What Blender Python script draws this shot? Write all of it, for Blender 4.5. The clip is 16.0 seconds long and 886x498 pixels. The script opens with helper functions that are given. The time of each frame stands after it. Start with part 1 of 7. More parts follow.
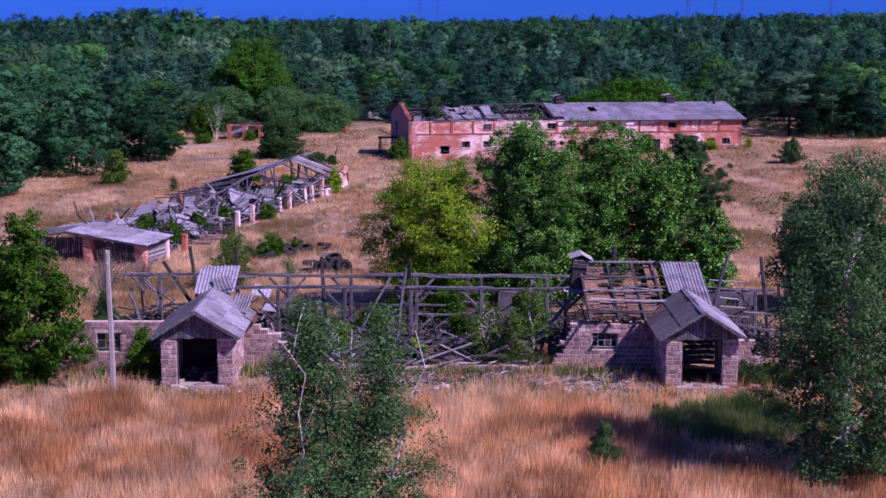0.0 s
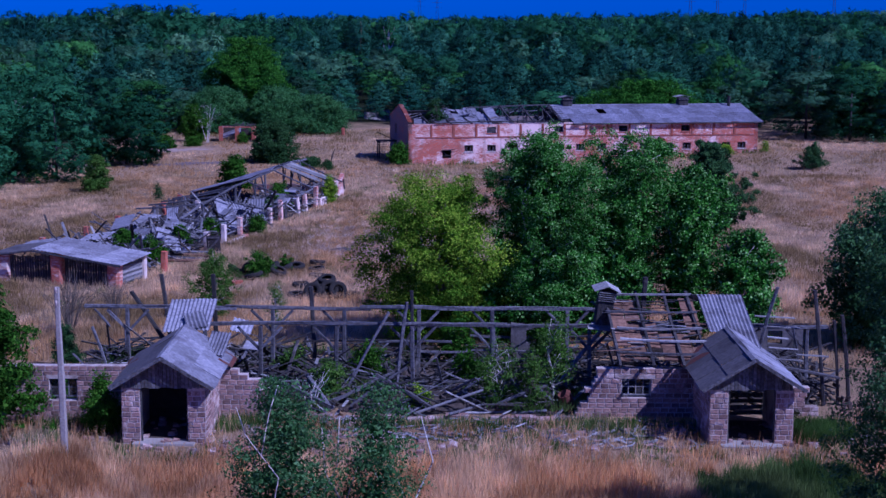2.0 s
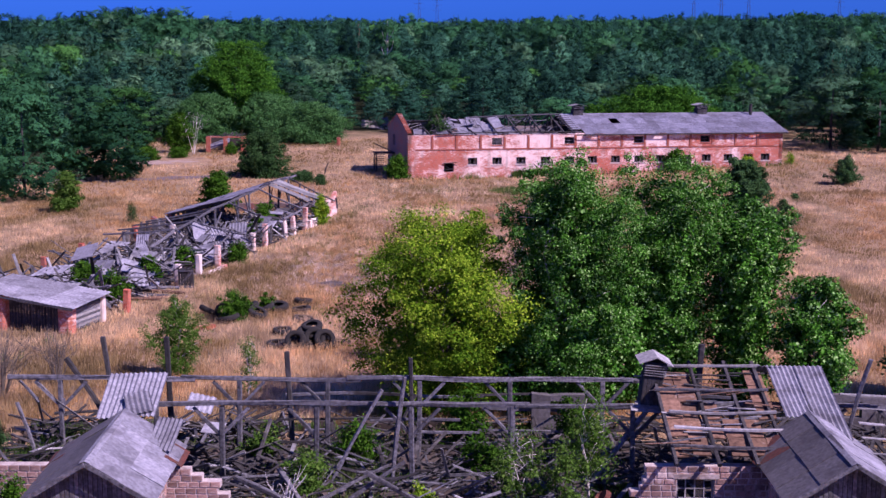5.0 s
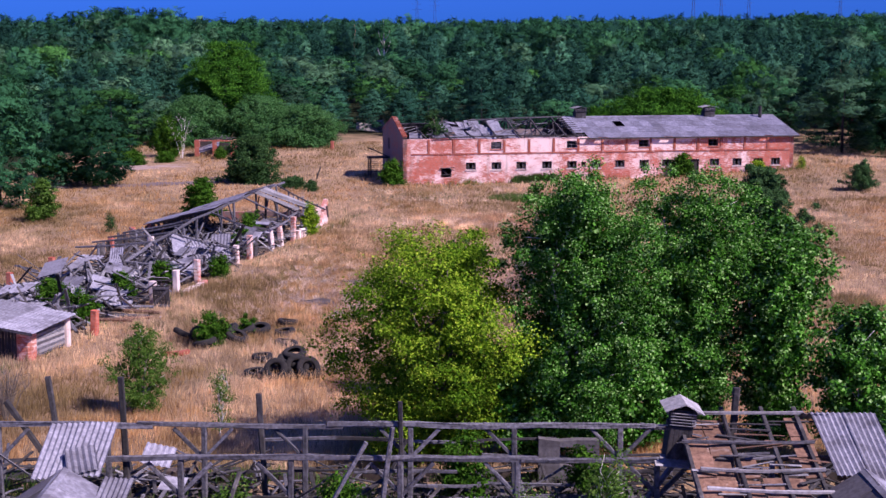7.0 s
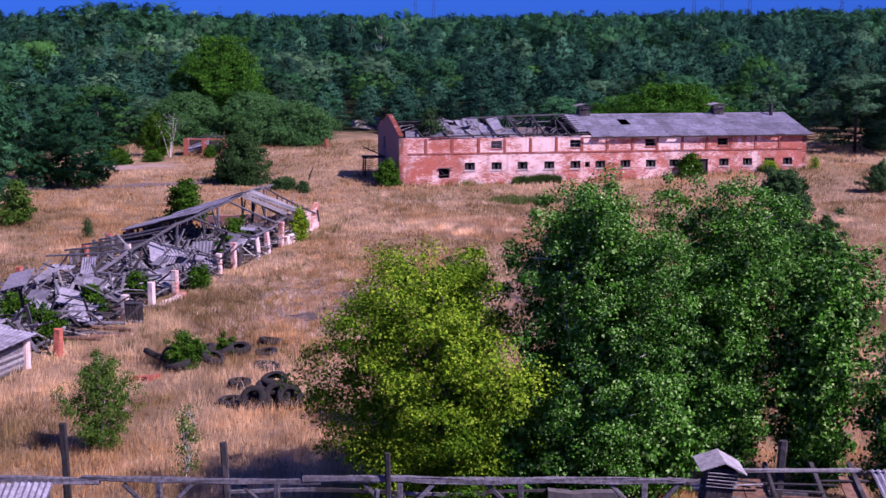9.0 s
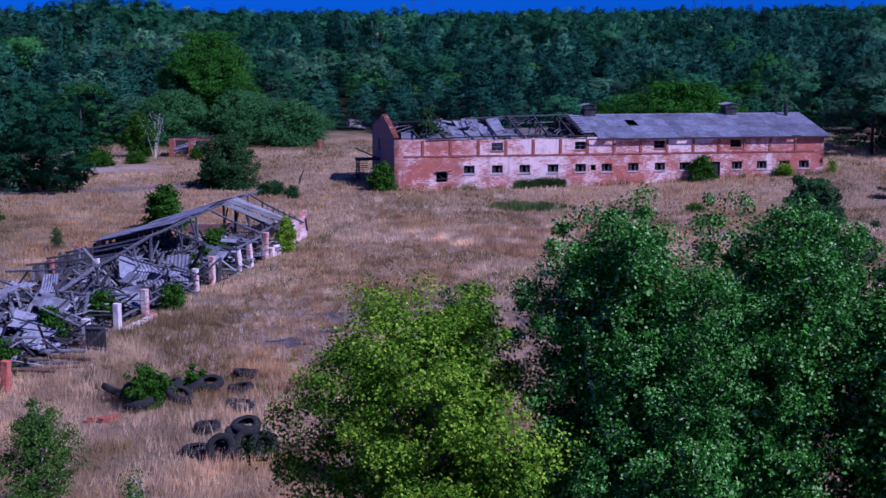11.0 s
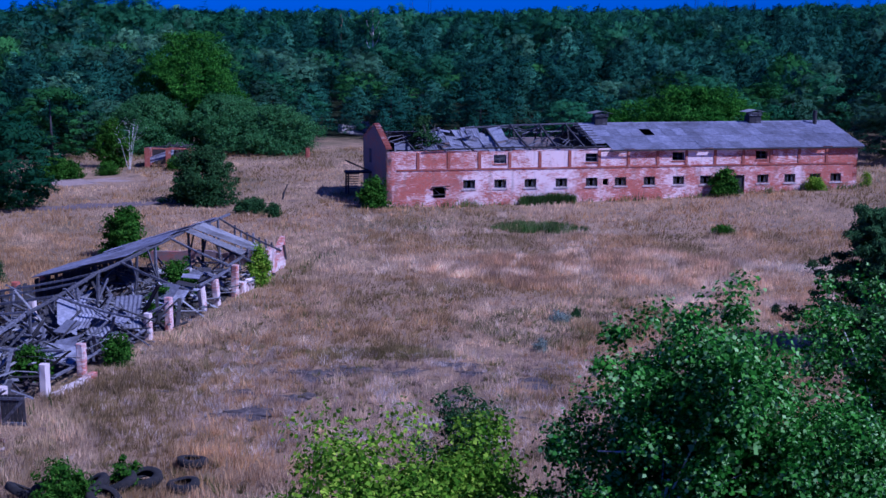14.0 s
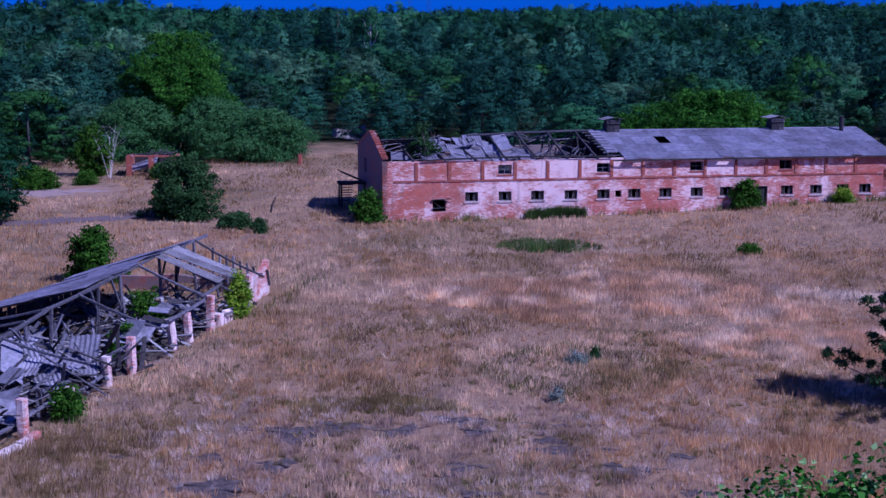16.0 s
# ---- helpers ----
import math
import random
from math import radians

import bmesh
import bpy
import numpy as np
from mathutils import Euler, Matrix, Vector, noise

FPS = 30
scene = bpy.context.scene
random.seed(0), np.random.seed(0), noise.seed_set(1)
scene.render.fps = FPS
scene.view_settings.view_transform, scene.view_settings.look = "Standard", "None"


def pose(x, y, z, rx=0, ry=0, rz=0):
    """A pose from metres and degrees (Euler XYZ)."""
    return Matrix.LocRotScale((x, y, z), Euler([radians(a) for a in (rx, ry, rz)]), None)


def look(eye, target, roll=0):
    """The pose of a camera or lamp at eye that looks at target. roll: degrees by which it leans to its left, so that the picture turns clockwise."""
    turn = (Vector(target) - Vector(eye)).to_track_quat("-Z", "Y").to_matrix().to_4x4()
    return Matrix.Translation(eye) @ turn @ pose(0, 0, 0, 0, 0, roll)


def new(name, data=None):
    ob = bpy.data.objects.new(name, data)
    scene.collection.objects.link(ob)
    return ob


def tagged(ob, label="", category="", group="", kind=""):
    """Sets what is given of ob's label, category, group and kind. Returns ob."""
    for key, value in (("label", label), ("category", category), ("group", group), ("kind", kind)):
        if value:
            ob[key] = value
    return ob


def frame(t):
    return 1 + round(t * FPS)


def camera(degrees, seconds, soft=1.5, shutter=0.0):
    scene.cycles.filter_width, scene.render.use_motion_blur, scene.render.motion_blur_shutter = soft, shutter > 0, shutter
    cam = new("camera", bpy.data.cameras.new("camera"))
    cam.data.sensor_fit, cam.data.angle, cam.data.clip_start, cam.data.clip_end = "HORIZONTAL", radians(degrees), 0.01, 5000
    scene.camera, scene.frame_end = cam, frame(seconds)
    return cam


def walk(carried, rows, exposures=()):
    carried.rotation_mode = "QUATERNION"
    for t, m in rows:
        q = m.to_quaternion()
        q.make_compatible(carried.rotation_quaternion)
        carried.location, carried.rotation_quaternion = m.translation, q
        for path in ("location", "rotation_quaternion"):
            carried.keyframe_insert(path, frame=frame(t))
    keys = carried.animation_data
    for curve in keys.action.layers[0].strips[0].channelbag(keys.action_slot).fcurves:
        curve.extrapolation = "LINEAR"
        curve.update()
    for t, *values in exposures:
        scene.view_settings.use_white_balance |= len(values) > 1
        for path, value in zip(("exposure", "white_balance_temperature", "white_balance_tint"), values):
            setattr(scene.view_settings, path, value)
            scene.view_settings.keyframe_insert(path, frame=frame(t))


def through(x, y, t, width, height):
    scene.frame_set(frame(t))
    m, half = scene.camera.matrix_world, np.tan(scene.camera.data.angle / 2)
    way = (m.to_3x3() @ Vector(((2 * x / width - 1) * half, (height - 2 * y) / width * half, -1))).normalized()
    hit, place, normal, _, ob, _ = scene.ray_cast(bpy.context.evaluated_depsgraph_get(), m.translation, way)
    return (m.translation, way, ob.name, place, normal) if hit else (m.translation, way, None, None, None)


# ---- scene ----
cam = camera(35.0, 16.0)
# seconds, x, y, z, yaw, pitch, roll
ROWS = [
    (0.0, 0.877, -0.425, 15.449, 0.633, -8.725, 0.144),
    (0.5, 0.793, 1.759, 15.451, 0.602, -8.753, 0.268),
    (1.0, 0.695, 3.963, 15.467, 0.589, -8.774, 0.235),
    (1.5, 0.573, 6.206, 15.498, 0.580, -8.802, 0.254),
    (2.0, 0.452, 8.452, 15.528, 0.586, -8.827, 0.229),
    (2.5, 0.343, 10.677, 15.574, 0.593, -8.860, 0.216),
    (3.0, 0.243, 12.860, 15.616, 0.579, -8.823, 0.240),
    (3.5, 0.146, 14.942, 15.653, 0.585, -8.794, 0.211),
    (4.0, 0.081, 16.914, 15.680, 0.592, -8.773, 0.200),
    (6.5, 0.109, 25.761, 15.566, 0.528, -8.671, 0.127),
    (7.0, 0.143, 27.342, 15.497, 0.507, -8.678, 0.124),
    (7.5, 0.167, 28.898, 15.452, 0.492, -8.705, 0.131),
    (8.0, 0.186, 30.462, 15.424, 0.486, -8.761, 0.125),
    (8.5, 0.205, 32.089, 15.384, 0.477, -8.812, 0.136),
    (9.0, 0.205, 33.837, 15.338, 0.464, -8.845, 0.138),
    (11.5, 0.157, 43.713, 15.217, 0.363, -9.007, 0.218),
    (12.0, 0.167, 45.731, 15.244, 0.359, -9.022, 0.207),
    (12.5, 0.197, 47.802, 15.291, 0.370, -9.011, 0.191),
    (13.0, 0.226, 49.947, 15.333, 0.373, -9.031, 0.178),
    (13.5, 0.198, 52.167, 15.348, 0.349, -9.034, 0.204),
    (14.0, 0.173, 54.414, 15.352, 0.317, -9.026, 0.211),
    (14.5, 0.168, 56.693, 15.369, 0.302, -9.055, 0.232),
    (15.0, 0.149, 59.003, 15.405, 0.299, -9.090, 0.238),
    (15.5, 0.077, 61.299, 15.430, 0.286, -9.091, 0.221),
    (16.0, 0.020, 63.603, 15.455, 0.282, -9.079, 0.194),
]
# seconds, stops, kelvin, tint
LIGHT = [(0.0, 0.13, 5750, 60), (0.5, 0.04, 5380, 60), (1.0, -0.14, 5200, 52), (1.5, -0.38, 4760, 46), (2.5, -0.49, 4510, 43),
         (3.5, -0.47, 4460, 45), (4.0, -0.05, 5450, 58), (4.2, 0.11, 5700, 57), (6.3, 0.36, 6060, 38), (9.2, 0.23, 5930, 52), (11.3, -0.35, 4640, 41),
         (14.5, -0.36, 4460, 38), (16.0, -0.40, 4690, 49)]
walk(cam, [(t, look((x, y, z), (x - math.sin(radians(yaw)) * math.cos(radians(pitch)), y + math.cos(radians(yaw)) * math.cos(radians(pitch)), z + math.sin(radians(pitch))), roll))
           for t, x, y, z, yaw, pitch, roll in ROWS], LIGHT)

# ---- light ----
SUN_EL, SUN_AZ = radians(46), radians(120)      # azimuth clockwise from +y
world = bpy.data.worlds.new("sky")
scene.world = world
world.use_nodes = True
wn, wl = world.node_tree.nodes, world.node_tree.links
sky = wn.new("ShaderNodeTexSky")
sky.sky_type, sky.sun_disc = "NISHITA", False
sky.sun_elevation, sky.sun_rotation = SUN_EL, SUN_AZ
sky.dust_density, sky.ozone_density, sky.air_density = 0.2, 3.0, 1.0
tint = wn.new("ShaderNodeMix")
tint.data_type, tint.blend_type = "RGBA", "MULTIPLY"
tint.inputs[0].default_value = 1.0
# deep blue rain clouds low over the woods, clearer air overhead
way, rise, blue = wn.new("ShaderNodeTexCoord"), wn.new("ShaderNodeSeparateXYZ"), wn.new("ShaderNodeValToRGB")
wl.new(way.outputs["Generated"], rise.inputs[0])
wl.new(rise.outputs[2], blue.inputs[0])
blue.color_ramp.elements[0].position, blue.color_ramp.elements[0].color = 0.0, (0.032, 0.20, 1.0, 1)
blue.color_ramp.elements[1].position, blue.color_ramp.elements[1].color = 0.6, (0.29, 0.38, 0.78, 1)
wl.new(blue.outputs[0], tint.inputs[7])
wl.new(sky.outputs[0], tint.inputs[6])
wl.new(tint.outputs[2], wn["Background"].inputs[0])
wn["Background"].inputs[1].default_value = 0.092
sun_data = bpy.data.lights.new("sun", "SUN")
sun_data.energy, sun_data.angle, sun_data.color = 5.0, radians(0.6), (1.0, 0.90, 0.78)
sun = new("sun", sun_data)
SUN_DIR = Vector((math.sin(SUN_AZ) * math.cos(SUN_EL), math.cos(SUN_AZ) * math.cos(SUN_EL), math.sin(SUN_EL)))
sun.matrix_world = look((0, 0, 60), Vector((0, 0, 60)) - SUN_DIR)


# ---- materials ----
def nodes_of(name):
    m = bpy.data.materials.new(name)
    m.use_nodes = True
    return m, m.node_tree.nodes, m.node_tree.links, m.node_tree.nodes["Principled BSDF"]


def noise_tex(n, l, vec, scale, detail=6.0, rough=0.6, dist=0.0):
    x = n.new("ShaderNodeTexNoise")
    x.inputs["Scale"].default_value, x.inputs["Detail"].default_value = scale, detail
    x.inputs["Roughness"].default_value, x.inputs["Distortion"].default_value = rough, dist
    if vec:
        l.new(vec, x.inputs["Vector"])
    return x.outputs[0]


def ramp(n, l, fac, stops):
    x = n.new("ShaderNodeValToRGB")
    e = x.color_ramp.elements
    while len(e) < len(stops):
        e.new(0.5)
    for k, (p, c) in zip(e, stops):
        k.position, k.color = p, (*c, 1) if len(c) == 3 else c
    l.new(fac, x.inputs[0])
    return x.outputs[0]


def mix(n, l, fac, a, b, blend="MIX"):
    x = n.new("ShaderNodeMix")
    x.data_type, x.blend_type = "RGBA", blend
    for sock, v in ((x.inputs[0], fac), (x.inputs[6], a), (x.inputs[7], b)):
        if isinstance(v, (int, float)):
            sock.default_value = v
        elif isinstance(v, tuple):
            sock.default_value = (*v, 1)
        else:
            l.new(v, sock)
    return x.outputs[2]


def bump(n, l, p, height, strength, dist=0.02):
    b = n.new("ShaderNodeBump")
    b.inputs["Strength"].default_value, b.inputs["Distance"].default_value = strength, dist
    l.new(height, b.inputs["Height"])
    l.new(b.outputs[0], p.inputs["Normal"])


def stretched(n, l, coord, scale):
    m = n.new("ShaderNodeMapping")
    m.inputs["Scale"].default_value = scale
    l.new(coord, m.inputs[0])
    return m.outputs[0]


def rough_mat(name, dark, light, scale=6.0, stain=None, stain_scale=0.7, stain_at=(0.5, 0.65), rnd="", rnd_amount=0.3, rough=0.9,
              strength=0.5, stretch=(1, 1, 1), metal=0.0):
    """Grain between two colours, stains of a third, and a change of shade from piece to piece."""
    m, n, l, p = nodes_of(name)
    co = stretched(n, l, n.new("ShaderNodeTexCoord").outputs["Object"], stretch)
    grain = noise_tex(n, l, co, scale, 8)
    col = ramp(n, l, grain, [(0.3, dark), (0.7, light)])
    if stain:
        col = mix(n, l, ramp(n, l, noise_tex(n, l, co, stain_scale, 5, 0.65, 0.5), [(stain_at[0], (0, 0, 0)), (stain_at[1], (1, 1, 1))]), col, stain)
    if rnd:
        r = n.new("ShaderNodeObjectInfo").outputs["Random"]
        if rnd != "object":
            add = n.new("ShaderNodeMath")
            add.operation = "ADD"
            l.new(r, add.inputs[0])
            l.new(n.new("ShaderNodeNewGeometry").outputs["Random Per Island"], add.inputs[1])
            fr = n.new("ShaderNodeMath")
            fr.operation = "FRACT"
            l.new(add.outputs[0], fr.inputs[0])
            r = fr.outputs[0]
        lo, hi = 1 - rnd_amount, 1 + rnd_amount
        col = mix(n, l, 1.0, col, ramp(n, l, r, [(0, (lo, lo, lo)), (1, (hi, hi, hi))]), "MULTIPLY")
    l.new(col, p.inputs["Base Color"])
    p.inputs["Roughness"].default_value, p.inputs["Metallic"].default_value = rough, metal
    bump(n, l, p, grain, strength)
    return m


def leaf_mat(name, colours, gloss=0.45, through=0.35, patch=None, patch_scale=0.5, gaps=0.0, tone=False, shine=0.02):
    """Foliage: each leaf takes a shade of its own; some light passes through; gaps frays a tuft into twigs."""
    m, n, l, p = nodes_of(name)
    geo = n.new("ShaderNodeNewGeometry")
    stops = [(i / (len(colours) - 1), c) for i, c in enumerate(colours)]
    col = ramp(n, l, geo.outputs["Random Per Island"], stops)
    if patch:
        big = noise_tex(n, l, n.new("ShaderNodeTexCoord").outputs["Object"], patch_scale, 3)
        col = mix(n, l, ramp(n, l, big, [(0.42, (0, 0, 0)), (0.62, (1, 1, 1))]), col, mix(n, l, 1.0, col, patch, "MULTIPLY"))
    l.new(col, p.inputs["Base Color"])
    p.inputs["Roughness"].default_value = gloss
    p.inputs["Specular IOR Level"].default_value = shine
    t = n.new("ShaderNodeBsdfTranslucent")
    l.new(col, t.inputs[0])
    x = n.new("ShaderNodeMixShader")
    x.inputs[0].default_value = through
    l.new(p.outputs[0], x.inputs[1])
    l.new(t.outputs[0], x.inputs[2])
    if tone:
        att = n.new("ShaderNodeAttribute")
        att.attribute_name = "tone"
        add, fr = n.new("ShaderNodeMath"), n.new("ShaderNodeMath")
        add.operation, fr.operation = "ADD", "FRACT"
        l.new(att.outputs["Fac"], add.inputs[0])
        l.new(n.new("ShaderNodeObjectInfo").outputs["Random"], add.inputs[1])
        l.new(add.outputs[0], fr.inputs[0])
        own = mix(n, l, 1.0, col, ramp(n, l, fr.outputs[0], [(0.0, (0.36, 0.40, 0.46)), (0.4, (0.72, 0.76, 0.84)), (0.75, (1.1, 1.08, 1.14)), (1.0, (1.5, 1.4, 1.4))]), "MULTIPLY")
        l.new(own, p.inputs["Base Color"])
        l.new(own, t.inputs[0])
    if gaps:
        hole, fray = n.new("ShaderNodeBsdfTransparent"), n.new("ShaderNodeMixShader")
        l.new(ramp(n, l, noise_tex(n, l, geo.outputs["Position"], gaps, 2.0, 0.6), [(0.47, (0, 0, 0)), (0.50, (1, 1, 1))]), fray.inputs[0])
        l.new(hole.outputs[0], fray.inputs[1])
        l.new(x.outputs[0], fray.inputs[2])
        x = fray
    l.new(x.outputs[0], n["Material Output"].inputs[0])
    return m


def ground_mat():
    """Dry soil and litter; dark leaf mould under the woods."""
    m, n, l, p = nodes_of("dry_meadow_soil")
    co = n.new("ShaderNodeTexCoord").outputs["Object"]
    fine, mid, big = noise_tex(n, l, co, 4.0, 10, 0.75), noise_tex(n, l, co, 0.45, 8, 0.65, 0.4), noise_tex(n, l, stretched(n, l, co, (1.3, 0.7, 1)), 0.06, 7, 0.62, 0.4)
    col = ramp(n, l, fine, [(0.25, (0.21, 0.145, 0.09)), (0.5, (0.37, 0.255, 0.155)), (0.75, (0.53, 0.385, 0.25))])
    col = mix(n, l, ramp(n, l, mid, [(0.50, (0, 0, 0)), (0.66, (0.6, 0.6, 0.6))]), col, mix(n, l, fine, (0.075, 0.062, 0.056), (0.18, 0.145, 0.125)))
    col = mix(n, l, ramp(n, l, big, [(0.50, (0, 0, 0)), (0.64, (0.7, 0.7, 0.7))]), col, (0.16, 0.135, 0.075))
    sep = n.new("ShaderNodeSeparateXYZ")
    l.new(co, sep.inputs[0])
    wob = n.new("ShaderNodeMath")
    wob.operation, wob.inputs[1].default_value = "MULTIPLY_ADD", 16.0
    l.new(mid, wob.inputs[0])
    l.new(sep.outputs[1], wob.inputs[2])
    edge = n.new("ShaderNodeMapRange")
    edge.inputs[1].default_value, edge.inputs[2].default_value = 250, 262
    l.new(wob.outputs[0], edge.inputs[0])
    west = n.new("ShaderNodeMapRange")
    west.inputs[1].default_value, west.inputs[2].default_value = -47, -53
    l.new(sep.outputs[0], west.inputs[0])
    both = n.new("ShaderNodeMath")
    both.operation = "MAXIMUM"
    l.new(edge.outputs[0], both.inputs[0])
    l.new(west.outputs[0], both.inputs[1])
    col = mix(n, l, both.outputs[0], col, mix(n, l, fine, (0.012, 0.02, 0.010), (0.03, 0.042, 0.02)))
    l.new(col, p.inputs["Base Color"])
    p.inputs["Roughness"].default_value = 1.0
    p.inputs["Specular IOR Level"].default_value = 0.1
    bump(n, l, p, fine, 1.0, 0.15)
    return m


def grass_mat(name, tones, dull, pale, scale=0.09):
    """Dry blades: close tones from blade to blade, dull and pale drifts over the meadow."""
    m, n, l, p = nodes_of(name)
    geo = n.new("ShaderNodeNewGeometry")
    co = n.new("ShaderNodeTexCoord").outputs["Object"]
    col = ramp(n, l, geo.outputs["Random Per Island"], [(i / (len(tones) - 1), c) for i, c in enumerate(tones)])
    big = noise_tex(n, l, stretched(n, l, co, (1.3, 0.7, 1)), scale, 4, 0.55, 0.6)
    col = mix(n, l, ramp(n, l, big, [(0.47, (0, 0, 0)), (0.56, (0.85, 0.85, 0.85))]), col, dull)
    drift = noise_tex(n, l, stretched(n, l, co, (1.0, 0.5, 1)), scale * 3.2, 4, 0.55, 0.5)
    col = mix(n, l, ramp(n, l, drift, [(0.49, (0, 0, 0)), (0.58, (0.85, 0.85, 0.85))]), col, pale)
    mid = noise_tex(n, l, co, 0.55, 4, 0.55)
    col = mix(n, l, 1.0, col, ramp(n, l, mid, [(0.34, (0.6, 0.57, 0.56)), (0.64, (1.25, 1.22, 1.17))]), "MULTIPLY")
    l.new(col, p.inputs["Base Color"])
    p.inputs["Roughness"].default_value = 0.8
    p.inputs["Specular IOR Level"].default_value = 0.2
    t = n.new("ShaderNodeBsdfTranslucent")
    l.new(col, t.inputs[0])
    x = n.new("ShaderNodeMixShader")
    x.inputs[0].default_value = 0.5
    l.new(p.outputs[0], x.inputs[1])
    l.new(t.outputs[0], x.inputs[2])
    l.new(x.outputs[0], n["Material Output"].inputs[0])
    return m


def painted_brick_mat(name, paint, paint_at, scale=1.0):
    """Red brick under limewash that has peeled in ragged patches."""
    m, n, l, p = nodes_of(name)
    co = n.new("ShaderNodeTexCoord").outputs["Object"]
    sep = n.new("ShaderNodeSeparateXYZ")
    l.new(co, sep.inputs[0])
    add = n.new("ShaderNodeMath")
    l.new(sep.outputs[0], add.inputs[0])
    l.new(sep.outputs[1], add.inputs[1])
    com = n.new("ShaderNodeCombineXYZ")
    l.new(add.outputs[0], com.inputs[0])
    l.new(sep.outputs[2], com.inputs[1])
    br = n.new("ShaderNodeTexBrick")
    l.new(com.outputs[0], br.inputs["Vector"])
    br.inputs["Color1"].default_value, br.inputs["Color2"].default_value = (0.44, 0.080, 0.04, 1), (0.62, 0.15, 0.085, 1)
    br.inputs["Mortar"].default_value = (0.36, 0.24, 0.2, 1)
    br.inputs["Scale"].default_value = 1.0
    br.inputs["Mortar Size"].default_value, br.inputs["Brick Width"].default_value, br.inputs["Row Height"].default_value = 0.01, 0.26, 0.077
    worn = noise_tex(n, l, stretched(n, l, co, (0.6, 0.6, 1.3)), 0.7, 10, 0.72, 0.25)
    flake = noise_tex(n, l, stretched(n, l, co, (0.55, 0.55, 2.6)), 4.2, 8, 0.8, 0.1)
    both = mix(n, l, 0.18, mix(n, l, 0.55, worn, flake), ramp(n, l, noise_tex(n, l, co, 0.11, 4), [(0.36, (0.12, 0.12, 0.12)), (0.62, (0.78, 0.78, 0.78))]))
    col = mix(n, l, ramp(n, l, both, [(paint_at[0], (0, 0, 0)), (paint_at[1], (0.9, 0.9, 0.9))]), br.outputs[0], paint)
    dirt = noise_tex(n, l, stretched(n, l, co, (2.5, 2.5, 0.35)), 0.8, 6)
    col = mix(n, l, ramp(n, l, dirt, [(0.52, (0, 0, 0)), (0.75, (0.55, 0.55, 0.55))]), col, (0.2, 0.13, 0.11))
    l.new(col, p.inputs["Base Color"])
    p.inputs["Roughness"].default_value = 0.92
    bump(n, l, p, worn, 0.4, 0.03)
    return m


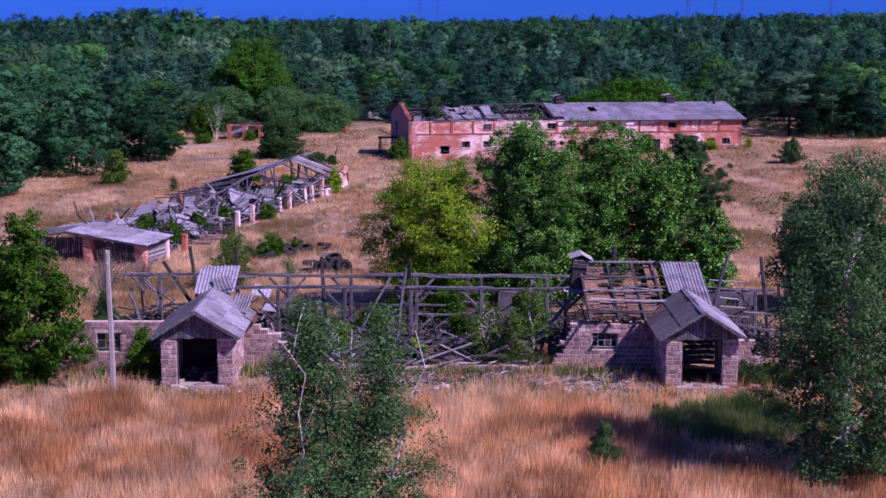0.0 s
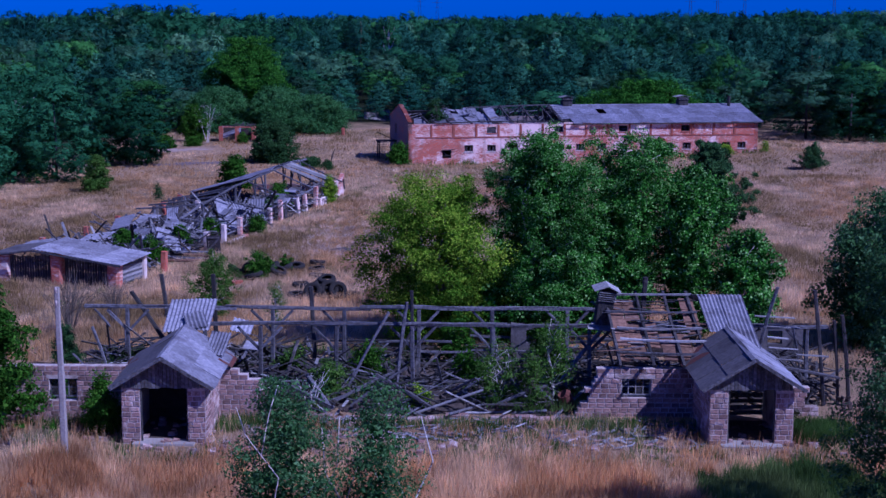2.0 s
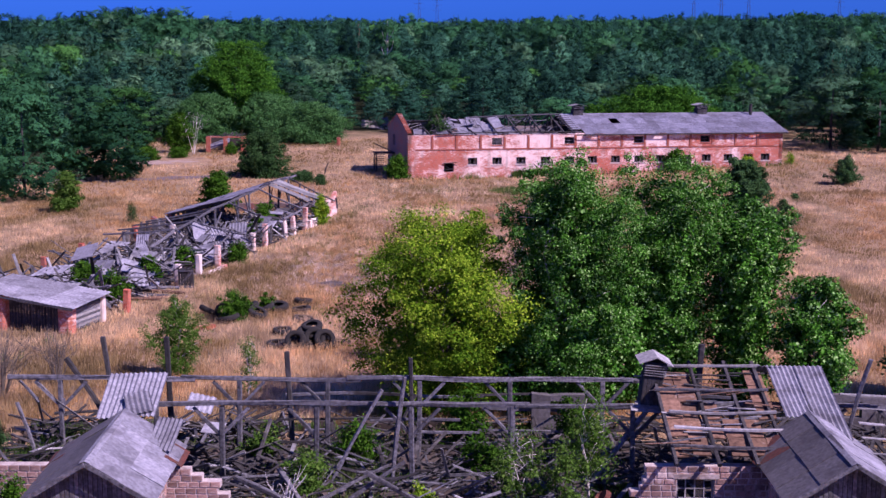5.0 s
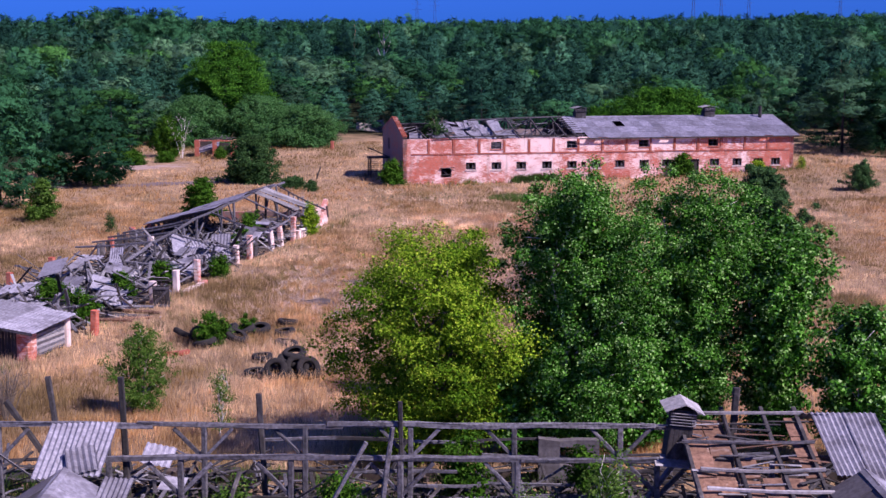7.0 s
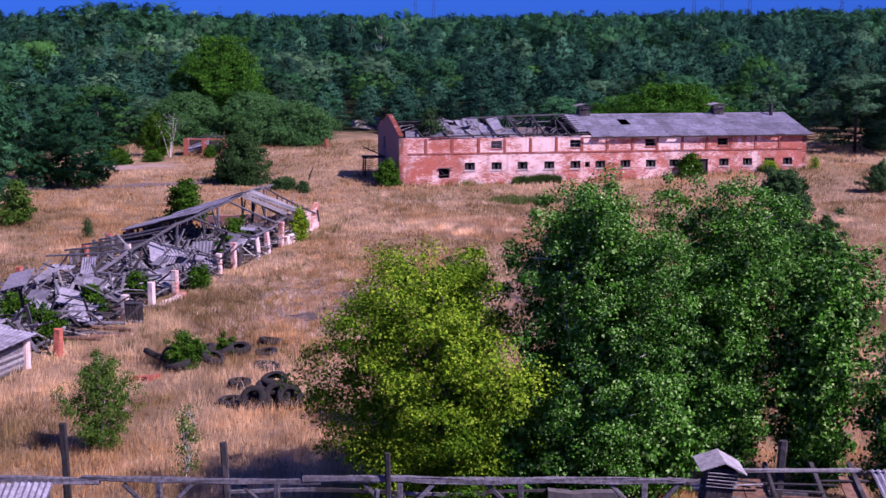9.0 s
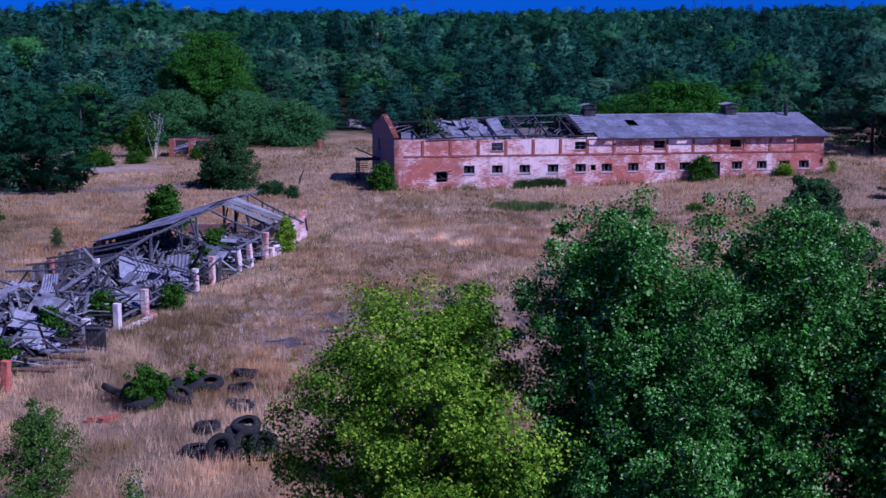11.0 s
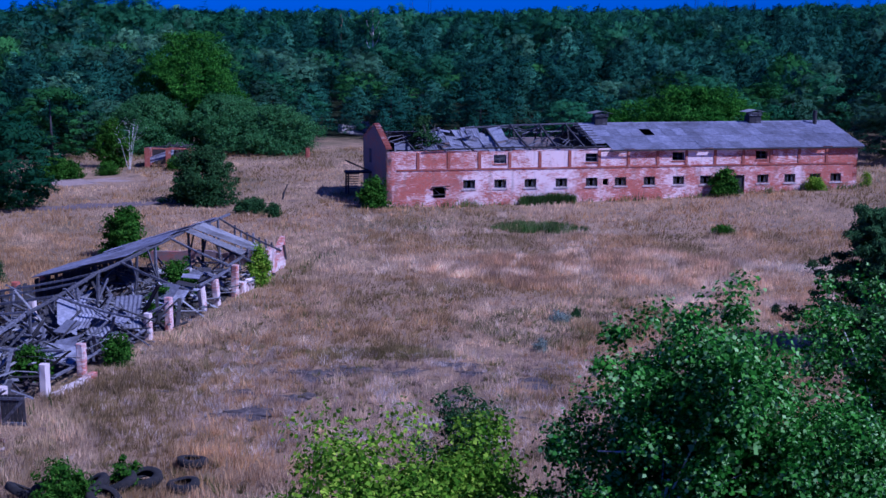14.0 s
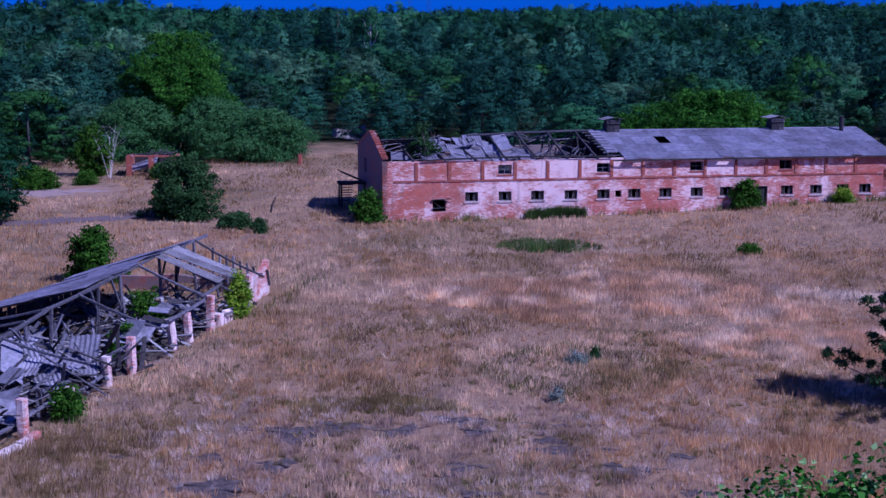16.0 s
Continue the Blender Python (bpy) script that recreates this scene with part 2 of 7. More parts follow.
M = {
    "ground": ground_mat(),
    "grass": grass_mat("dry_grass", [(0.64, 0.37, 0.16), (0.76, 0.48, 0.23), (0.86, 0.61, 0.33)], (0.54, 0.31, 0.14), (0.92, 0.72, 0.45)),
    "grass_far": grass_mat("dry_grass_far", [(0.52, 0.325, 0.15), (0.64, 0.43, 0.21), (0.78, 0.56, 0.305)], (0.30, 0.24, 0.112), (0.92, 0.73, 0.49), 0.04),
    "grass_green": grass_mat("green_grass", [(0.05, 0.13, 0.022), (0.08, 0.18, 0.032), (0.12, 0.24, 0.05)], (0.06, 0.13, 0.03), (0.17, 0.26, 0.08)),
    "grass_gold": grass_mat("gold_grass", [(0.66, 0.46, 0.26), (0.78, 0.58, 0.36), (0.90, 0.72, 0.48)], (0.62, 0.43, 0.25), (1.0, 0.88, 0.66), 0.08),
    "grass_olive": grass_mat("olive_grass", [(0.20, 0.18, 0.065), (0.29, 0.24, 0.09), (0.38, 0.31, 0.13)], (0.17, 0.19, 0.06), (0.42, 0.36, 0.18)),
    "grass_pale": grass_mat("pale_grass", [(0.58, 0.45, 0.34), (0.68, 0.54, 0.42), (0.78, 0.66, 0.54)], (0.55, 0.42, 0.33), (0.92, 0.84, 0.74)),
    "soil": rough_mat("dark_bare_soil", (0.035, 0.028, 0.027), (0.12, 0.098, 0.092), 5.0, (0.22, 0.18, 0.155), 2.4, (0.52, 0.66), rough=1.0, strength=1.0),
    "sand": rough_mat("pale_sand", (0.27, 0.2, 0.165), (0.45, 0.35, 0.3), 5, rough=1.0),
    "road": rough_mat("dirt_track", (0.10, 0.075, 0.075), (0.22, 0.175, 0.17), 4, rough=1.0),
    "block": rough_mat("slag_block", (0.17, 0.10, 0.09), (0.36, 0.24, 0.215), 14, (0.52, 0.45, 0.44), 1.6, (0.5, 0.66), "object", 0.42),
    "block_rest": rough_mat("slag_block_rest", (0.17, 0.10, 0.09), (0.36, 0.24, 0.215), 14, (0.52, 0.45, 0.44), 1.6, (0.5, 0.66), "island", 0.42),
    "mortar": rough_mat("lime_mortar", (0.40, 0.34, 0.325), (0.66, 0.59, 0.57), 10, (0.24, 0.19, 0.175), 1.1),
    "wood": rough_mat("weathered_wood", (0.032, 0.033, 0.040), (0.20, 0.205, 0.24), 9, (0.075, 0.072, 0.08), 1.2, (0.55, 0.7), "island", 0.45, 0.85, 0.7, (1, 1, 1)),
    "wood_dark": rough_mat("dark_wood", (0.016, 0.016, 0.018), (0.062, 0.060, 0.064), 9, (0.12, 0.115, 0.12), 0.9, (0.55, 0.7), "island", 0.4),
    "wood_pale": rough_mat("pale_board", (0.17, 0.175, 0.19), (0.38, 0.385, 0.41), 8, (0.14, 0.135, 0.14), 1.0, (0.5, 0.68), "island", 0.35),
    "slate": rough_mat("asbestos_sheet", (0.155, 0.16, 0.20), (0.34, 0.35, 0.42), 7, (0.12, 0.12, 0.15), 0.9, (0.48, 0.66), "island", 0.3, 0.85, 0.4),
    # darker sheet: painted shade for left porch slopes and wall fragments, also felt
    "slate_dark": rough_mat("dark_shaded_sheet", (0.07, 0.068, 0.075), (0.15, 0.145, 0.155), 7, (0.05, 0.045, 0.05), 0.8, (0.5, 0.7), "island", 0.2, 0.85, 0.4),
    "roof_far": rough_mat("old_slate_roof", (0.145, 0.152, 0.20), (0.31, 0.32, 0.41), 3, (0.12, 0.12, 0.15), 0.35, (0.48, 0.7), "island", 0.24, 0.8, 0.4),
    "reed": rough_mat("reed_and_clay", (0.10, 0.052, 0.034), (0.28, 0.165, 0.11), 7, (0.46, 0.38, 0.34), 1.2, (0.6, 0.72), "island", 0.3),
    "rust": rough_mat("red_oxide_metal", (0.07, 0.024, 0.018), (0.17, 0.05, 0.035), 9, (0.08, 0.05, 0.042), 2, (0.5, 0.7)),
    "brick": painted_brick_mat("peeling_brick", (0.92, 0.76, 0.73), (0.478, 0.545)),
    "brick_bare": painted_brick_mat("bare_brick", (0.6, 0.5, 0.46), (0.62, 0.72)),
    # greyer brick, darkened for the shaded gable and dim inner walls
    "gable": painted_brick_mat("shade_dark_brick", (0.22, 0.205, 0.205), (0.38, 0.50)),
    "limewash": painted_brick_mat("limewashed_brick", (0.80, 0.73, 0.70), (0.42, 0.50)),
    "trim_brick": rough_mat("brick_trim", (0.24, 0.058, 0.038), (0.42, 0.135, 0.085), 10, (0.6, 0.48, 0.45), 1.1, (0.55, 0.7)),
    "plaster": rough_mat("plaster_sill", (0.46, 0.40, 0.38), (0.66, 0.58, 0.56), 8, (0.3, 0.2, 0.18), 1.5),
    "concrete": rough_mat("concrete", (0.26, 0.245, 0.24), (0.42, 0.40, 0.39), 11, (0.28, 0.26, 0.25), 1.0),
    "rubber": rough_mat("old_rubber", (0.010, 0.010, 0.011), (0.028, 0.027, 0.028), 12, (0.06, 0.055, 0.05), 1.5, (0.58, 0.75), "", 0, 0.95),
    "rubble": rough_mat("rubble", (0.028, 0.022, 0.019), (0.10, 0.078, 0.07), 6, (0.03, 0.032, 0.02), 0.8, (0.5, 0.65), "island", 0.4),
    # near-black colour standing for shade in doorways, shafts and openings
    "void": rough_mat("inside_shade", (0.02, 0.018, 0.018), (0.06, 0.05, 0.05), 5),
    "bark": rough_mat("grey_bark", (0.07, 0.06, 0.05), (0.18, 0.155, 0.13), 9, stretch=(1, 1, 0.3)),
    "birch_bark": rough_mat("birch_bark", (0.50, 0.47, 0.45), (0.72, 0.70, 0.68), 6, (0.06, 0.05, 0.05), 2.2, (0.57, 0.63), stretch=(1, 1, 2.5)),
    "dead_wood": rough_mat("dead_bark", (0.55, 0.53, 0.52), (0.8, 0.78, 0.76), 7),
    "lf_yellow": leaf_mat("yellow_green_leaf", [(0.058, 0.16, 0.008), (0.19, 0.38, 0.014), (0.46, 0.64, 0.05)], 0.5, 0.25, (0.34, 0.48, 0.42), 0.3),
    # the palest poplar stop paints sun and sky glints into some leaves
    "lf_poplar": leaf_mat("poplar_leaf", [(0.012, 0.062, 0.005), (0.026, 0.130, 0.010), (0.052, 0.225, 0.016), (0.13, 0.41, 0.050), (0.40, 0.66, 0.25)], 0.5, 0.2, (0.52, 0.60, 0.58), 0.4, shine=0.04),
    "lf_birch": leaf_mat("birch_leaf", [(0.04, 0.11, 0.014), (0.075, 0.18, 0.024), (0.16, 0.29, 0.06)], 0.45, 0.3, (0.7, 0.75, 0.7), 0.5),
    "lf_birch_grey": leaf_mat("grey_birch_leaf", [(0.040, 0.120, 0.034), (0.075, 0.19, 0.058), (0.16, 0.32, 0.13)], 0.45, 0.28, (0.55, 0.62, 0.62), 0.4),
    "lf_bush": leaf_mat("bush_leaf", [(0.022, 0.082, 0.007), (0.042, 0.14, 0.011), (0.10, 0.25, 0.022)], 0.5, 0.25, (0.55, 0.62, 0.6), 0.6),
    "lf_dark": leaf_mat("dark_leaf", [(0.022, 0.07, 0.02), (0.04, 0.11, 0.032), (0.07, 0.155, 0.05)], 0.55, 0.25, (0.7, 0.75, 0.75), 0.4),
    "lf_pine": leaf_mat("pine_needles", [(0.028, 0.085, 0.028), (0.050, 0.13, 0.042), (0.092, 0.20, 0.068)], 0.6, 0.2, (0.7, 0.75, 0.78), 0.4),
    "lf_willow": leaf_mat("willow_leaf", [(0.04, 0.145, 0.04), (0.068, 0.215, 0.06), (0.12, 0.30, 0.10)], 0.5, 0.3, (0.7, 0.75, 0.75), 0.3),
    "wd_pine": leaf_mat("wood_pine", [(0.020, 0.090, 0.053), (0.027, 0.115, 0.068), (0.040, 0.147, 0.084)], 0.8, 0.2, (0.5, 0.56, 0.62), 0.10, 6.5, True),
    "wd_pine_light": leaf_mat("wood_pine_light", [(0.036, 0.144, 0.081), (0.049, 0.175, 0.095), (0.066, 0.207, 0.110)], 0.7, 0.15, (0.6, 0.65, 0.7), 0.13, 6.5, True),
    "wd_dark": leaf_mat("wood_dark_leaf", [(0.024, 0.115, 0.045), (0.034, 0.144, 0.057), (0.047, 0.178, 0.066)], 0.6, 0.25, (0.6, 0.7, 0.7), 0.12, 5.0, True),
    "wd_green": leaf_mat("wood_green_leaf", [(0.044, 0.178, 0.037), (0.061, 0.218, 0.045), (0.081, 0.265, 0.058)], 0.6, 0.25, (0.6, 0.7, 0.7), 0.12, 5.0, True),
    "wd_grey": leaf_mat("wood_grey_leaf", [(0.064, 0.178, 0.084), (0.084, 0.213, 0.101), (0.108, 0.253, 0.124)], 0.6, 0.25, (0.65, 0.7, 0.7), 0.12, 5.0, True),
    "lf_oak": leaf_mat("oak_leaf", [(0.016, 0.08, 0.009), (0.042, 0.175, 0.016), (0.12, 0.36, 0.032)], 0.55, 0.25, (0.45, 0.55, 0.55), 0.3),
    "lf_sage": leaf_mat("sage_leaf", [(0.18, 0.24, 0.19), (0.30, 0.37, 0.30)], 0.6, 0.2),
}


def glass_mat():
    m, n, l, p = nodes_of("dusty_pane")
    co = n.new("ShaderNodeTexCoord").outputs["Object"]
    l.new(ramp(n, l, noise_tex(n, l, co, 3.0), [(0.4, (0.05, 0.05, 0.055)), (0.7, (0.13, 0.13, 0.14))]), p.inputs["Base Color"])
    p.inputs["Roughness"].default_value = 0.18
    p.inputs["Transmission Weight"].default_value = 0.5
    return m


M["glass"] = glass_mat()


# ---- builders ----
class Build:
    """Collects the corners and faces of one mesh."""

    def __init__(self):
        self.v, self.f = [], []

    def quad(self, *pts):
        k = len(self.v)
        self.v += [tuple(p) for p in pts]
        self.f.append(tuple(range(k, k + len(pts))))

    def box(self, a, b, m=None, rag=0.0):
        (x0, y0, z0), (x1, y1, z1) = a, b
        pts = [Vector(p) for p in ((x0, y0, z0), (x1, y0, z0), (x1, y1, z0), (x0, y1, z0), (x0, y0, z1), (x1, y0, z1), (x1, y1, z1), (x0, y1, z1))]
        if rag:
            pts = [p + Vector([random.uniform(-rag, rag) for _ in range(3)]) for p in pts]
        if m is not None:
            pts = [m @ p for p in pts]
        k = len(self.v)
        self.v += [tuple(p) for p in pts]
        self.f += [tuple(k + i for i in q) for q in ((0, 3, 2, 1), (4, 5, 6, 7), (0, 1, 5, 4), (1, 2, 6, 5), (2, 3, 7, 6), (3, 0, 4, 7))]

    def beam(self, a, b, w=0.12, h=0.12, steps=1, bow=0.0, twist=0.0, rag=0.012):
        """A squared timber or board from a to b, with worn corners, a bow and uneven sides."""
        a, b = Vector(a), Vector(b)
        d = (b - a).normalized()
        side = d.cross(Vector((0, 0, 1)))
        side = side.normalized() if side.length > 0.05 else Vector((1, 0, 0))
        up = side.cross(d)
        side, up = side * math.cos(twist) + up * math.sin(twist), up * math.cos(twist) - side * math.sin(twist)
        prof = [(-0.5, -0.34), (-0.34, -0.5), (0.34, -0.5), (0.5, -0.34), (0.5, 0.34), (0.34, 0.5), (-0.34, 0.5), (-0.5, 0.34)]
        k, c = len(self.v), len(prof)
        for i in range(steps + 1):
            t = i / steps
            o = a.lerp(b, t) + up * (bow * math.sin(math.pi * t))
            for px, pz in prof:
                self.v.append(tuple(o + side * (px * w + random.uniform(-rag, rag)) + up * (pz * h + random.uniform(-rag, rag))))
        for i in range(steps):
            for j in range(c):
                self.f.append((k + i * c + j, k + i * c + (j + 1) % c, k + (i + 1) * c + (j + 1) % c, k + (i + 1) * c + j))
        self.f.append(tuple(k + j for j in reversed(range(c))))
        self.f.append(tuple(k + steps * c + j for j in range(c)))

    def tube(self, pts, radii, sides=6):
        k = len(self.v)
        pts = [Vector(p) for p in pts]
        for i, p in enumerate(pts):
            d = (pts[min(i + 1, len(pts) - 1)] - pts[max(i - 1, 0)]).normalized()
            s = d.cross(Vector((0.3, 1, 0.1))).normalized()
            u = s.cross(d)
            for j in range(sides):
                a = 2 * math.pi * j / sides
                self.v.append(tuple(p + (s * math.cos(a) + u * math.sin(a)) * radii[i]))
        for i in range(len(pts) - 1):
            for j in range(sides):
                self.f.append((k + i * sides + j, k + i * sides + (j + 1) % sides, k + (i + 1) * sides + (j + 1) % sides, k + (i + 1) * sides + j))
        self.f.append(tuple(k + j for j in reversed(range(sides))))
        self.f.append(tuple(k + (len(pts) - 1) * sides + j for j in range(sides)))

    def sheet(self, corner, du, dv, thick=0.012, waves=0, depth=0.025, nv=2, sag=0.0):
        """A roofing sheet over corner + s du + t dv; waves: ridges across du."""
        corner, du, dv = Vector(corner), Vector(du), Vector(dv)
        nrm = du.cross(dv).normalized()
        nu = max(1, waves * 4)
        k = len(self.v)
        for lay in (0, 1):
            for j in range(nv + 1):
                for i in range(nu + 1):
                    wave = depth * math.sin(2 * math.pi * waves * i / nu) if waves else 0
                    dip = -sag * math.sin(math.pi * j / nv) * math.sin(math.pi * (i + 0.5) / (nu + 1))
                    self.v.append(tuple(corner + du * (i / nu) + dv * (j / nv) + nrm * (wave + dip - lay * thick)))
        n, c = (nu + 1) * (nv + 1), nu + 1
        for j in range(nv):
            for i in range(nu):
                a = k + j * c + i
                self.f.append((a, a + 1, a + c + 1, a + c))
                self.f.append((a + n, a + n + c, a + n + c + 1, a + n + 1))
        for i in range(nu):
            self.f.append((k + i, k + n + i, k + n + i + 1, k + i + 1))
            a = k + nv * c + i
            self.f.append((a, a + 1, a + n + 1, a + n))
        for j in range(nv):
            a = k + j * c
            self.f.append((a, a + c, a + c + n, a + n))
            a += nu
            self.f.append((a, a + n, a + c + n, a + c))

    def mesh(self, name, mat, smooth=False):
        me = bpy.data.meshes.new(name)
        me.from_pydata(self.v, [], self.f)
        me.materials.append(M[mat])
        if smooth:
            me.polygons.foreach_set("use_smooth", [True] * len(me.polygons))
        me.update()
        return me


def part(name, b, mat, parent=None, label="", smooth=False):
    ob = new(name, b.mesh(name, mat, smooth) if isinstance(b, Build) else b)
    ob.parent = parent
    return tagged(ob, label)


def thing(name, m, label, category, group="", kind=""):
    ob = new(name)
    ob.empty_display_size = 0.3
    ob.matrix_basis = m
    return tagged(ob, label, category, group, kind)


def smooth01(a, b, x):
    t = np.clip((np.asarray(x, float) - a) / (b - a), 0, 1)
    return t * t * (3 - 2 * t)


def height_at(x, y):
    """The lie of the land: a shallow dip behind the first ruin, a rise to the right, wooded hills far off."""
    x, y = np.asarray(x, float), np.asarray(y, float)
    z = -0.35 * smooth01(74, 92, y) + 0.95 * smooth01(8, 44, x) * smooth01(120, 185, y)
    z = z + np.maximum(0, y - 225) * 0.0155 * smooth01(225, 280, y) - np.maximum(0, y - 760) * 0.0155
    z = z + np.maximum(0, x - 50) * 0.02 * smooth01(230, 420, y) * (1 - smooth01(200, 420, x))
    return z + 0.06 * np.sin(x * 0.31 + 1.3) * np.cos(y * 0.23) + 0.04 * np.sin(x * 0.9 + y * 0.7)


def gz(x, y):
    return float(height_at(x, y))


def rotz(deg):
    return Matrix.Rotation(radians(deg), 4, "Z")


# ---- ground ----
def ground():
    xs = np.concatenate([np.linspace(-4000, -160, 14), np.linspace(-120, 120, 121), np.linspace(160, 4000, 14)])
    ys = np.concatenate([np.linspace(-1500, -60, 8), np.linspace(-40, 260, 151), np.linspace(290, 900, 30), np.linspace(1100, 4500, 10)])
    gx, gy = np.meshgrid(xs, ys)
    g = height_at(gx, gy)
    b = Build()
    b.v = list(zip(gx.ravel().tolist(), gy.ravel().tolist(), g.ravel().tolist()))
    c = len(xs)
    b.f = [(j * c + i, j * c + i + 1, (j + 1) * c + i + 1, (j + 1) * c + i) for j in range(len(ys) - 1) for i in range(c - 1)]
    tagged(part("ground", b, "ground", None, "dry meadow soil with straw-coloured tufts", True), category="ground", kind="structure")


def strip(name, mat, pts, width, label, cat):
    """A worn track laid on the land, 2 cm proud."""
    b, row = Build(), []
    for i in range(len(pts) - 1):
        for s in range(8):
            t = s / 8
            row.append(((1 - t) * pts[i][0] + t * pts[i + 1][0], (1 - t) * pts[i][1] + t * pts[i + 1][1]))
    row.append(pts[-1])
    for i, (x, y) in enumerate(row):
        for k in range(5):
            o = (k - 2) / 4 * width * (1 + 0.25 * math.sin(i * 1.7 + k))
            b.v.append((x, y + o, gz(x, y + o) + 0.03 + 0.06 * (1 - abs(k - 2) / 2)))
    for i in range(len(row) - 1):
        for k in range(4):
            b.f.append((i * 5 + k, i * 5 + k + 1, i * 5 + k + 6, i * 5 + k + 5))
    tagged(part(name, b, mat, None, label, True), category=cat, kind="structure")


def bare_patch(name, mat, x, y, rx, ry, label):
    b = Build()
    ring = 28
    for k in (0.0, 0.5, 1.0):
        for j in range(ring):
            a = 2 * math.pi * j / ring
            q = k * (1 + 0.25 * math.sin(3 * a + x) + 0.18 * math.sin(7 * a + y))
            px, py = x + rx * q * math.cos(a) * (1 + 0.2 * math.sin(11 * a)), y + ry * q * math.sin(a) * (1 + 0.2 * math.cos(9 * a))
            b.v.append((px, py, gz(px, py) + 0.035 * (1.15 - k)))
    for r in range(2):
        for j in range(ring):
            b.f.append((r * ring + j, r * ring + (j + 1) % ring, (r + 1) * ring + (j + 1) % ring, (r + 1) * ring + j))
    tagged(part(name, b, mat, None, label, True), category="bare ground", kind="structure")


ground()
strip("dirt_track", "road", [(-75, 168), (-52, 171.5), (-37, 173.5), (-29, 176.8), (-24, 180)], 3.4, "grey dirt track through the dry meadow", "track")
bare_patch("sandy_patch", "sand", -37.5, 196, 4.6, 3.6, "pale bare sand beside the small ruin")
bare_patch("stony_patch", "soil", 24.6, 144.5, 3.8, 1.8, "grey stony patch in the meadow")
BARE = [(-6.0, 116.4, 1.3, 1.1), (-3.9, 117.5, 1.7, 0.8), (-1.8, 117.1, 1.1, 0.8), (-6.3, 112.9, 1.1, 0.9), (0.8, 112.6, 1.0, 0.7), (0.4, 118.7, 1.2, 0.5), (-8.2, 110.2, 1.4, 0.9), (4.2, 114.4, 1.2, 0.7), (6.6, 112.4, 1.1, 0.7)]
spot_rng = np.random.default_rng(77)
for _ in range(26):
    a, q = spot_rng.uniform(0, 6.283), math.sqrt(spot_rng.uniform(0, 1))
    BARE.append((-1.0 + 12 * q * math.cos(a), 112.5 + 7.5 * q * math.sin(a), spot_rng.uniform(0.3, 0.9), spot_rng.uniform(0.2, 0.5)))
for x, y, rx, ry in BARE:
    bare_patch("bare_soil", "soil", x, y, rx, ry, "dark bare soil between tufts of dry grass")


def pierced(length, z0, z1, thick, holes, top=None):
    """A wall along x with holes through it (x0, x1, z0, z1); face at y = 0."""
    xs = sorted({0, length, *[h[0] for h in holes], *[h[1] for h in holes], *np.linspace(0, length, max(2, int(length / 1.5))).round(2).tolist()})
    zs = sorted({z0, z1, *[h[2] for h in holes], *[h[3] for h in holes]})
    solid = lambda i, k: 0 <= i < len(xs) - 1 and 0 <= k < len(zs) - 1 and not any(h[0] < (xs[i] + xs[i + 1]) / 2 < h[1] and h[2] < (zs[k] + zs[k + 1]) / 2 < h[3] for h in holes)
    up = lambda x, z: top(x) if top and z == z1 else z
    b = Build()
    for i in range(len(xs) - 1):
        for k in range(len(zs) - 1):
            if not solid(i, k):
                continue
            xa, xb, za, zb = xs[i], xs[i + 1], zs[k], zs[k + 1]
            b.quad((xa, 0, za), (xb, 0, za), (xb, 0, up(xb, zb)), (xa, 0, up(xa, zb)))
            b.quad((xb, thick, za), (xa, thick, za), (xa, thick, up(xa, zb)), (xb, thick, up(xb, zb)))
            if not solid(i - 1, k):
                b.quad((xa, thick, za), (xa, 0, za), (xa, 0, up(xa, zb)), (xa, thick, up(xa, zb)))
            if not solid(i + 1, k):
                b.quad((xb, 0, za), (xb, thick, za), (xb, thick, up(xb, zb)), (xb, 0, up(xb, zb)))
            if not solid(i, k - 1):
                b.quad((xa, thick, za), (xb, thick, za), (xb, 0, za), (xa, 0, za))
            if not solid(i, k + 1):
                b.quad((xa, 0, up(xa, zb)), (xb, 0, up(xb, zb)), (xb, thick, up(xb, zb)), (xa, thick, up(xa, zb)))
    return b


# ---- near ruin ----
BARN = pose(0, 63.6, 0, 0, 0, 0.8)
barn = thing("ruined_barn", BARN, "roofless slag-block barn, collapsed down to grey timber frame", "barn")
BH, BL, GAP = 0.168, 0.30, 0.036


def block_mesh(length, seed):
    """One slag block, its face chamfered and a little uneven; x along the wall, face towards -y."""
    r = random.Random(seed)
    b = Build()
    hl, hh, c = length / 2, BH / 2, 0.012
    j = lambda: r.uniform(-0.006, 0.006)
    back = [(-hl, 0.09, -hh), (hl, 0.09, -hh), (hl, 0.09, hh), (-hl, 0.09, hh)]
    mid = [(-hl + j(), 0.0, -hh + j()), (hl + j(), 0.0, -hh + j()), (hl + j(), 0.0, hh + j()), (-hl + j(), 0.0, hh + j())]
    front = [(x * (1 - c / hl), -0.014 + j() * 0.8, z * (1 - c / hh)) for x, _, z in mid]
    b.v = back + mid + front
    for k in range(4):
        n = (k + 1) % 4
        b.f += [(k, n, 4 + n, 4 + k), (4 + k, 4 + n, 8 + n, 8 + k)]
    b.f += [(8, 9, 10, 11)]
    return b


BLOCKS = {(kind, s): block_mesh(ln, s).mesh("block", "block") for kind, ln in (("full", BL), ("half", BL / 2 - GAP / 2)) for s in range(4)}
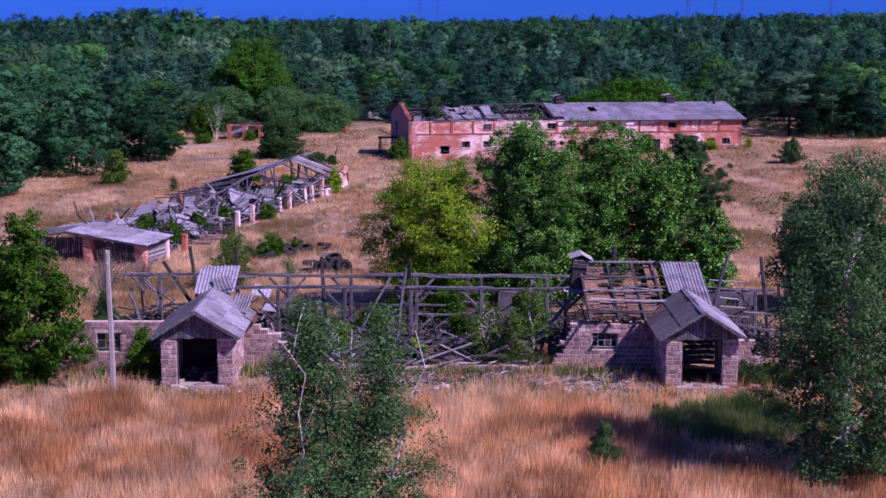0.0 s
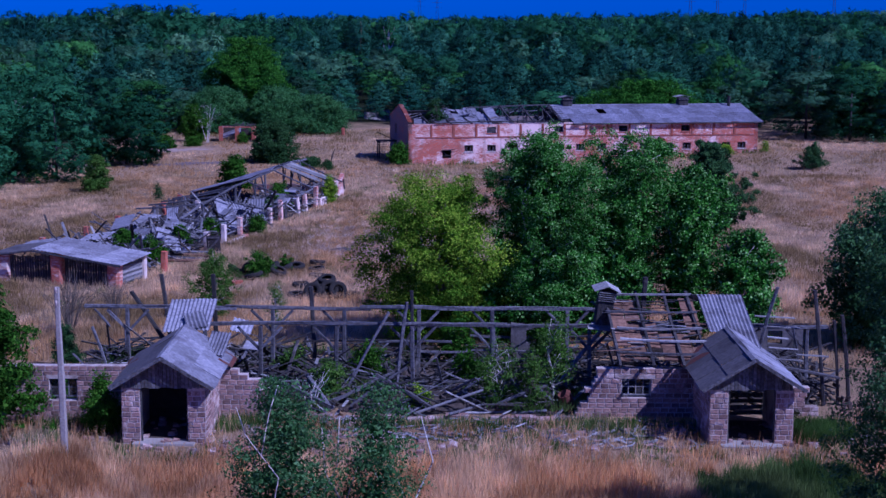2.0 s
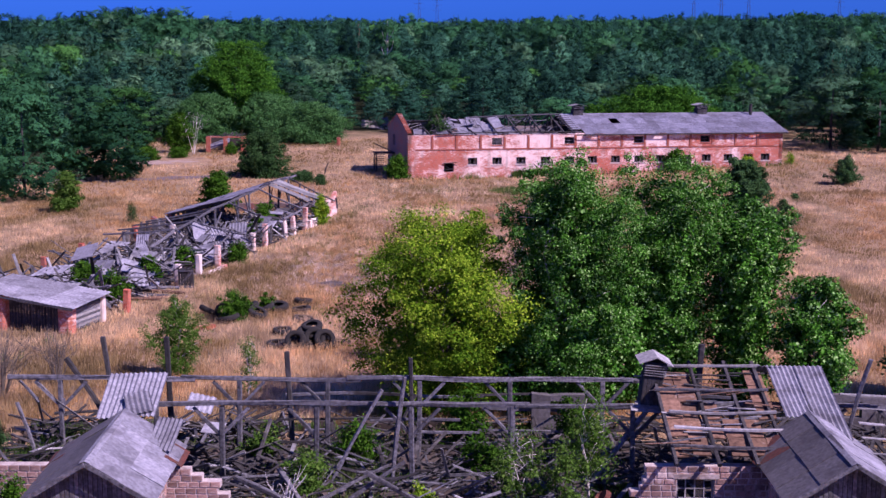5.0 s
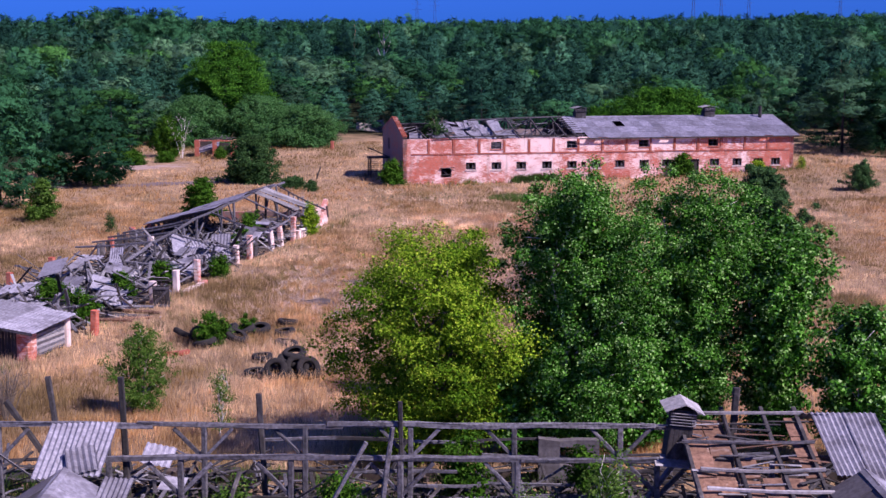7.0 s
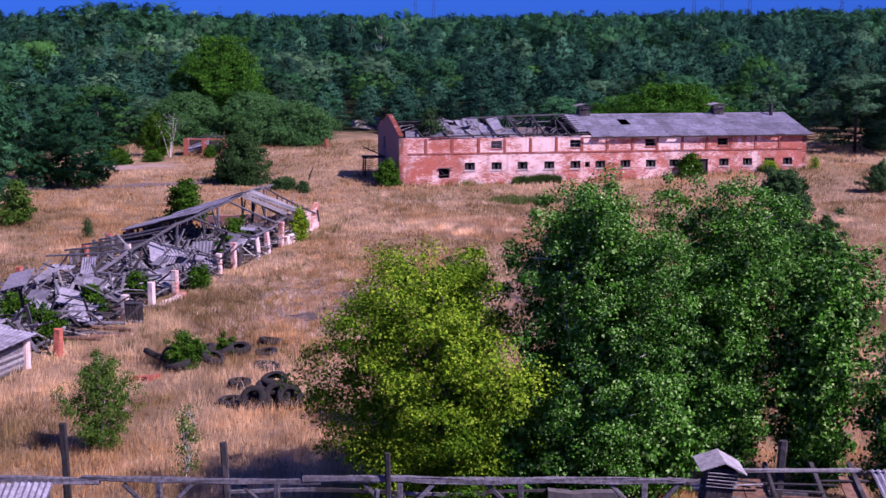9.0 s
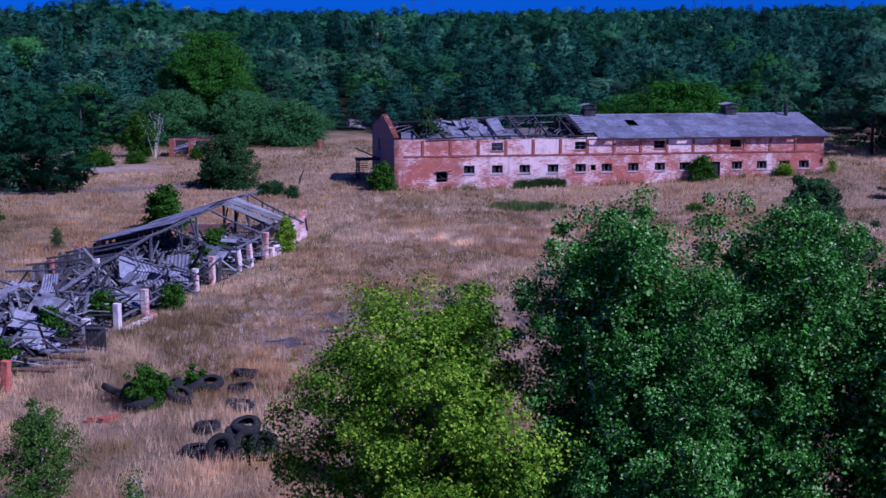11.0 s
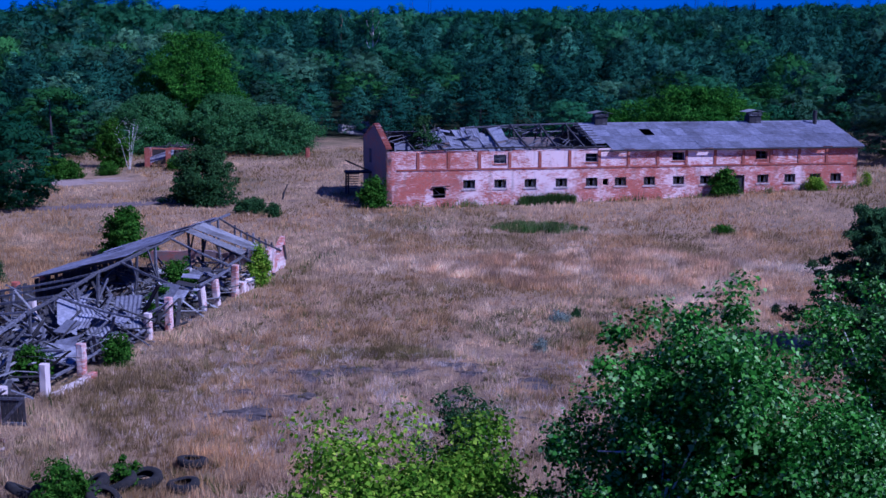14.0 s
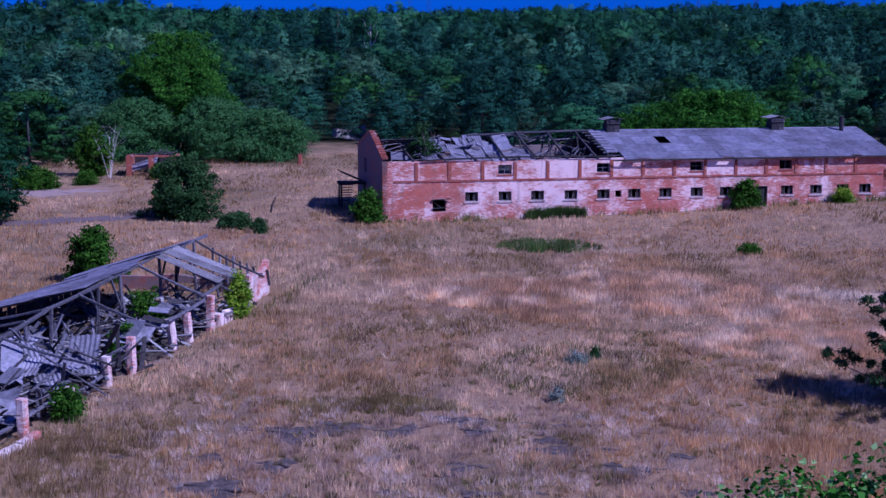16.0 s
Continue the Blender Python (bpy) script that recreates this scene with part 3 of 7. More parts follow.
BLOCK_SHAPES = {(kind, s): block_mesh(ln, s) for kind, ln in (("full", BL), ("half", BL / 2 - GAP / 2)) for s in range(4)}
block_count = [0]


def block_wall(parent, name, m, length, top, openings=(), thick=0.36, singles=True, plain=False):
    """A wall along x from 0: mortar core with openings, and blocks set proud of it on the face. top(x): its ragged upper edge."""
    rows = int(3.0 / (BH + GAP)) + 1
    core, rest = Build(), Build()
    holder = part(name, core, "mortar", parent)
    holder.matrix_basis = m
    for r in range(-1, rows):
        z0, z1 = r * (BH + GAP), (r + 1) * (BH + GAP)
        x = -((BL + GAP) / 2 if r % 2 else 0.0) - 0.07 * (r % 3)
        runs, cur = [], None
        while x < length - 0.02:
            xa, xb = max(0, x), min(length, x + BL + GAP)
            x += BL + GAP
            spans = [(xa, xb)]
            for ox0, ox1, oz0, oz1 in openings:
                if z1 - 0.05 > oz0 and z0 + 0.05 < oz1:
                    spans = [q for a, b in spans for q in ((a, min(b, ox0)), (max(a, ox1), b)) if q[1] - q[0] > 0.03]
            for a, b in spans:
                if z1 > top((a + b) / 2) + 0.03 or b - a < 0.06:
                    continue
                runs.append((a, b))
                if r < 0:
                    continue
                ln = b - a - GAP
                kind = "full" if ln > 0.2 else "half"
                s = random.randrange(4)
                base = BL if kind == "full" else BL / 2 - GAP / 2
                mm = Matrix.Translation(((a + b) / 2, random.uniform(-0.006, 0.004), (z0 + z1) / 2)) @ Matrix.Diagonal((ln / base, 1, 1, 1)) @ pose(0, 0, 0, 0, random.uniform(-0.8, 0.8), random.uniform(-0.8, 0.8))
                if singles and block_count[0] < 300:
                    o = new("block", BLOCKS[kind, s])
                    o.parent, o.matrix_basis = holder, mm
                    block_count[0] += 1
                else:
                    k = len(rest.v)
                    rest.v += [tuple(mm @ Vector(p)) for p in BLOCK_SHAPES[kind, s].v]
                    rest.f += [tuple(k + i for i in f) for f in BLOCK_SHAPES[kind, s].f]
        merged = []
        for a, b in runs:
            if merged and a - merged[-1][1] < 0.02:
                merged[-1][1] = b
            else:
                merged.append([a, b])
        for a, b in merged if not plain else ():
            core.box((a, 0.004, z0 - (0.3 if r < 0 else 0)), (b, thick, z1))
    if plain:
        core.box((0, 0.004, -0.5), (length, thick, top(0)))
    me = core.mesh(name, "mortar")
    old, holder.data = holder.data, me
    bpy.data.meshes.remove(old)
    if rest.v:
        tagged(part("blockwork", rest, "block_rest", holder), kind="stuff")
    return holder


def steps_right(x):
    """The broken end of the wall beside the first porch."""
    return 2.06 if x < 0.75 else 1.85 if x < 1.2 else 1.65 if x < 1.75 else 1.25 if x < 2.1 else 0.65 if x < 2.35 else 0.25


def broken_left(x):
    return 0.25 if x < 0.25 else 0.65 if x < 0.45 else 1.25 if x < 0.65 else 1.65 if x < 0.95 else 2.06


block_wall(barn, "front_wall", pose(-17.6, -0.35, 0), 5.6, lambda x: 2.3, [(1.75, 2.85, 0.95, 1.72)])
block_wall(barn, "front_wall", pose(-9.15, -0.1, 0), 2.7, steps_right)
block_wall(barn, "front_wall", pose(5.3, 0.3, 0), 4.9, broken_left, [(1.85, 3.05, 0.9, 1.62)])
block_wall(barn, "front_wall", pose(13.15, 0.5, 0), 2.1, lambda x: 2.0 if x < 0.75 else 1.25 if x < 1.55 else 0.45)
for i in range(13):
    x0 = -6.4 + i * 0.92
    sill = Build()
    sill.box((x0, -0.1, -0.3), (x0 + 0.92, 0.3, 0.06 + 0.07 * math.sin(i * 2.1)), rag=0.06)
    part("plinth_block", sill, "block_rest", barn, "broken grey plinth block")
for i in range(40):
    x0 = -17.5 + i * 0.86
    hh = 0.12 + 0.3 * abs(math.sin(i * 1.9)) * (1 if i % 5 else 0.3)
    lump = Build()
    lump.box((x0, 11.2, -0.6), (x0 + 0.84, 11.55, hh), rag=0.05)
    part("back_wall_block", lump, "rubble", barn)


# plaster fragments take the dark sheet colour in place of tree shade
for x0, w, h in ((3.2, 2.1, 1.7), (14.6, 2.6, 1.7)):
    frag = part("back_wall", pierced(w, -0.5, h, 0.35, [(w * 0.35, w * 0.62, 0.75, 1.4)] if h > 1.5 else [], lambda x, h=h: h - 0.05 * x + 0.06 * math.sin(x * 7)), "slate_dark", barn, "fragment of a plastered wall, coloured dark for shade")
    frag.matrix_basis = pose(x0, 10.7, 0)


def window(parent, m, w, h, bars=(3, 2), mat="wood_pale", glass=True, depth=0.12):
    """A window in an opening w x h, its corner at m: frame, glazing bars, panes; x along, z up, face to -y."""
    f = Build()
    t = 0.055
    f.box((0, 0.04, 0), (w, depth, t)), f.box((0, 0.04, h - t), (w, depth, h))
    f.box((0, 0.04, t), (t, depth, h - t)), f.box((w - t, 0.04, t), (w, depth, h - t))
    for i in range(1, bars[0]):
        x = w * i / bars[0]
        f.box((x - 0.018, 0.05, t), (x + 0.018, 0.10, h - t))
    for i in range(1, bars[1]):
        z = h * i / bars[1]
        f.box((t, 0.053, z - 0.018), (w - t, 0.103, z + 0.018))
    fr = part("window_frame", f, mat, parent)
    fr.matrix_basis = m
    if glass:
        for i in range(bars[0]):
            for k in range(bars[1]):
                if (i * 7 + k * 5 + int(w * 10)) % 5 < 2:
                    g = Build()
                    g.box((w * i / bars[0] + 0.02, 0.072, h * k / bars[1] + 0.02), (w * (i + 1) / bars[0] - 0.02, 0.078, h * (k + 1) / bars[1] - 0.02))
                    part("pane", g, "glass", fr)
    return fr


window(barn, pose(-15.85, -0.27, 0.95), 1.1, 0.77, (3, 2), "wood", True)
window(barn, pose(7.15, 0.38, 0.9), 1.2, 0.72, (4, 2), "wood_pale", True)
for x, z, w in ((-15.95, 1.72, 1.3), (7.05, 1.62, 1.45)):
    lint = Build()
    lint.box((x, -0.37 if x < 0 else 0.27, z), (x + w, 0.0 if x < 0 else 0.66, z + 0.16), rag=0.01)
    part("lintel", lint, "mortar", barn)


def porch(m, left_mat, right_mat, red, label, dark):
    """A gabled block porch before the barn: two piers, side walls, board gable, a pitched sheet roof running back."""
    base = thing("porch", m, label, "porch", "porches of the barn")
    full = lambda x: 2.17
    block_wall(base, "front_pier", pose(0, 0, 0), 0.70, full, (), 0.36, plain=True)
    block_wall(base, "front_pier", pose(2.5, 0, 0), 0.68, full, (), 0.36, plain=True)
    block_wall(base, "side_wall", pose(3.18, 0.0, 0, 0, 0, 90) @ pose(0, 0, 0), 3.5, full, (), 0.34, plain=True)
    block_wall(base, "side_wall", pose(0, 3.5, 0, 0, 0, -90), 3.5, full, (), 0.34, singles=False, plain=True)
    lin = Build()
    lin.beam((0.5, 0.12, 2.24), (2.75, 0.12, 2.24), 0.2, 0.14, 3)
    lin.beam((0.72, 0.1, 0.0), (0.72, 0.1, 2.17), 0.09, 0.12, 2)
    lin.beam((2.5, 0.1, 0.0), (2.5, 0.1, 2.17), 0.09, 0.12, 2)
    part("door_frame", lin, "wood_dark", base)
    n = 22
    for i in range(n):
        x = 0.06 + i * (3.06 / n)
        zt = 3.30 - abs(x + 0.07 - 1.59) * 0.62
        bd = Build()
        bd.beam((x + 0.07, -0.02 + random.uniform(-0.006, 0.006), 2.16 + random.uniform(-0.03, 0.02)), (x + 0.07, -0.02, zt), 0.125, 0.024, 2, rag=0.003, twist=0)
        part("gable_board", bd, "wood", base)
    # the left slope's shade is put into its darker sheet colour
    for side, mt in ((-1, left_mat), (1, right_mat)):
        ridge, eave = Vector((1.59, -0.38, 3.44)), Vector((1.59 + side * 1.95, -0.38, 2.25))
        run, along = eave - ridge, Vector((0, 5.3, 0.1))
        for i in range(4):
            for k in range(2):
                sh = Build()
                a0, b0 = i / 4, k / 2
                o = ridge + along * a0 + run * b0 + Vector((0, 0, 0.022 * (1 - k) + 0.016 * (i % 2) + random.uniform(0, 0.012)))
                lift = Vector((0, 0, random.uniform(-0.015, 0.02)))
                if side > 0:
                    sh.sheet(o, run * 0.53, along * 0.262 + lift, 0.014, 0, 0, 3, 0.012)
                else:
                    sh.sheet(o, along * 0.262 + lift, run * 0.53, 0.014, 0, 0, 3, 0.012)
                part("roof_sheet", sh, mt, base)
        fas = Build()
        fas.beam(ridge + Vector((0, -0.02, -0.07)), eave + Vector((0, -0.02, -0.05)), 0.05, 0.13, 3)
        fas.beam(eave + Vector((-side * 0.1, 0, -0.05)), eave + along + Vector((-side * 0.1, 0, -0.05)), 0.08, 0.09, 3)
        part("rafter", fas, "wood", base)
    cap = Build()
    cap.sheet(Vector((1.43, -0.4, 3.41)), Vector((0.16, 0, 0.06)), Vector((0, 5.35, 0.1)), 0.012)
    cap.sheet(Vector((1.59, -0.4, 3.47)), Vector((0.16, 0, -0.06)), Vector((0, 5.35, 0.1)), 0.012)
    part("ridge_cap", cap, right_mat, base)
    for x0, x1 in red:
        rd = Build()
        side = 1 if x0 < 1 else -1
        rd.sheet((x0, 3.1, 2.33 + (0.61 * (x0 + 0.36) if side > 0 else 0.61 * (3.54 - x0))), (x1 - x0, 0, side * 0.61 * (x1 - x0)), (0, 1.5, 0.03), 0.02, 0, 0, 2, 0.02)
        part("red_flashing", rd, "rust", base, "rust-red flashing sheet")
    # added inner wall, coloured near-black for the shade in the doorway
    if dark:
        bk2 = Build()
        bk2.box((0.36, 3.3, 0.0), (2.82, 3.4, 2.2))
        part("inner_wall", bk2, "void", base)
    else:
        for i in range(5):
            bk2 = Build()
            bk2.beam((0.4, 3.4, 0.3 + i * 0.26), (2.8, 3.45, 0.34 + i * 0.24), 0.04, 0.16, 2)
            part("inner_board", bk2, "wood", base)
    # ceiling in the same painted shade colour
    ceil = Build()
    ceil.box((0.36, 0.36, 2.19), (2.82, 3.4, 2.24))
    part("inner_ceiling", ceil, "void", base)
    fl = Build()
    fl.box((0.45, -0.4, -0.2), (2.75, 0.45, 0.06), rag=0.04)
    # inner floor takes the dark rubble colour to deepen the porch shade
    inn = Build()
    inn.box((0.36, 0.46, -0.2), (2.82, 3.3, 0.05), rag=0.02)
    part("floor_slab", inn, "rubble", base)
    part("threshold", fl, "concrete", base)
    return base


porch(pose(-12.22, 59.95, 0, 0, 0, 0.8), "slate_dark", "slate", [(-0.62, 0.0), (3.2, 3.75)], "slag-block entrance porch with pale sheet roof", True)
porch(pose(10.05, 60.2, 0, 0, 0, 0.8), "slate_dark", "slate", [(-0.5, 0.9)], "slag-block entrance porch with patched roof, left slope coloured dark for shade", False)

# timber frame of the barn: two rows of posts, plates, braces
FRAME_ROWS = ((3.95, [-7.95, -4.7, -1.37, 2.05, 6.25, 9.6, 12.6, 15.6], (-10.0, 16.2)), (7.6, [-14.4, -10.9, -7.85, -4.6, -1.2, 2.2, 5.6], (-16.1, 7.2)))
for yrow, posts, (xa, xb) in FRAME_ROWS:
    for i, x in enumerate(posts):
        p = Build()
        p.beam((x, yrow, -0.4), (x + random.uniform(-0.05, 0.05), yrow, 3.0), 0.17, 0.17, 4, random.uniform(-0.03, 0.03), 0.1)
        part("post", p, "wood", barn)
        br = Build()
        if i % 2 == 0:
            br.beam((x, yrow - 0.02, 1.95), (x + 0.95, yrow - 0.02, 2.95), 0.1, 0.12, 2)
        br.beam((x, yrow + 0.02, 1.95), (x - 0.95, yrow + 0.02, 2.95), 0.1, 0.12, 2)
        part("brace", br, "wood", barn)
    x = xa
    while x < xb - 0.5:
        x1 = min(xb, x + random.uniform(5.0, 6.5))
        p = Build()
        p.beam((x - 0.25, yrow + random.uniform(-0.05, 0.05), 3.08 + random.uniform(-0.05, 0.05)), (x1 + 0.25, yrow, 3.08 + random.uniform(-0.06, 0.06)), 0.17, 0.16, 6, random.uniform(-0.07, 0.07), 0, 0.025)
        part("top_plate", p, "wood", barn)
        x = x1
for i, (a, b, w, mt) in enumerate((((-14.4, 8.4, 3.64), (-12.5, 8.4, 0.6), 0.2, "wood_dark"), ((-13.0, 8.4, 4.45), (-12.6, 8.4, 0.4), 0.2, "wood_dark"),
                                   ((-10.63, 8.4, 4.45), (-10.5, 8.4, 0.2), 0.2, "wood_dark"), ((-6.14, 8.4, 3.9), (-5.97, 8.4, 0.1), 0.18, "wood_dark"),
                                   ((-2.4, 3.7, 3.65), (-4.3, 3.5, 0.1), 0.13, "wood"), ((-1.62, 3.7, 4.1), (-2.05, 3.6, 0.4), 0.15, "wood"), ((-1.5, 7.4, 3.9), (-1.45, 7.5, 0.4), 0.14, "wood_dark"),
                                   ((15.4, 2.4, 4.9), (15.95, 2.3, 0.0), 0.18, "wood_dark"), ((16.6, 2.4, 3.85), (17.0, 2.3, 0.1), 0.18, "wood_dark"), ((16.3, 2.5, 3.6), (16.6, 2.5, 0.0), 0.14, "wood_dark"),
                                   ((13.9, 2.6, 5.0), (13.3, 2.8, 2.4), 0.16, "wood"), ((14.55, 2.4, 3.3), (14.95, 2.3, 0.9), 0.1, "wood"), ((8.7, 4.9, 5.0), (8.6, 4.9, 2.6), 0.2, "wood_dark"),
                                   ((-16.0, 7.4, 2.2), (-15.3, 7.3, 0.1), 0.13, "wood"), ((-15.9, 7.5, 3.0), (-15.2, 7.4, 2.2), 0.1, "wood"))):
    p = Build()
    p.beam(a, b, w, w * 0.85, 4, 0.04)
    part("leaning_post", p, mt, barn)
for z0, yy in ((0.55, 7.6), (1.05, 7.6), (1.5, 7.62), (0.6, 3.95), (1.0, 10.9), (1.55, 10.95)):
    x = -6.5
    while x < 9:
        ln = random.uniform(2.5, 4.5)
        if random.random() < 0.8:
            p = Build()
            p.beam((x, yy + 0.12, z0 + random.uniform(-0.1, 0.1)), (x + ln, yy + 0.12, z0 + random.uniform(-0.12, 0.12)), 0.05, random.uniform(0.07, 0.13), 3, random.uniform(-0.05, 0.05), 0, 0.01)
            part("rail", p, "wood" if random.random() < 0.5 else "wood_dark", barn)
        x += ln * 0.9

# what is left of the roof over the right wing
SL = 0.345
rf = lambda x, y, up=0.0: Vector((x, y, 2.42 + SL * y + up))
for i in range(6):
    for k in range(5):
        if (i, k) in ((2, 3), (2, 4), (3, 4), (4, 4), (3, 2), (4, 2), (4, 3), (5, 1), (3, 3), (2, 0)):
            continue
        p = Build()
        x0, y0 = 7.0 + i * 0.62, 0.1 + k * 0.95
        p.sheet(rf(x0, y0, random.uniform(-0.04, 0.04)), (0.6, 0, random.uniform(-0.05, 0.05)), (0.02, 0.93, 0.93 * SL + random.uniform(-0.05, 0.05)), 0.05, 0, 0, 2, random.uniform(0, 0.06))
        part("reed_panel", p, "reed", barn)
for x in (7.0, 8.35, 9.55, 10.55):
    p = Build()
    p.beam(rf(x, -0.5, 0.08), rf(x - 0.05, 5.2, 0.08), 0.12, 0.13, 4, -0.04)
    part("rafter", p, "wood_dark", barn)
for y in (0.35, 1.3, 2.15, 3.4, 4.75):
    p = Build()
    p.beam(rf(6.9 + 0.3 * math.sin(y), y, 0.19), rf(10.7, y + random.uniform(-0.15, 0.15), 0.17), 0.10, 0.09, 4, random.uniform(-0.08, 0.02))
    part("purlin", p, "wood_pale" if y in (1.3, 2.15, 4.75) else "wood", barn)
for k, (o, du, dv, wv) in enumerate(((rf(10.95, 1.8, 0.22), (0.95, 0, 0.0), (-0.02, 3.0, 1.0), 6), (rf(11.85, 0.55, 0.24), (0.98, 0, 0), (0.02, 4.2, 1.42), 6), (rf(10.6, 4.6, 0.3), (1.3, 0.1, -0.1), (0.2, 1.2, -0.5), 7),
                                     (rf(-11.65, 1.5, 0.30), (0.98, 0, 0.03), (-0.08, 2.6, 0.86), 6), (rf(-10.72, 1.6, 0.32), (0.98, 0, 0.0), (-0.02, 2.55, 0.84), 6), (rf(-10.6, 1.5, 0.40), (0.8, 0.30, 0.10), (-0.35, 1.0, 0.42), 5),
                                     (rf(-9.75, 0.0, 0.25), (0.85, -0.1, -0.05), (0.1, 1.8, 0.55), 6), (rf(-9.5, 5.6, -1.9), (0.9, 0.2, -0.25), (0.1, 0.8, 0.4), 5), (rf(-8.9, 5.2, -2.5), (0.7, 0.3, -0.15), (0.1, 0.7, 0.2), 0))):
    p = Build()
    p.sheet(o, du, dv, 0.012, wv, 0.028, 4, 0.05)
    part("corrugated_sheet" if wv else "flat_sheet", p, "slate", barn)
for x, y in ((13.1, 0.4), (13.3, 1.2), (13.4, 2.0), (13.5, 2.8), (13.2, 3.6), (14.3, 0.7)):
    p = Build()
    p.beam(rf(x, y, -0.1), rf(x + random.uniform(0.8, 2.2), y + 0.1, -0.25), 0.16, 0.04, 2)
    part("batten", p, "wood_pale", barn)


def ventilator(m, label, s=1.0):
    """A boarded ventilation shaft with louvres and a little saddle roof."""
    v = thing("roof_ventilator", m, label, "ventilator")
    b = Build()
    b.box((-0.42 * s, -0.4 * s, -0.6 * s), (0.42 * s, 0.4 * s, 0.8 * s), rag=0.01)
    for i in range(5):
        b.beam((-0.34 * s + i * 0.17 * s, -0.42 * s, -0.5 * s), (-0.34 * s + i * 0.17 * s, -0.42 * s, 0.78 * s), 0.155 * s, 0.03, 1, rag=0.004)
    part("shaft", b, "wood_dark", v)
    for i in range(5):
        l2 = Build()
        l2.beam((-0.46 * s, -0.45 * s, (0.86 + i * 0.11) * s), (0.46 * s, -0.45 * s, (0.86 + i * 0.11) * s), 0.14 * s, 0.02, 1, 0, 0.5, 0.004)
        l2.beam((0.45 * s, -0.42 * s, (0.86 + i * 0.11) * s), (0.45 * s, 0.42 * s, (0.86 + i * 0.11) * s), 0.14 * s, 0.02, 1, 0, 0.5, 0.004)
        part("louvre", l2, "wood_pale", v)
    # near-black core paints the shade behind the louvres
    core = Build()
    core.box((-0.36 * s, -0.34 * s, 0.8 * s), (0.36 * s, 0.34 * s, 1.4 * s))
    part("inner_shaft", core, "void", v)
    for sd in (-1, 1):
        r = Build()
        o, run = Vector((0, -0.6 * s, 1.72 * s)), Vector((sd * 0.72 * s, 0, -0.32 * s))
        if sd > 0:
            r.sheet(o, run, (0, 1.2 * s, 0), 0.03)
        else:
            r.sheet(o, (0, 1.2 * s, 0), run, 0.03)
        part("roof", r, "wood_pale", v)
    skirt = Build()
    for k, e in enumerate((0.62, 0.72, 0.82)):
        skirt.sheet((-e * s, -0.5 * s - 0.1 * k, (-0.45 - 0.08 * k) * s), (2 * e * s, 0, 0), (0, 0.24, 0.08), 0.02)
    part("skirt", skirt, "wood_pale", v)
    return v


ventilator(pose(6.75, 67.9, 3.45, 4, 6, 3), "grey boarded roof ventilator with louvres, leaning on the barn frame", 0.82)


# splintered roof boards lying over the rafters
for k in range(30):
    p = Build()
    x, y, ln = random.uniform(6.9, 10.4), random.uniform(0.1, 4.9), random.uniform(0.5, 1.9)
    a = random.gauss(0, 0.16)
    c = rf(x, y, random.uniform(0.03, 0.16))
    d = Vector((math.cos(a) * ln / 2, math.sin(a) * ln / 2, math.sin(a) * ln / 2 * SL + random.uniform(-0.05, 0.05)))
    p.beam(c - d, c + d, random.uniform(0.06, 0.16), 0.025, 1)
    part("roof_board", p, ("wood", "wood_dark", "reed", "wood_dark", "wood_pale")[k % 5], barn)
# collapsed timber, roofing and rubble
def heap_bits(b, n, x0, x1, y0, y1, h, lmin, lmax, w=0.1, base=gz, tilt=0.35, thick=0.04, along=None):
    for _ in range(n):
        x, y = random.uniform(x0, x1), random.uniform(y0, y1)
        a = random.gauss(along, 0.5) if along is not None else random.uniform(0, math.pi)
        ln = random.uniform(lmin, lmax)
        z = base(x, y) + random.uniform(0.05, h)
        dz = random.gauss(0, tilt) * ln * 0.5
        d = Vector((math.cos(a) * ln / 2, math.sin(a) * ln / 2, dz))
        c = Vector((x, y, max(z, abs(dz) * 0.8 + base(x, y))))
        b.beam(c - d, c + d, random.uniform(0.6, 1.5) * w, random.uniform(0.6, 1.6) * thick, 1, 0, random.uniform(-0.5, 0.5), 0.01)


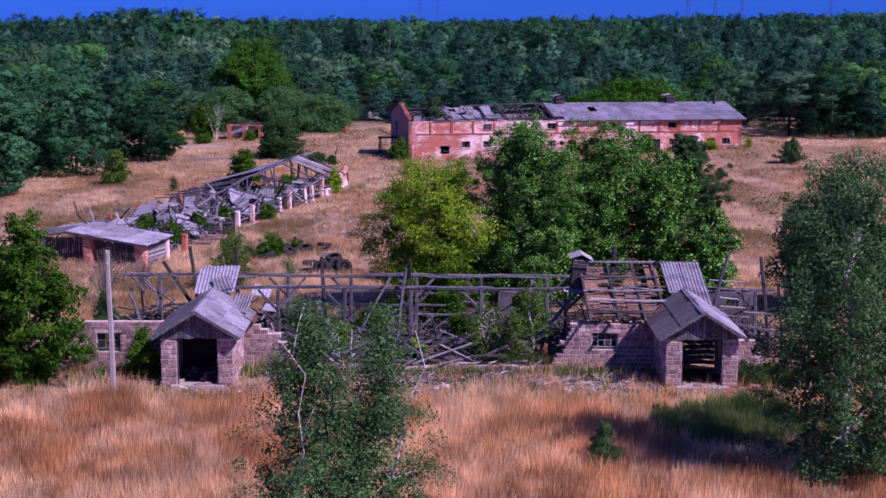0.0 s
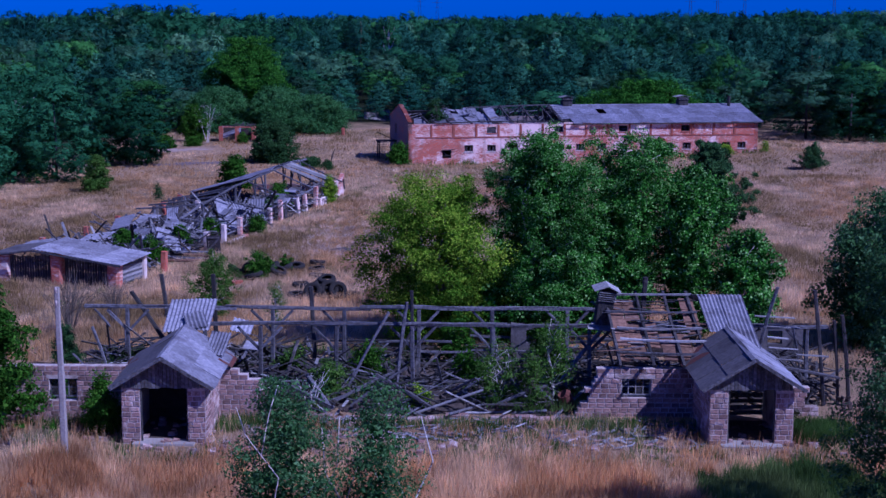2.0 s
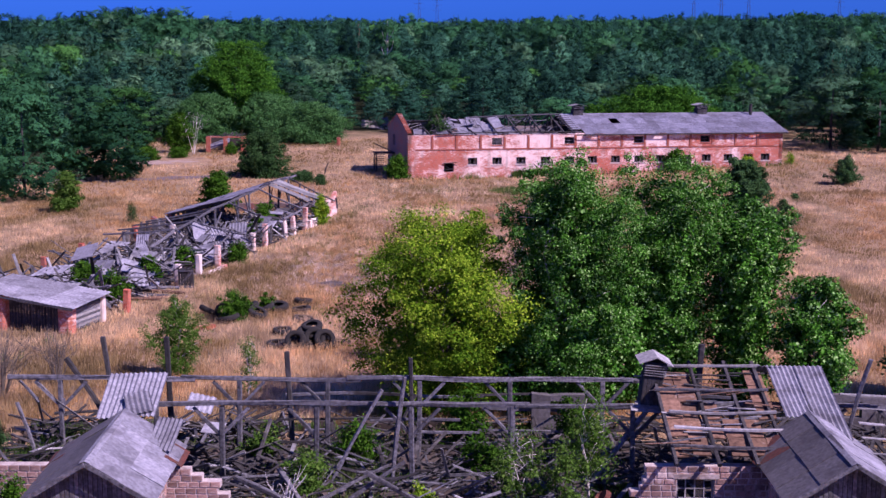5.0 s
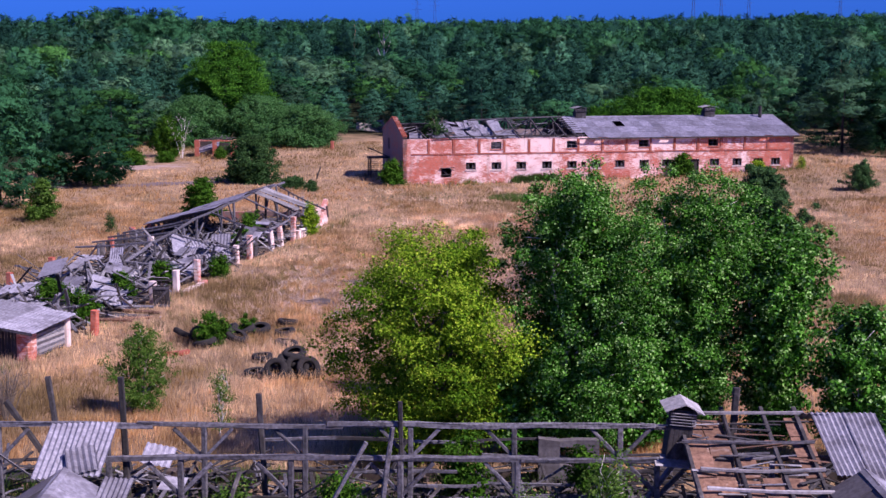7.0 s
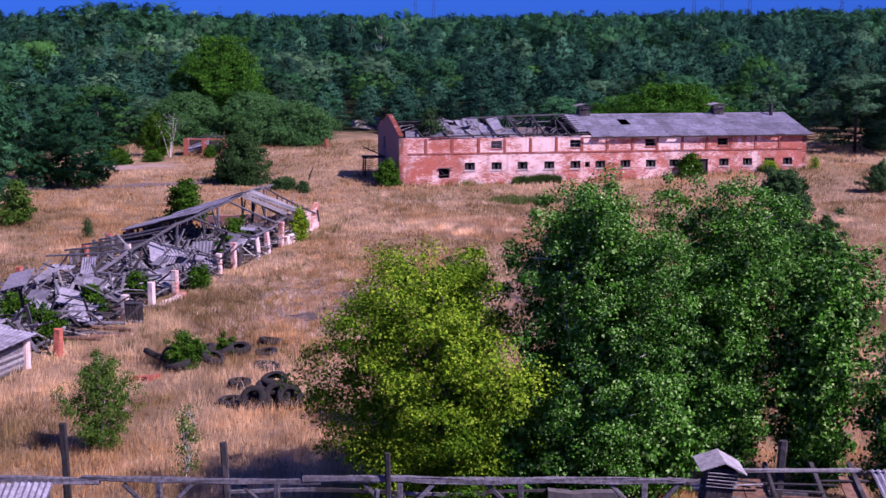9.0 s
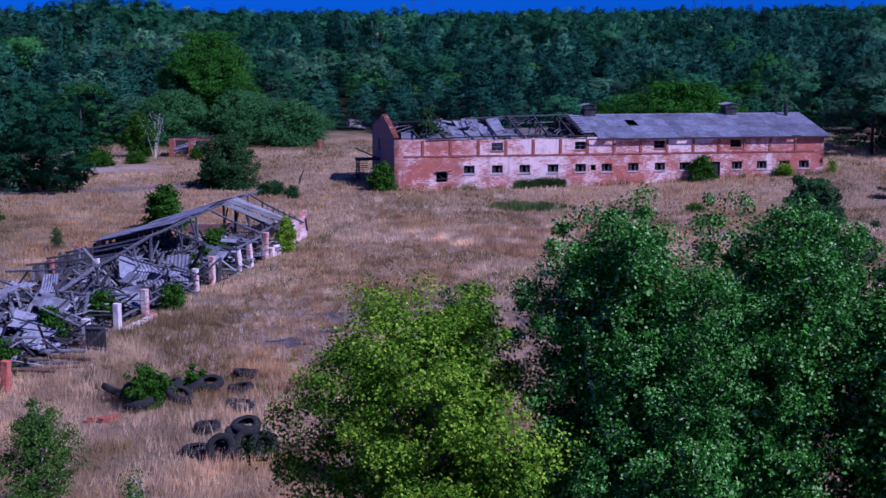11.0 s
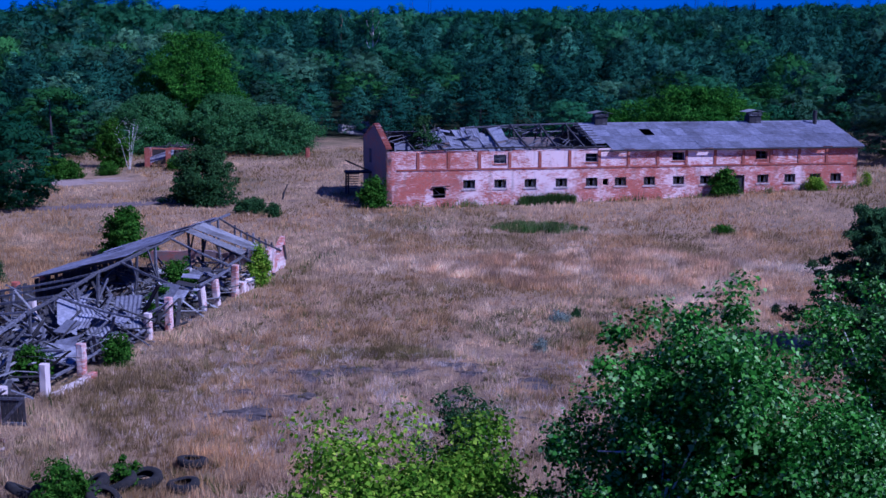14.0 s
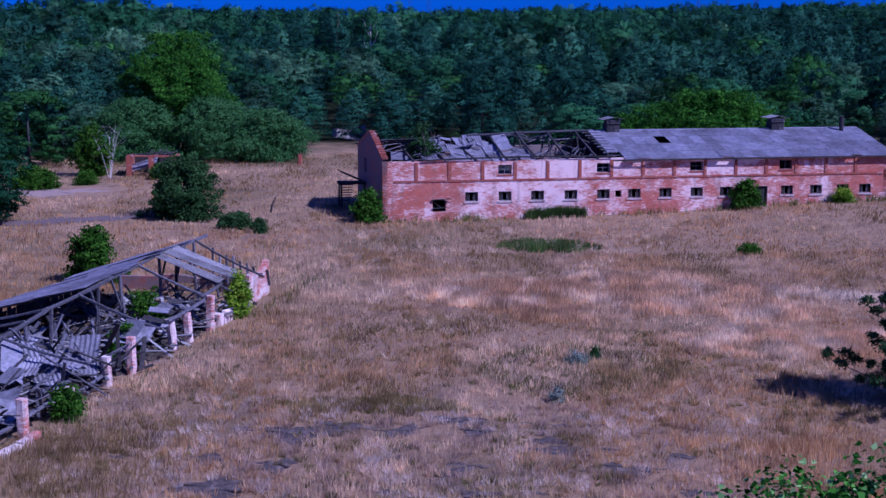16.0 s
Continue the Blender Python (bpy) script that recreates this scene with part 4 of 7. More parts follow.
def rubble_bed(name, m, x0, x1, y0, y1, h, seed, label, parent=None, mat="rubble"):
    """A lumpy bed of debris as one closed skin with loose lumps on it."""
    b = Build()
    nx, ny = int((x1 - x0) / 0.35), int((y1 - y0) / 0.35)
    for j in range(ny + 1):
        for i in range(nx + 1):
            x, y = x0 + (x1 - x0) * i / nx, y0 + (y1 - y0) * j / ny
            edge = min(1, 4 * min(i / nx, 1 - i / nx), 4 * min(j / ny, 1 - j / ny))
            q = noise.noise((x * 0.5, y * 0.5, seed)) * 0.6 + noise.noise((x * 1.9, y * 1.9, seed + 3)) * 0.45 + 0.55
            b.v.append((x, y, -0.1 + max(0, h * q * edge)))
    for j in range(ny):
        for i in range(nx):
            a = j * (nx + 1) + i
            b.f.append((a, a + 1, a + nx + 2, a + nx + 1))
    r = random.Random(seed)
    for _ in range(int((x1 - x0) * (y1 - y0) * 2.2)):
        x, y, s = r.uniform(x0 + 0.3, x1 - 0.3), r.uniform(y0 + 0.3, y1 - 0.3), r.uniform(0.05, 0.16)
        mm = pose(x, y, h * r.uniform(0.3, 0.8), r.uniform(0, 90), r.uniform(0, 90), r.uniform(0, 180))
        b.box((-s, -s * 0.7, -s * 0.5), (s, s * 0.7, s * 0.5), mm, s * 0.25)
    if parent is None:
        ob = part(name, b, mat, None, label)
        ob.matrix_basis = m
        return tagged(ob, category="rubble", kind="stuff")
    return tagged(part(name, b, mat, parent, label), kind="stuff")


rubble_bed("rubble_heap", pose(0, 63.6, 0, 0, 0, 0.8), -17.4, 17.6, 0.1, 11.2, 0.5, 5, "broken clay, brick and rotten wood inside the barn")
for k, (n, x0, x1, y0, y1, h, mt) in enumerate(((130, -16.5, -7, 65.5, 74, 0.7, "wood_dark"), (170, -7, 5.5, 64.5, 73, 0.5, "wood_dark"), (110, 5.5, 16.5, 65, 73.5, 1.0, "wood_dark"), (60, -6.5, 5.5, 64.2, 70, 0.4, "wood"),
                                              (26, -6, 10, 64.2, 68, 0.4, "wood_pale"), (20, -16, -8, 66, 73, 0.8, "wood_pale"), (40, 5.5, 10.0, 61.6, 63.2, 0.12, "wood"), (30, 6, 12, 65, 70, 1.4, "wood"), (150, -16.5, -6, 67, 74.5, 0.9, "wood_dark"), (70, -16.5, -6, 66, 74.5, 0.9, "wood"), (150, -6, 9, 67, 74.5, 0.8, "wood_dark"), (60, -6, 9, 66, 74, 0.7, "wood"), (90, 11, 17, 66, 74, 0.9, "wood_dark"))):
    b = Build()
    low = y1 < 63.5
    heap_bits(b, n, x0, x1, y0, y1, h, 0.4 if low else 0.7, 1.2 if low else 3.4, 0.1, tilt=0.05 if low else 0.3)
    tagged(part("fallen_timber", b, mt, None, "tangle of broken grey boards and beams"), category="timber debris", kind="stuff")
for a, b2, w in (((-2.9, 64.9, 1.5), (-0.6, 64.6, 0.2), 0.16), ((-3.9, 64.7, 0.2), (-1.6, 65.4, 1.7), 0.13), ((-7.2, 65.2, 1.2), (-4.6, 64.6, 0.15), 0.17), ((-5.9, 66.4, 1.1), (-4.8, 64.7, 0.2), 0.15), ((1.9, 64.6, 0.2), (3.3, 64.8, 0.8), 0.14),
                 ((2.4, 66.2, 1.4), (3.6, 64.7, 0.2), 0.15), ((-4.6, 65.1, 0.3), (-2.2, 66.6, 1.2), 0.11), ((13.0, 65.5, 1.9), (16.5, 66.0, 1.2), 0.12), ((4.6, 66.8, 0.4), (7.0, 68.4, 3.0), 0.14)):
    b = Build()
    b.beam(a, b2, w, w * 0.9, 4, 0.05)
    tagged(part("fallen_beam", b, "wood", None, "grey weathered roof beam fallen across the rubble"), category="beam", group="fallen beams in the barn")
bx = Build()
bx.tube([(0, 0, -0.3), (0.01, 0, -0.26), (0, 0, 0.2), (0.02, 0, 0.42), (0, 0.01, 0.45)], [0.22, 0.3, 0.31, 0.28, 0.2], 12)
tank = part("rusty_tank", bx, "rust", None, "brown rusted metal tank among the debris")
tank.matrix_basis = pose(5.0, 64.9, 0.4, 12, -24, 20)
tagged(tank, category="tank")


# ---- concrete pole ----
pole = thing("utility_pole", pose(-13.9, 58.1, 0, 0, -0.6, 0), "slim grey concrete utility pole standing in dry grass", "utility pole")
pb = Build()
pts = [(0, 0, -0.5), (0, 0, 1.5), (0.01, 0, 3.2), (-0.01, 0, 4.8), (0, 0, 6.35)]
for i in range(4):
    pb.beam(pts[i], pts[i + 1], 0.24 - i * 0.022, 0.22 - i * 0.02, 1, rag=0.004)
part("shaft", pb, "concrete", pole)
for z in (6.25, 5.75):
    ib = Build()
    ib.tube([(0, -0.05, z - 0.1), (0, -0.16, z - 0.05), (0, -0.18, z + 0.06), (0, -0.18, z + 0.14)], [0.015, 0.02, 0.05, 0.03], 8)
    part("insulator", ib, "plaster", pole, "white porcelain insulator")


# splinters, boards and lumps of block before the broken wall
for x0, x1, y0, y1, n, mt in ((-7.5, 5.0, 60.6, 63.4, 90, "wood_pale"), (-7.5, 5.0, 60.2, 63.4, 60, "wood"), (4.0, 9.6, 59.4, 62.6, 60, "wood_pale"), (12.8, 16.5, 60.0, 63.0, 30, "wood")):
    b = Build()
    heap_bits(b, n, x0, x1, y0, y1, 0.14, 0.25, 1.0, 0.08, gz, 0.12, 0.03)
    tagged(part("scattered_boards", b, mt, None, "grey splintered boards strewn before the broken wall"), category="debris", kind="stuff")
b = Build()
for _ in range(260):
    x, y = random.uniform(-14, 15), random.uniform(58.6, 63.3)
    e = random.uniform(0.05, 0.17)
    z = gz(x, y)
    b.box((x - e, y - e * 0.8, z - 0.05), (x + e, y + e * 0.8, z + e * random.uniform(0.5, 1.1)), rag=0.05)
tagged(part("block_rubble", b, "block_rest", None, "broken lumps of slag block in the weeds"), category="rubble", kind="stuff")


# ---- brick barn ----
BB = pose(-5.45, 176.5, 0, 0, 0, 12)
LEN, WID, EAVE, RIDGE = 44.6, 13.8, 4.5, 6.25
brick_barn = thing("brick_barn", BB, "long brick cattle barn with peeling limewash and half-collapsed slate roof", "barn")


LOWER = [7.4, 10.23, 13.0, 15.88, 18.7, 21.42, 24.18, 26.98, 29.6, 35.2, 37.9, 40.4, 42.5]
UPPER = [10.2, 18.66, 26.9, 35.0]
low_z = lambda x: 1.12 - 0.0008 * x
holes = [(x - 0.55, x + 0.55, low_z(0), low_z(0) + 0.78) for x in LOWER] + [(x - 0.58, x + 0.58, 3.32, 4.1) for x in UPPER]
holes += [(32.2, 33.4, -0.6, 1.9), (19.75, 20.3, 1.2, 1.78), (4.15, 5.25, 0.35, 1.3)]
wig = lambda x: EAVE if x > 19.3 else EAVE - 0.04 + 0.03 * math.sin(x * 1.7) - (0.08 if 9 < x < 12 else 0)
front = part("front_wall", pierced(LEN, -1.2, EAVE, 0.5, holes, wig), "brick", brick_barn)
# back wall shares the shade-darkened brick
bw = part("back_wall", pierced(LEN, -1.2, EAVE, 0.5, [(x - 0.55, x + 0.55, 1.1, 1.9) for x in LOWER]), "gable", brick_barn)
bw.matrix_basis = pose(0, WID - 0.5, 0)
roof_z = lambda y: EAVE + (RIDGE - EAVE) * (1 - abs(y - WID / 2) / (WID / 2))
for x, rz in ((0, 1), (LEN - 0.45, 0)):
    b = pierced(WID, -1.2, EAVE, 0.45, [(8.6, 9.9, 2.7, 4.0), (9.0, 10.4, -0.6, 1.7)] if rz else [])
    k = 14
    prof = [(WID * i / k, roof_z(WID * i / k) + (0.22 if rz else -0.05) + (random.uniform(-0.06, 0.06) if rz else 0)) for i in range(k + 1)]
    for (ya, za), (yb, zb) in zip(prof, prof[1:]):
        b.quad((ya, 0, EAVE), (yb, 0, EAVE), (yb, 0, zb), (ya, 0, za))
        b.quad((yb, 0.45, EAVE), (ya, 0.45, EAVE), (ya, 0.45, za), (yb, 0.45, zb))
        b.quad((ya, 0, za), (yb, 0, zb), (yb, 0.45, zb), (ya, 0.45, za))
    # left gable's shade is put into its brick; right gable keeps front brick
    g = part("gable_wall", b, "gable" if rz else "brick", brick_barn, "brick gable with a loft door, coloured dark for its shaded side" if rz else "")
    # local x of the wall runs back along +y, its face towards -x
    g.matrix_basis = Matrix(((0, 1, 0, x), (1, 0, 0, 0), (0, 0, 1, 0), (0, 0, 0, 1)))
cop = Build()
for sd in (0, 1):
    n = 34
    for i in range(n):
        y = WID * (i + 0.5) / n
        cop.box((-0.04, y - WID / n / 2 + 0.01, roof_z(y) + 0.18 + random.uniform(-0.05, 0.06)), (0.49, y + WID / n / 2 - 0.01, roof_z(y) + 0.27 + random.uniform(-0.04, 0.06)))
part("gable_coping", cop, "trim_brick", brick_barn, "ragged red brick coping")
for i in range(15):
    x = 5.55 + (i - 1) * 2.765
    if x < 0:
        continue
    b = Build()
    b.box((x - 0.13, -0.07, 2.95), (x + 0.13, 0.01, EAVE - 0.12), rag=0.008)
    part("pilaster", b, "trim_brick", brick_barn)
band = Build()
for i in range(30):
    xa = 0.9 + i * 1.44
    band.box((xa, -0.06, 2.78 + random.uniform(-0.01, 0.01)), (xa + 1.44, 0.01, 2.93), rag=0.006)
part("brick_band", band, "trim_brick", brick_barn)
for i, x in enumerate(LOWER):
    window(brick_barn, pose(x - 0.55, 0.1, low_z(0)), 1.1, 0.78, (3, 1), "wood", True, 0.14)
    s = Build()
    s.box((x - 0.66, -0.07, low_z(0) - 0.13), (x + 0.66, 0.1, low_z(0) - 0.002), rag=0.01)
    part("window_sill", s, "plaster", brick_barn)
    s = Build()
    s.box((x - 0.68, -0.03, low_z(0) + 0.782), (x + 0.68, 0.04, low_z(0) + 0.98), rag=0.01)
    part("window_lintel", s, "brick", brick_barn)
for x in UPPER:
    window(brick_barn, pose(x - 0.58, 0.12, 3.32), 1.16, 0.78, (2, 2), "wood", False, 0.12)
    s = Build()
    s.box((x - 0.66, -0.05, 3.2), (x + 0.66, 0.08, 3.317), rag=0.01)
    part("window_sill", s, "trim_brick", brick_barn)
hb = Build()
for a, c in (((4.0, -0.1, 1.32), (5.6, -0.25, 1.42)), ((4.1, -0.05, 0.62), (5.3, -0.12, 0.7)), ((4.2, 0.1, 1.2), (4.9, 0.05, 0.6)), ((4.9, -0.1, 1.36), (5.5, -0.3, 1.1))):
    hb.beam(a, c, 0.14, 0.07, 2)
part("broken_hatch", hb, "wood_dark", brick_barn, "rotten boards in a knocked-out hole")
dr = Build()
for i in range(6):
    dr.beam((32.3 + i * 0.2, 0.2, -0.5), (32.3 + i * 0.2, 0.2, 1.88), 0.19, 0.04, 1)
part("door", dr, "wood_dark", brick_barn, "dark grey board door, shut")
inner = Build()
inner.box((0.6, 0.7, -0.6), (LEN - 0.6, WID - 0.7, 0.12))
part("floor_slab", inner, "rubble", brick_barn)
loft = Build()
loft.box((0.6, 0.55, 2.9), (LEN - 0.6, WID - 0.55, 3.1))
part("loft_floor", loft, "wood_dark", brick_barn)
# the half of the roof that stands
slope = Vector((0, WID / 2 + 0.45, (RIDGE - EAVE) * (WID / 2 + 0.45) / (WID / 2)))
ncol = 24
x0 = 19.4
for i in range(ncol):
    xa = x0 + (LEN + 0.5 - x0) * i / ncol
    w = (LEN + 0.5 - x0) / ncol
    for k in range(4):
        if (i, k) in ((5, 2), (0, 0)):
            continue
        b = Build()
        e0 = Vector((xa, -0.45, EAVE + 0.02 - 0.45 * (RIDGE - EAVE) / (WID / 2)))
        if i in (2, 9, 20) and k == 0:
            o = e0 + slope * 0.025
            b.sheet(o + Vector((0, 0, 0.04)), (w, 0, 0), slope * 0.23 + Vector((0, 0, random.uniform(0, 0.03))), 0.015, 6, 0.022)
        else:
            b.sheet(e0 + slope * (k / 4) + Vector((0, 0, 0.02 + 0.012 * k + random.uniform(0, 0.012))), (w + 0.03, 0, 0), slope * 0.262, 0.015, 6, 0.022, 2, random.uniform(0, 0.02))
        part("roof_sheet", b, "roof_far", brick_barn)
bk = Build()
bk.sheet((x0, WID / 2, RIDGE + 0.05), (LEN + 0.5 - x0, 0, 0), (0, WID / 2 + 0.45, -(RIDGE - EAVE) * (WID / 2 + 0.45) / (WID / 2)), 0.02)
bk.sheet((0.3, WID / 2, RIDGE - 0.5), (8, 0, 0), (0, WID / 2 - 0.3, -1.3), 0.02)
part("back_slope", bk, "roof_far", brick_barn)
rc = Build()
rc.sheet((x0, WID / 2 - 0.2, RIDGE + 0.03), (LEN + 0.5 - x0, 0, 0), (0, 0.2, 0.08), 0.015)
rc.sheet((x0, WID / 2, RIDGE + 0.11), (LEN + 0.5 - x0, 0, 0), (0, 0.2, -0.08), 0.015)
part("ridge_cap", rc, "roof_far", brick_barn)
ed = Build()
ed.beam((x0, -0.42, EAVE - 0.16), (LEN + 0.4, -0.42, EAVE - 0.16), 0.06, 0.12, 8)
ed.beam((3.2, -0.1, EAVE + 0.05), (x0, -0.12, EAVE + 0.16), 0.14, 0.12, 8, 0.14)
part("eave_board", ed, "wood_dark", brick_barn)
# the fallen half: trusses, battens and slumped sheets
for x in (2.6, 5.2, 7.8, 10.4, 13.0, 15.6, 18.2, 19.3):
    b = Build()
    sag = 0.9 if x < 8 else 0.35 if x < 13 else 0.0
    b.beam((x, 0.1, EAVE), (x + random.uniform(-0.2, 0.2), WID / 2, RIDGE - sag), 0.14, 0.16, 4, -0.08)
    b.beam((x, WID - 0.1, EAVE), (x, WID / 2, RIDGE - sag), 0.14, 0.16, 4, -0.08)
    b.beam((x, WID / 2 - 2.2, 3.1), (x, WID / 2 - 0.5, RIDGE - sag - 0.2), 0.13, 0.13, 2)
    b.beam((x, WID / 2 + 2.2, 3.1), (x, WID / 2 + 0.5, RIDGE - sag - 0.2), 0.13, 0.13, 2)
    b.beam((x, WID / 2 - 2.2, 3.1), (x, WID / 2 - 3.2, 5.1 - sag), 0.12, 0.12, 2)
    part("truss", b, "wood_dark", brick_barn)
rp = Build()
rp.beam((8.5, WID / 2, RIDGE - 0.25), (19.6, WID / 2, RIDGE + 0.05), 0.16, 0.16, 8, 0.05)
for i in range(9):
    rp.beam((19.0 - 0.04 * i, 0.4 + i * 0.72, roof_z(0.4 + i * 0.72) + 0.1), (20.2, 0.4 + i * 0.72, roof_z(0.4 + i * 0.72) + 0.1), 0.07, 0.06, 1)
part("ridge_beam", rp, "wood", brick_barn)
slump = lambda x, y: roof_z(y) - 0.25 - 0.55 * math.exp(-((x - 3.0) / 2.0) ** 2) - 0.25 * (1 + math.sin(x * 0.9)) * math.sin(math.pi * min(1, y / 6.9))
for i in range(8):
    for k in range(4):
        if (i, k) in ((0, 2), (0, 3), (2, 3), (7, 3), (7, 2), (5, 3), (1, 1)):
            continue
        b = Build()
        x, y = 3.9 + i * 1.12, 0.15 + k * 1.6
        z00, z10, z01 = slump(x, y), slump(x + 1.15, y), slump(x, y + 1.65)
        b.sheet((x + random.uniform(-0.1, 0.1), y, z00 + random.uniform(-0.03, 0.05)), (1.2, random.uniform(-0.06, 0.06), z10 - z00 + random.uniform(-0.06, 0.06)), (random.uniform(-0.15, 0.15), 1.7, z01 - z00 + random.uniform(-0.1, 0.1)), 0.02, 6, 0.022, 3, random.uniform(0, 0.12))
        part("slumped_sheet", b, "slate", brick_barn)
for i in range(14):
    b = Build()
    x, y = random.uniform(0.8, 12.5), random.uniform(0.6, 6.6)
    b.sheet((x, y, slump(x, y) + random.uniform(-0.3, 0.15)), (random.uniform(0.8, 1.5), random.uniform(-0.3, 0.3), random.uniform(-0.4, 0.4)), (random.uniform(-0.3, 0.3), random.uniform(0.7, 1.4), random.uniform(-0.2, 0.6)), 0.02, random.choice((0, 5)), 0.02, 2, random.uniform(0, 0.15))
    part("slumped_sheet", b, "roof_far", brick_barn)
b = Build()
for _ in range(120):
    x, y = random.uniform(0.8, 19), random.uniform(0.5, 9)
    z = roof_z(y) - random.uniform(0.2, 1.1)
    a, ln = random.uniform(-0.6, 0.6) + (0 if random.random() < 0.6 else 1.57), random.uniform(0.8, 3.2)
    d = Vector((math.cos(a) * ln / 2, math.sin(a) * ln / 2, random.uniform(-0.4, 0.4)))
    b.beam(Vector((x, y, z)) - d, Vector((x, y, z)) + d, 0.11, 0.06, 1)
tagged(part("broken_batten", b, "wood", brick_barn), kind="stuff")
st = Build()
st.box((-2.4, 8.4, 1.75), (-0.02, 10.1, 1.92), rag=0.03)
for y in (8.5, 10.0):
    st.beam((-2.2, y, -0.6), (-2.2, y, 1.8), 0.14, 0.14, 2)
    st.beam((-2.3, y, 2.9), (-0.1, y, 1.9), 0.1, 0.1, 2)
part("outside_landing", st, "wood_dark", brick_barn, "rotten dark timber landing at the gable")
for i in range(7):
    st = Build()
    st.box((-2.2, 10.2 + i * 0.28, 1.5 - i * 0.26), (-0.9, 10.46 + i * 0.28, 1.56 - i * 0.26), rag=0.02)
    part("stair_tread", st, "wood_dark", brick_barn)
for u, s in ((21.55, 0.95), (37.05, 0.95)):
    p3 = BB @ Vector((u, WID / 2, RIDGE + 0.25))
    ventilator(pose(p3.x, p3.y, p3.z - 0.15, 0, 0, 12) @ Matrix.Diagonal((1.3, 1.3, 0.6, 1)), "grey timber ridge ventilator on the slate roof", s * 1.15)
p3 = BB @ Vector((43.1, WID / 2 - 0.9, RIDGE - 0.3))
fl = Build()
fl.tube([(0, 0, -0.3), (0, 0, 0.5), (0, 0, 1.35), (0, 0, 1.42)], [0.2, 0.2, 0.2, 0.23], 12)
flue = part("flue_pipe", fl, "wood_dark", None, "sooty metal flue pipe through the slate roof")
flue.matrix_basis = pose(p3.x, p3.y, p3.z)
tagged(flue, category="flue")


# ---- collapsed cattle shed ----
SH = pose(-16.98, 115.5, -0.38, 0, 0, -12.6)
shed = thing("collapsed_shed", SH, "long collapsed cattle shed of brick pillars, grey timber and slate", "shed")


def pillar(x, y, h, mat="limewash", w=0.36, lean=(0, 0), cap=True):
    b = Build()
    b.beam((x, y, -0.5), (x + lean[0] * h, y + lean[1] * h, h), w, w, max(3, int(h / 0.25)), 0, 0, 0.016)
    part("pillar", b, mat, shed)


for x, y, h, mt, ln in ((0.68, -21.1, 1.45, "brick", (0, 0)), (-3.1, -21.3, 2.0, "brick", (0, 0)), (-6.9, -21.0, 1.75, "limewash", (0, 0)), (1.05, -17.8, 1.5, "limewash", (0, 0)),
                        (1.2, -15.1, 1.35, "brick_bare", (0.08, 0)), (0.85, -6.9, 1.5, "limewash", (0, 0)), (0.7, -3.2, 1.55, "limewash", (0, 0)), (0.6, 0.3, 1.65, "limewash", (0, 0)),
                        (0.3, 4.6, 1.0, "limewash", (0, 0)), (0.0, 8.6, 1.35, "limewash", (0, 0)), (0.15, 10.8, 1.75, "brick", (0, 0)), (0.0, 15.9, 1.5, "limewash", (-0.16, 0.05)), (0.1, 17.6, 1.5, "limewash", (-0.1, 0.0)),
                        (0.1, 20.2, 1.9, "limewash", (0.04, 0)), (-10.2, 16.7, 1.5, "brick_bare", (0, 0)), (-10.2, 13.6, 1.6, "brick_bare", (0, 0)), (-9.9, 9.5, 1.4, "brick_bare", (0, 0)), (-9.8, 0.7, 1.35, "brick_bare", (0, 0)),
                        (-9.8, -4.6, 1.2, "brick_bare", (0, 0)), (-6.3, 8.4, 1.8, "limewash", (0, 0)), (-9.9, -11, 1.3, "brick_bare", (0, 0))):
    pillar(x, y, h, mt, 0.78 if y < -20.5 else 0.38, ln)
# front bay with its plank walls and roof
for x0, x1, h0, h1 in ((-6.6, -3.4, 1.7, 1.9), (-2.8, 0.4, 1.75, 1.35)):
    n = int((x1 - x0) / 0.17)
    for i in range(n):
        x = x0 + (x1 - x0) * (i + 0.5) / n
        b = Build()
        b.beam((x, -21.15 + random.uniform(-0.02, 0.02), -0.3), (x, -21.15, h0 + (h1 - h0) * i / n + random.uniform(-0.12, 0.05)), 0.155, 0.03, 2, 0, 0, 0.006)
        part("wall_board", b, "wood_dark", shed)
for i in range(9):
    b = Build()
    b.beam((0.95, -20.8, 0.12 + i * 0.14), (1.05, -18.0, 0.12 + i * 0.14), 0.03, 0.13, 2, 0, 0, 0.006)
    part("side_board", b, "wood_pale" if i % 2 else "wood", shed)
for i in range(4):
    for k in range(3):
        b = Build()
        ridge, eave = Vector((-4.6, -21.9, 2.25)), Vector((1.45, -21.9, 1.5))
        run, al = eave - ridge, Vector((0, 4.4, 0.12))
        b.sheet(ridge + run * (k / 3) + al * (i / 4) + Vector((0, 0, 0.02 * (3 - k) + random.uniform(0, 0.015))), run * 0.345, al * 0.26, 0.015, 9, 0.022, 2, 0.02)
        part("roof_sheet", b, "slate", shed)
b = Build()
b.sheet((-7.6, -21.6, 1.85), (3.1, 0, 0.35), (0, 3.2, 0.1), 0.03)
part("roof_felt", b, "slate_dark", shed)
b = Build()
b.beam((-7.6, -21.75, 1.75), (-4.5, -21.85, 2.2), 0.1, 0.12, 3)
b.beam((-4.6, -21.85, 2.17), (1.4, -21.85, 1.43), 0.09, 0.12, 4)
part("verge_board", b, "wood", shed)
# ridge, purlins and trusses, sagging towards the fallen middle
ridge_z = lambda s: 3.45 if s > 24 else 3.45 - (24 - s) * 0.055 if s > 8 else max(0.9, 2.55 - (8 - s) * 0.12)
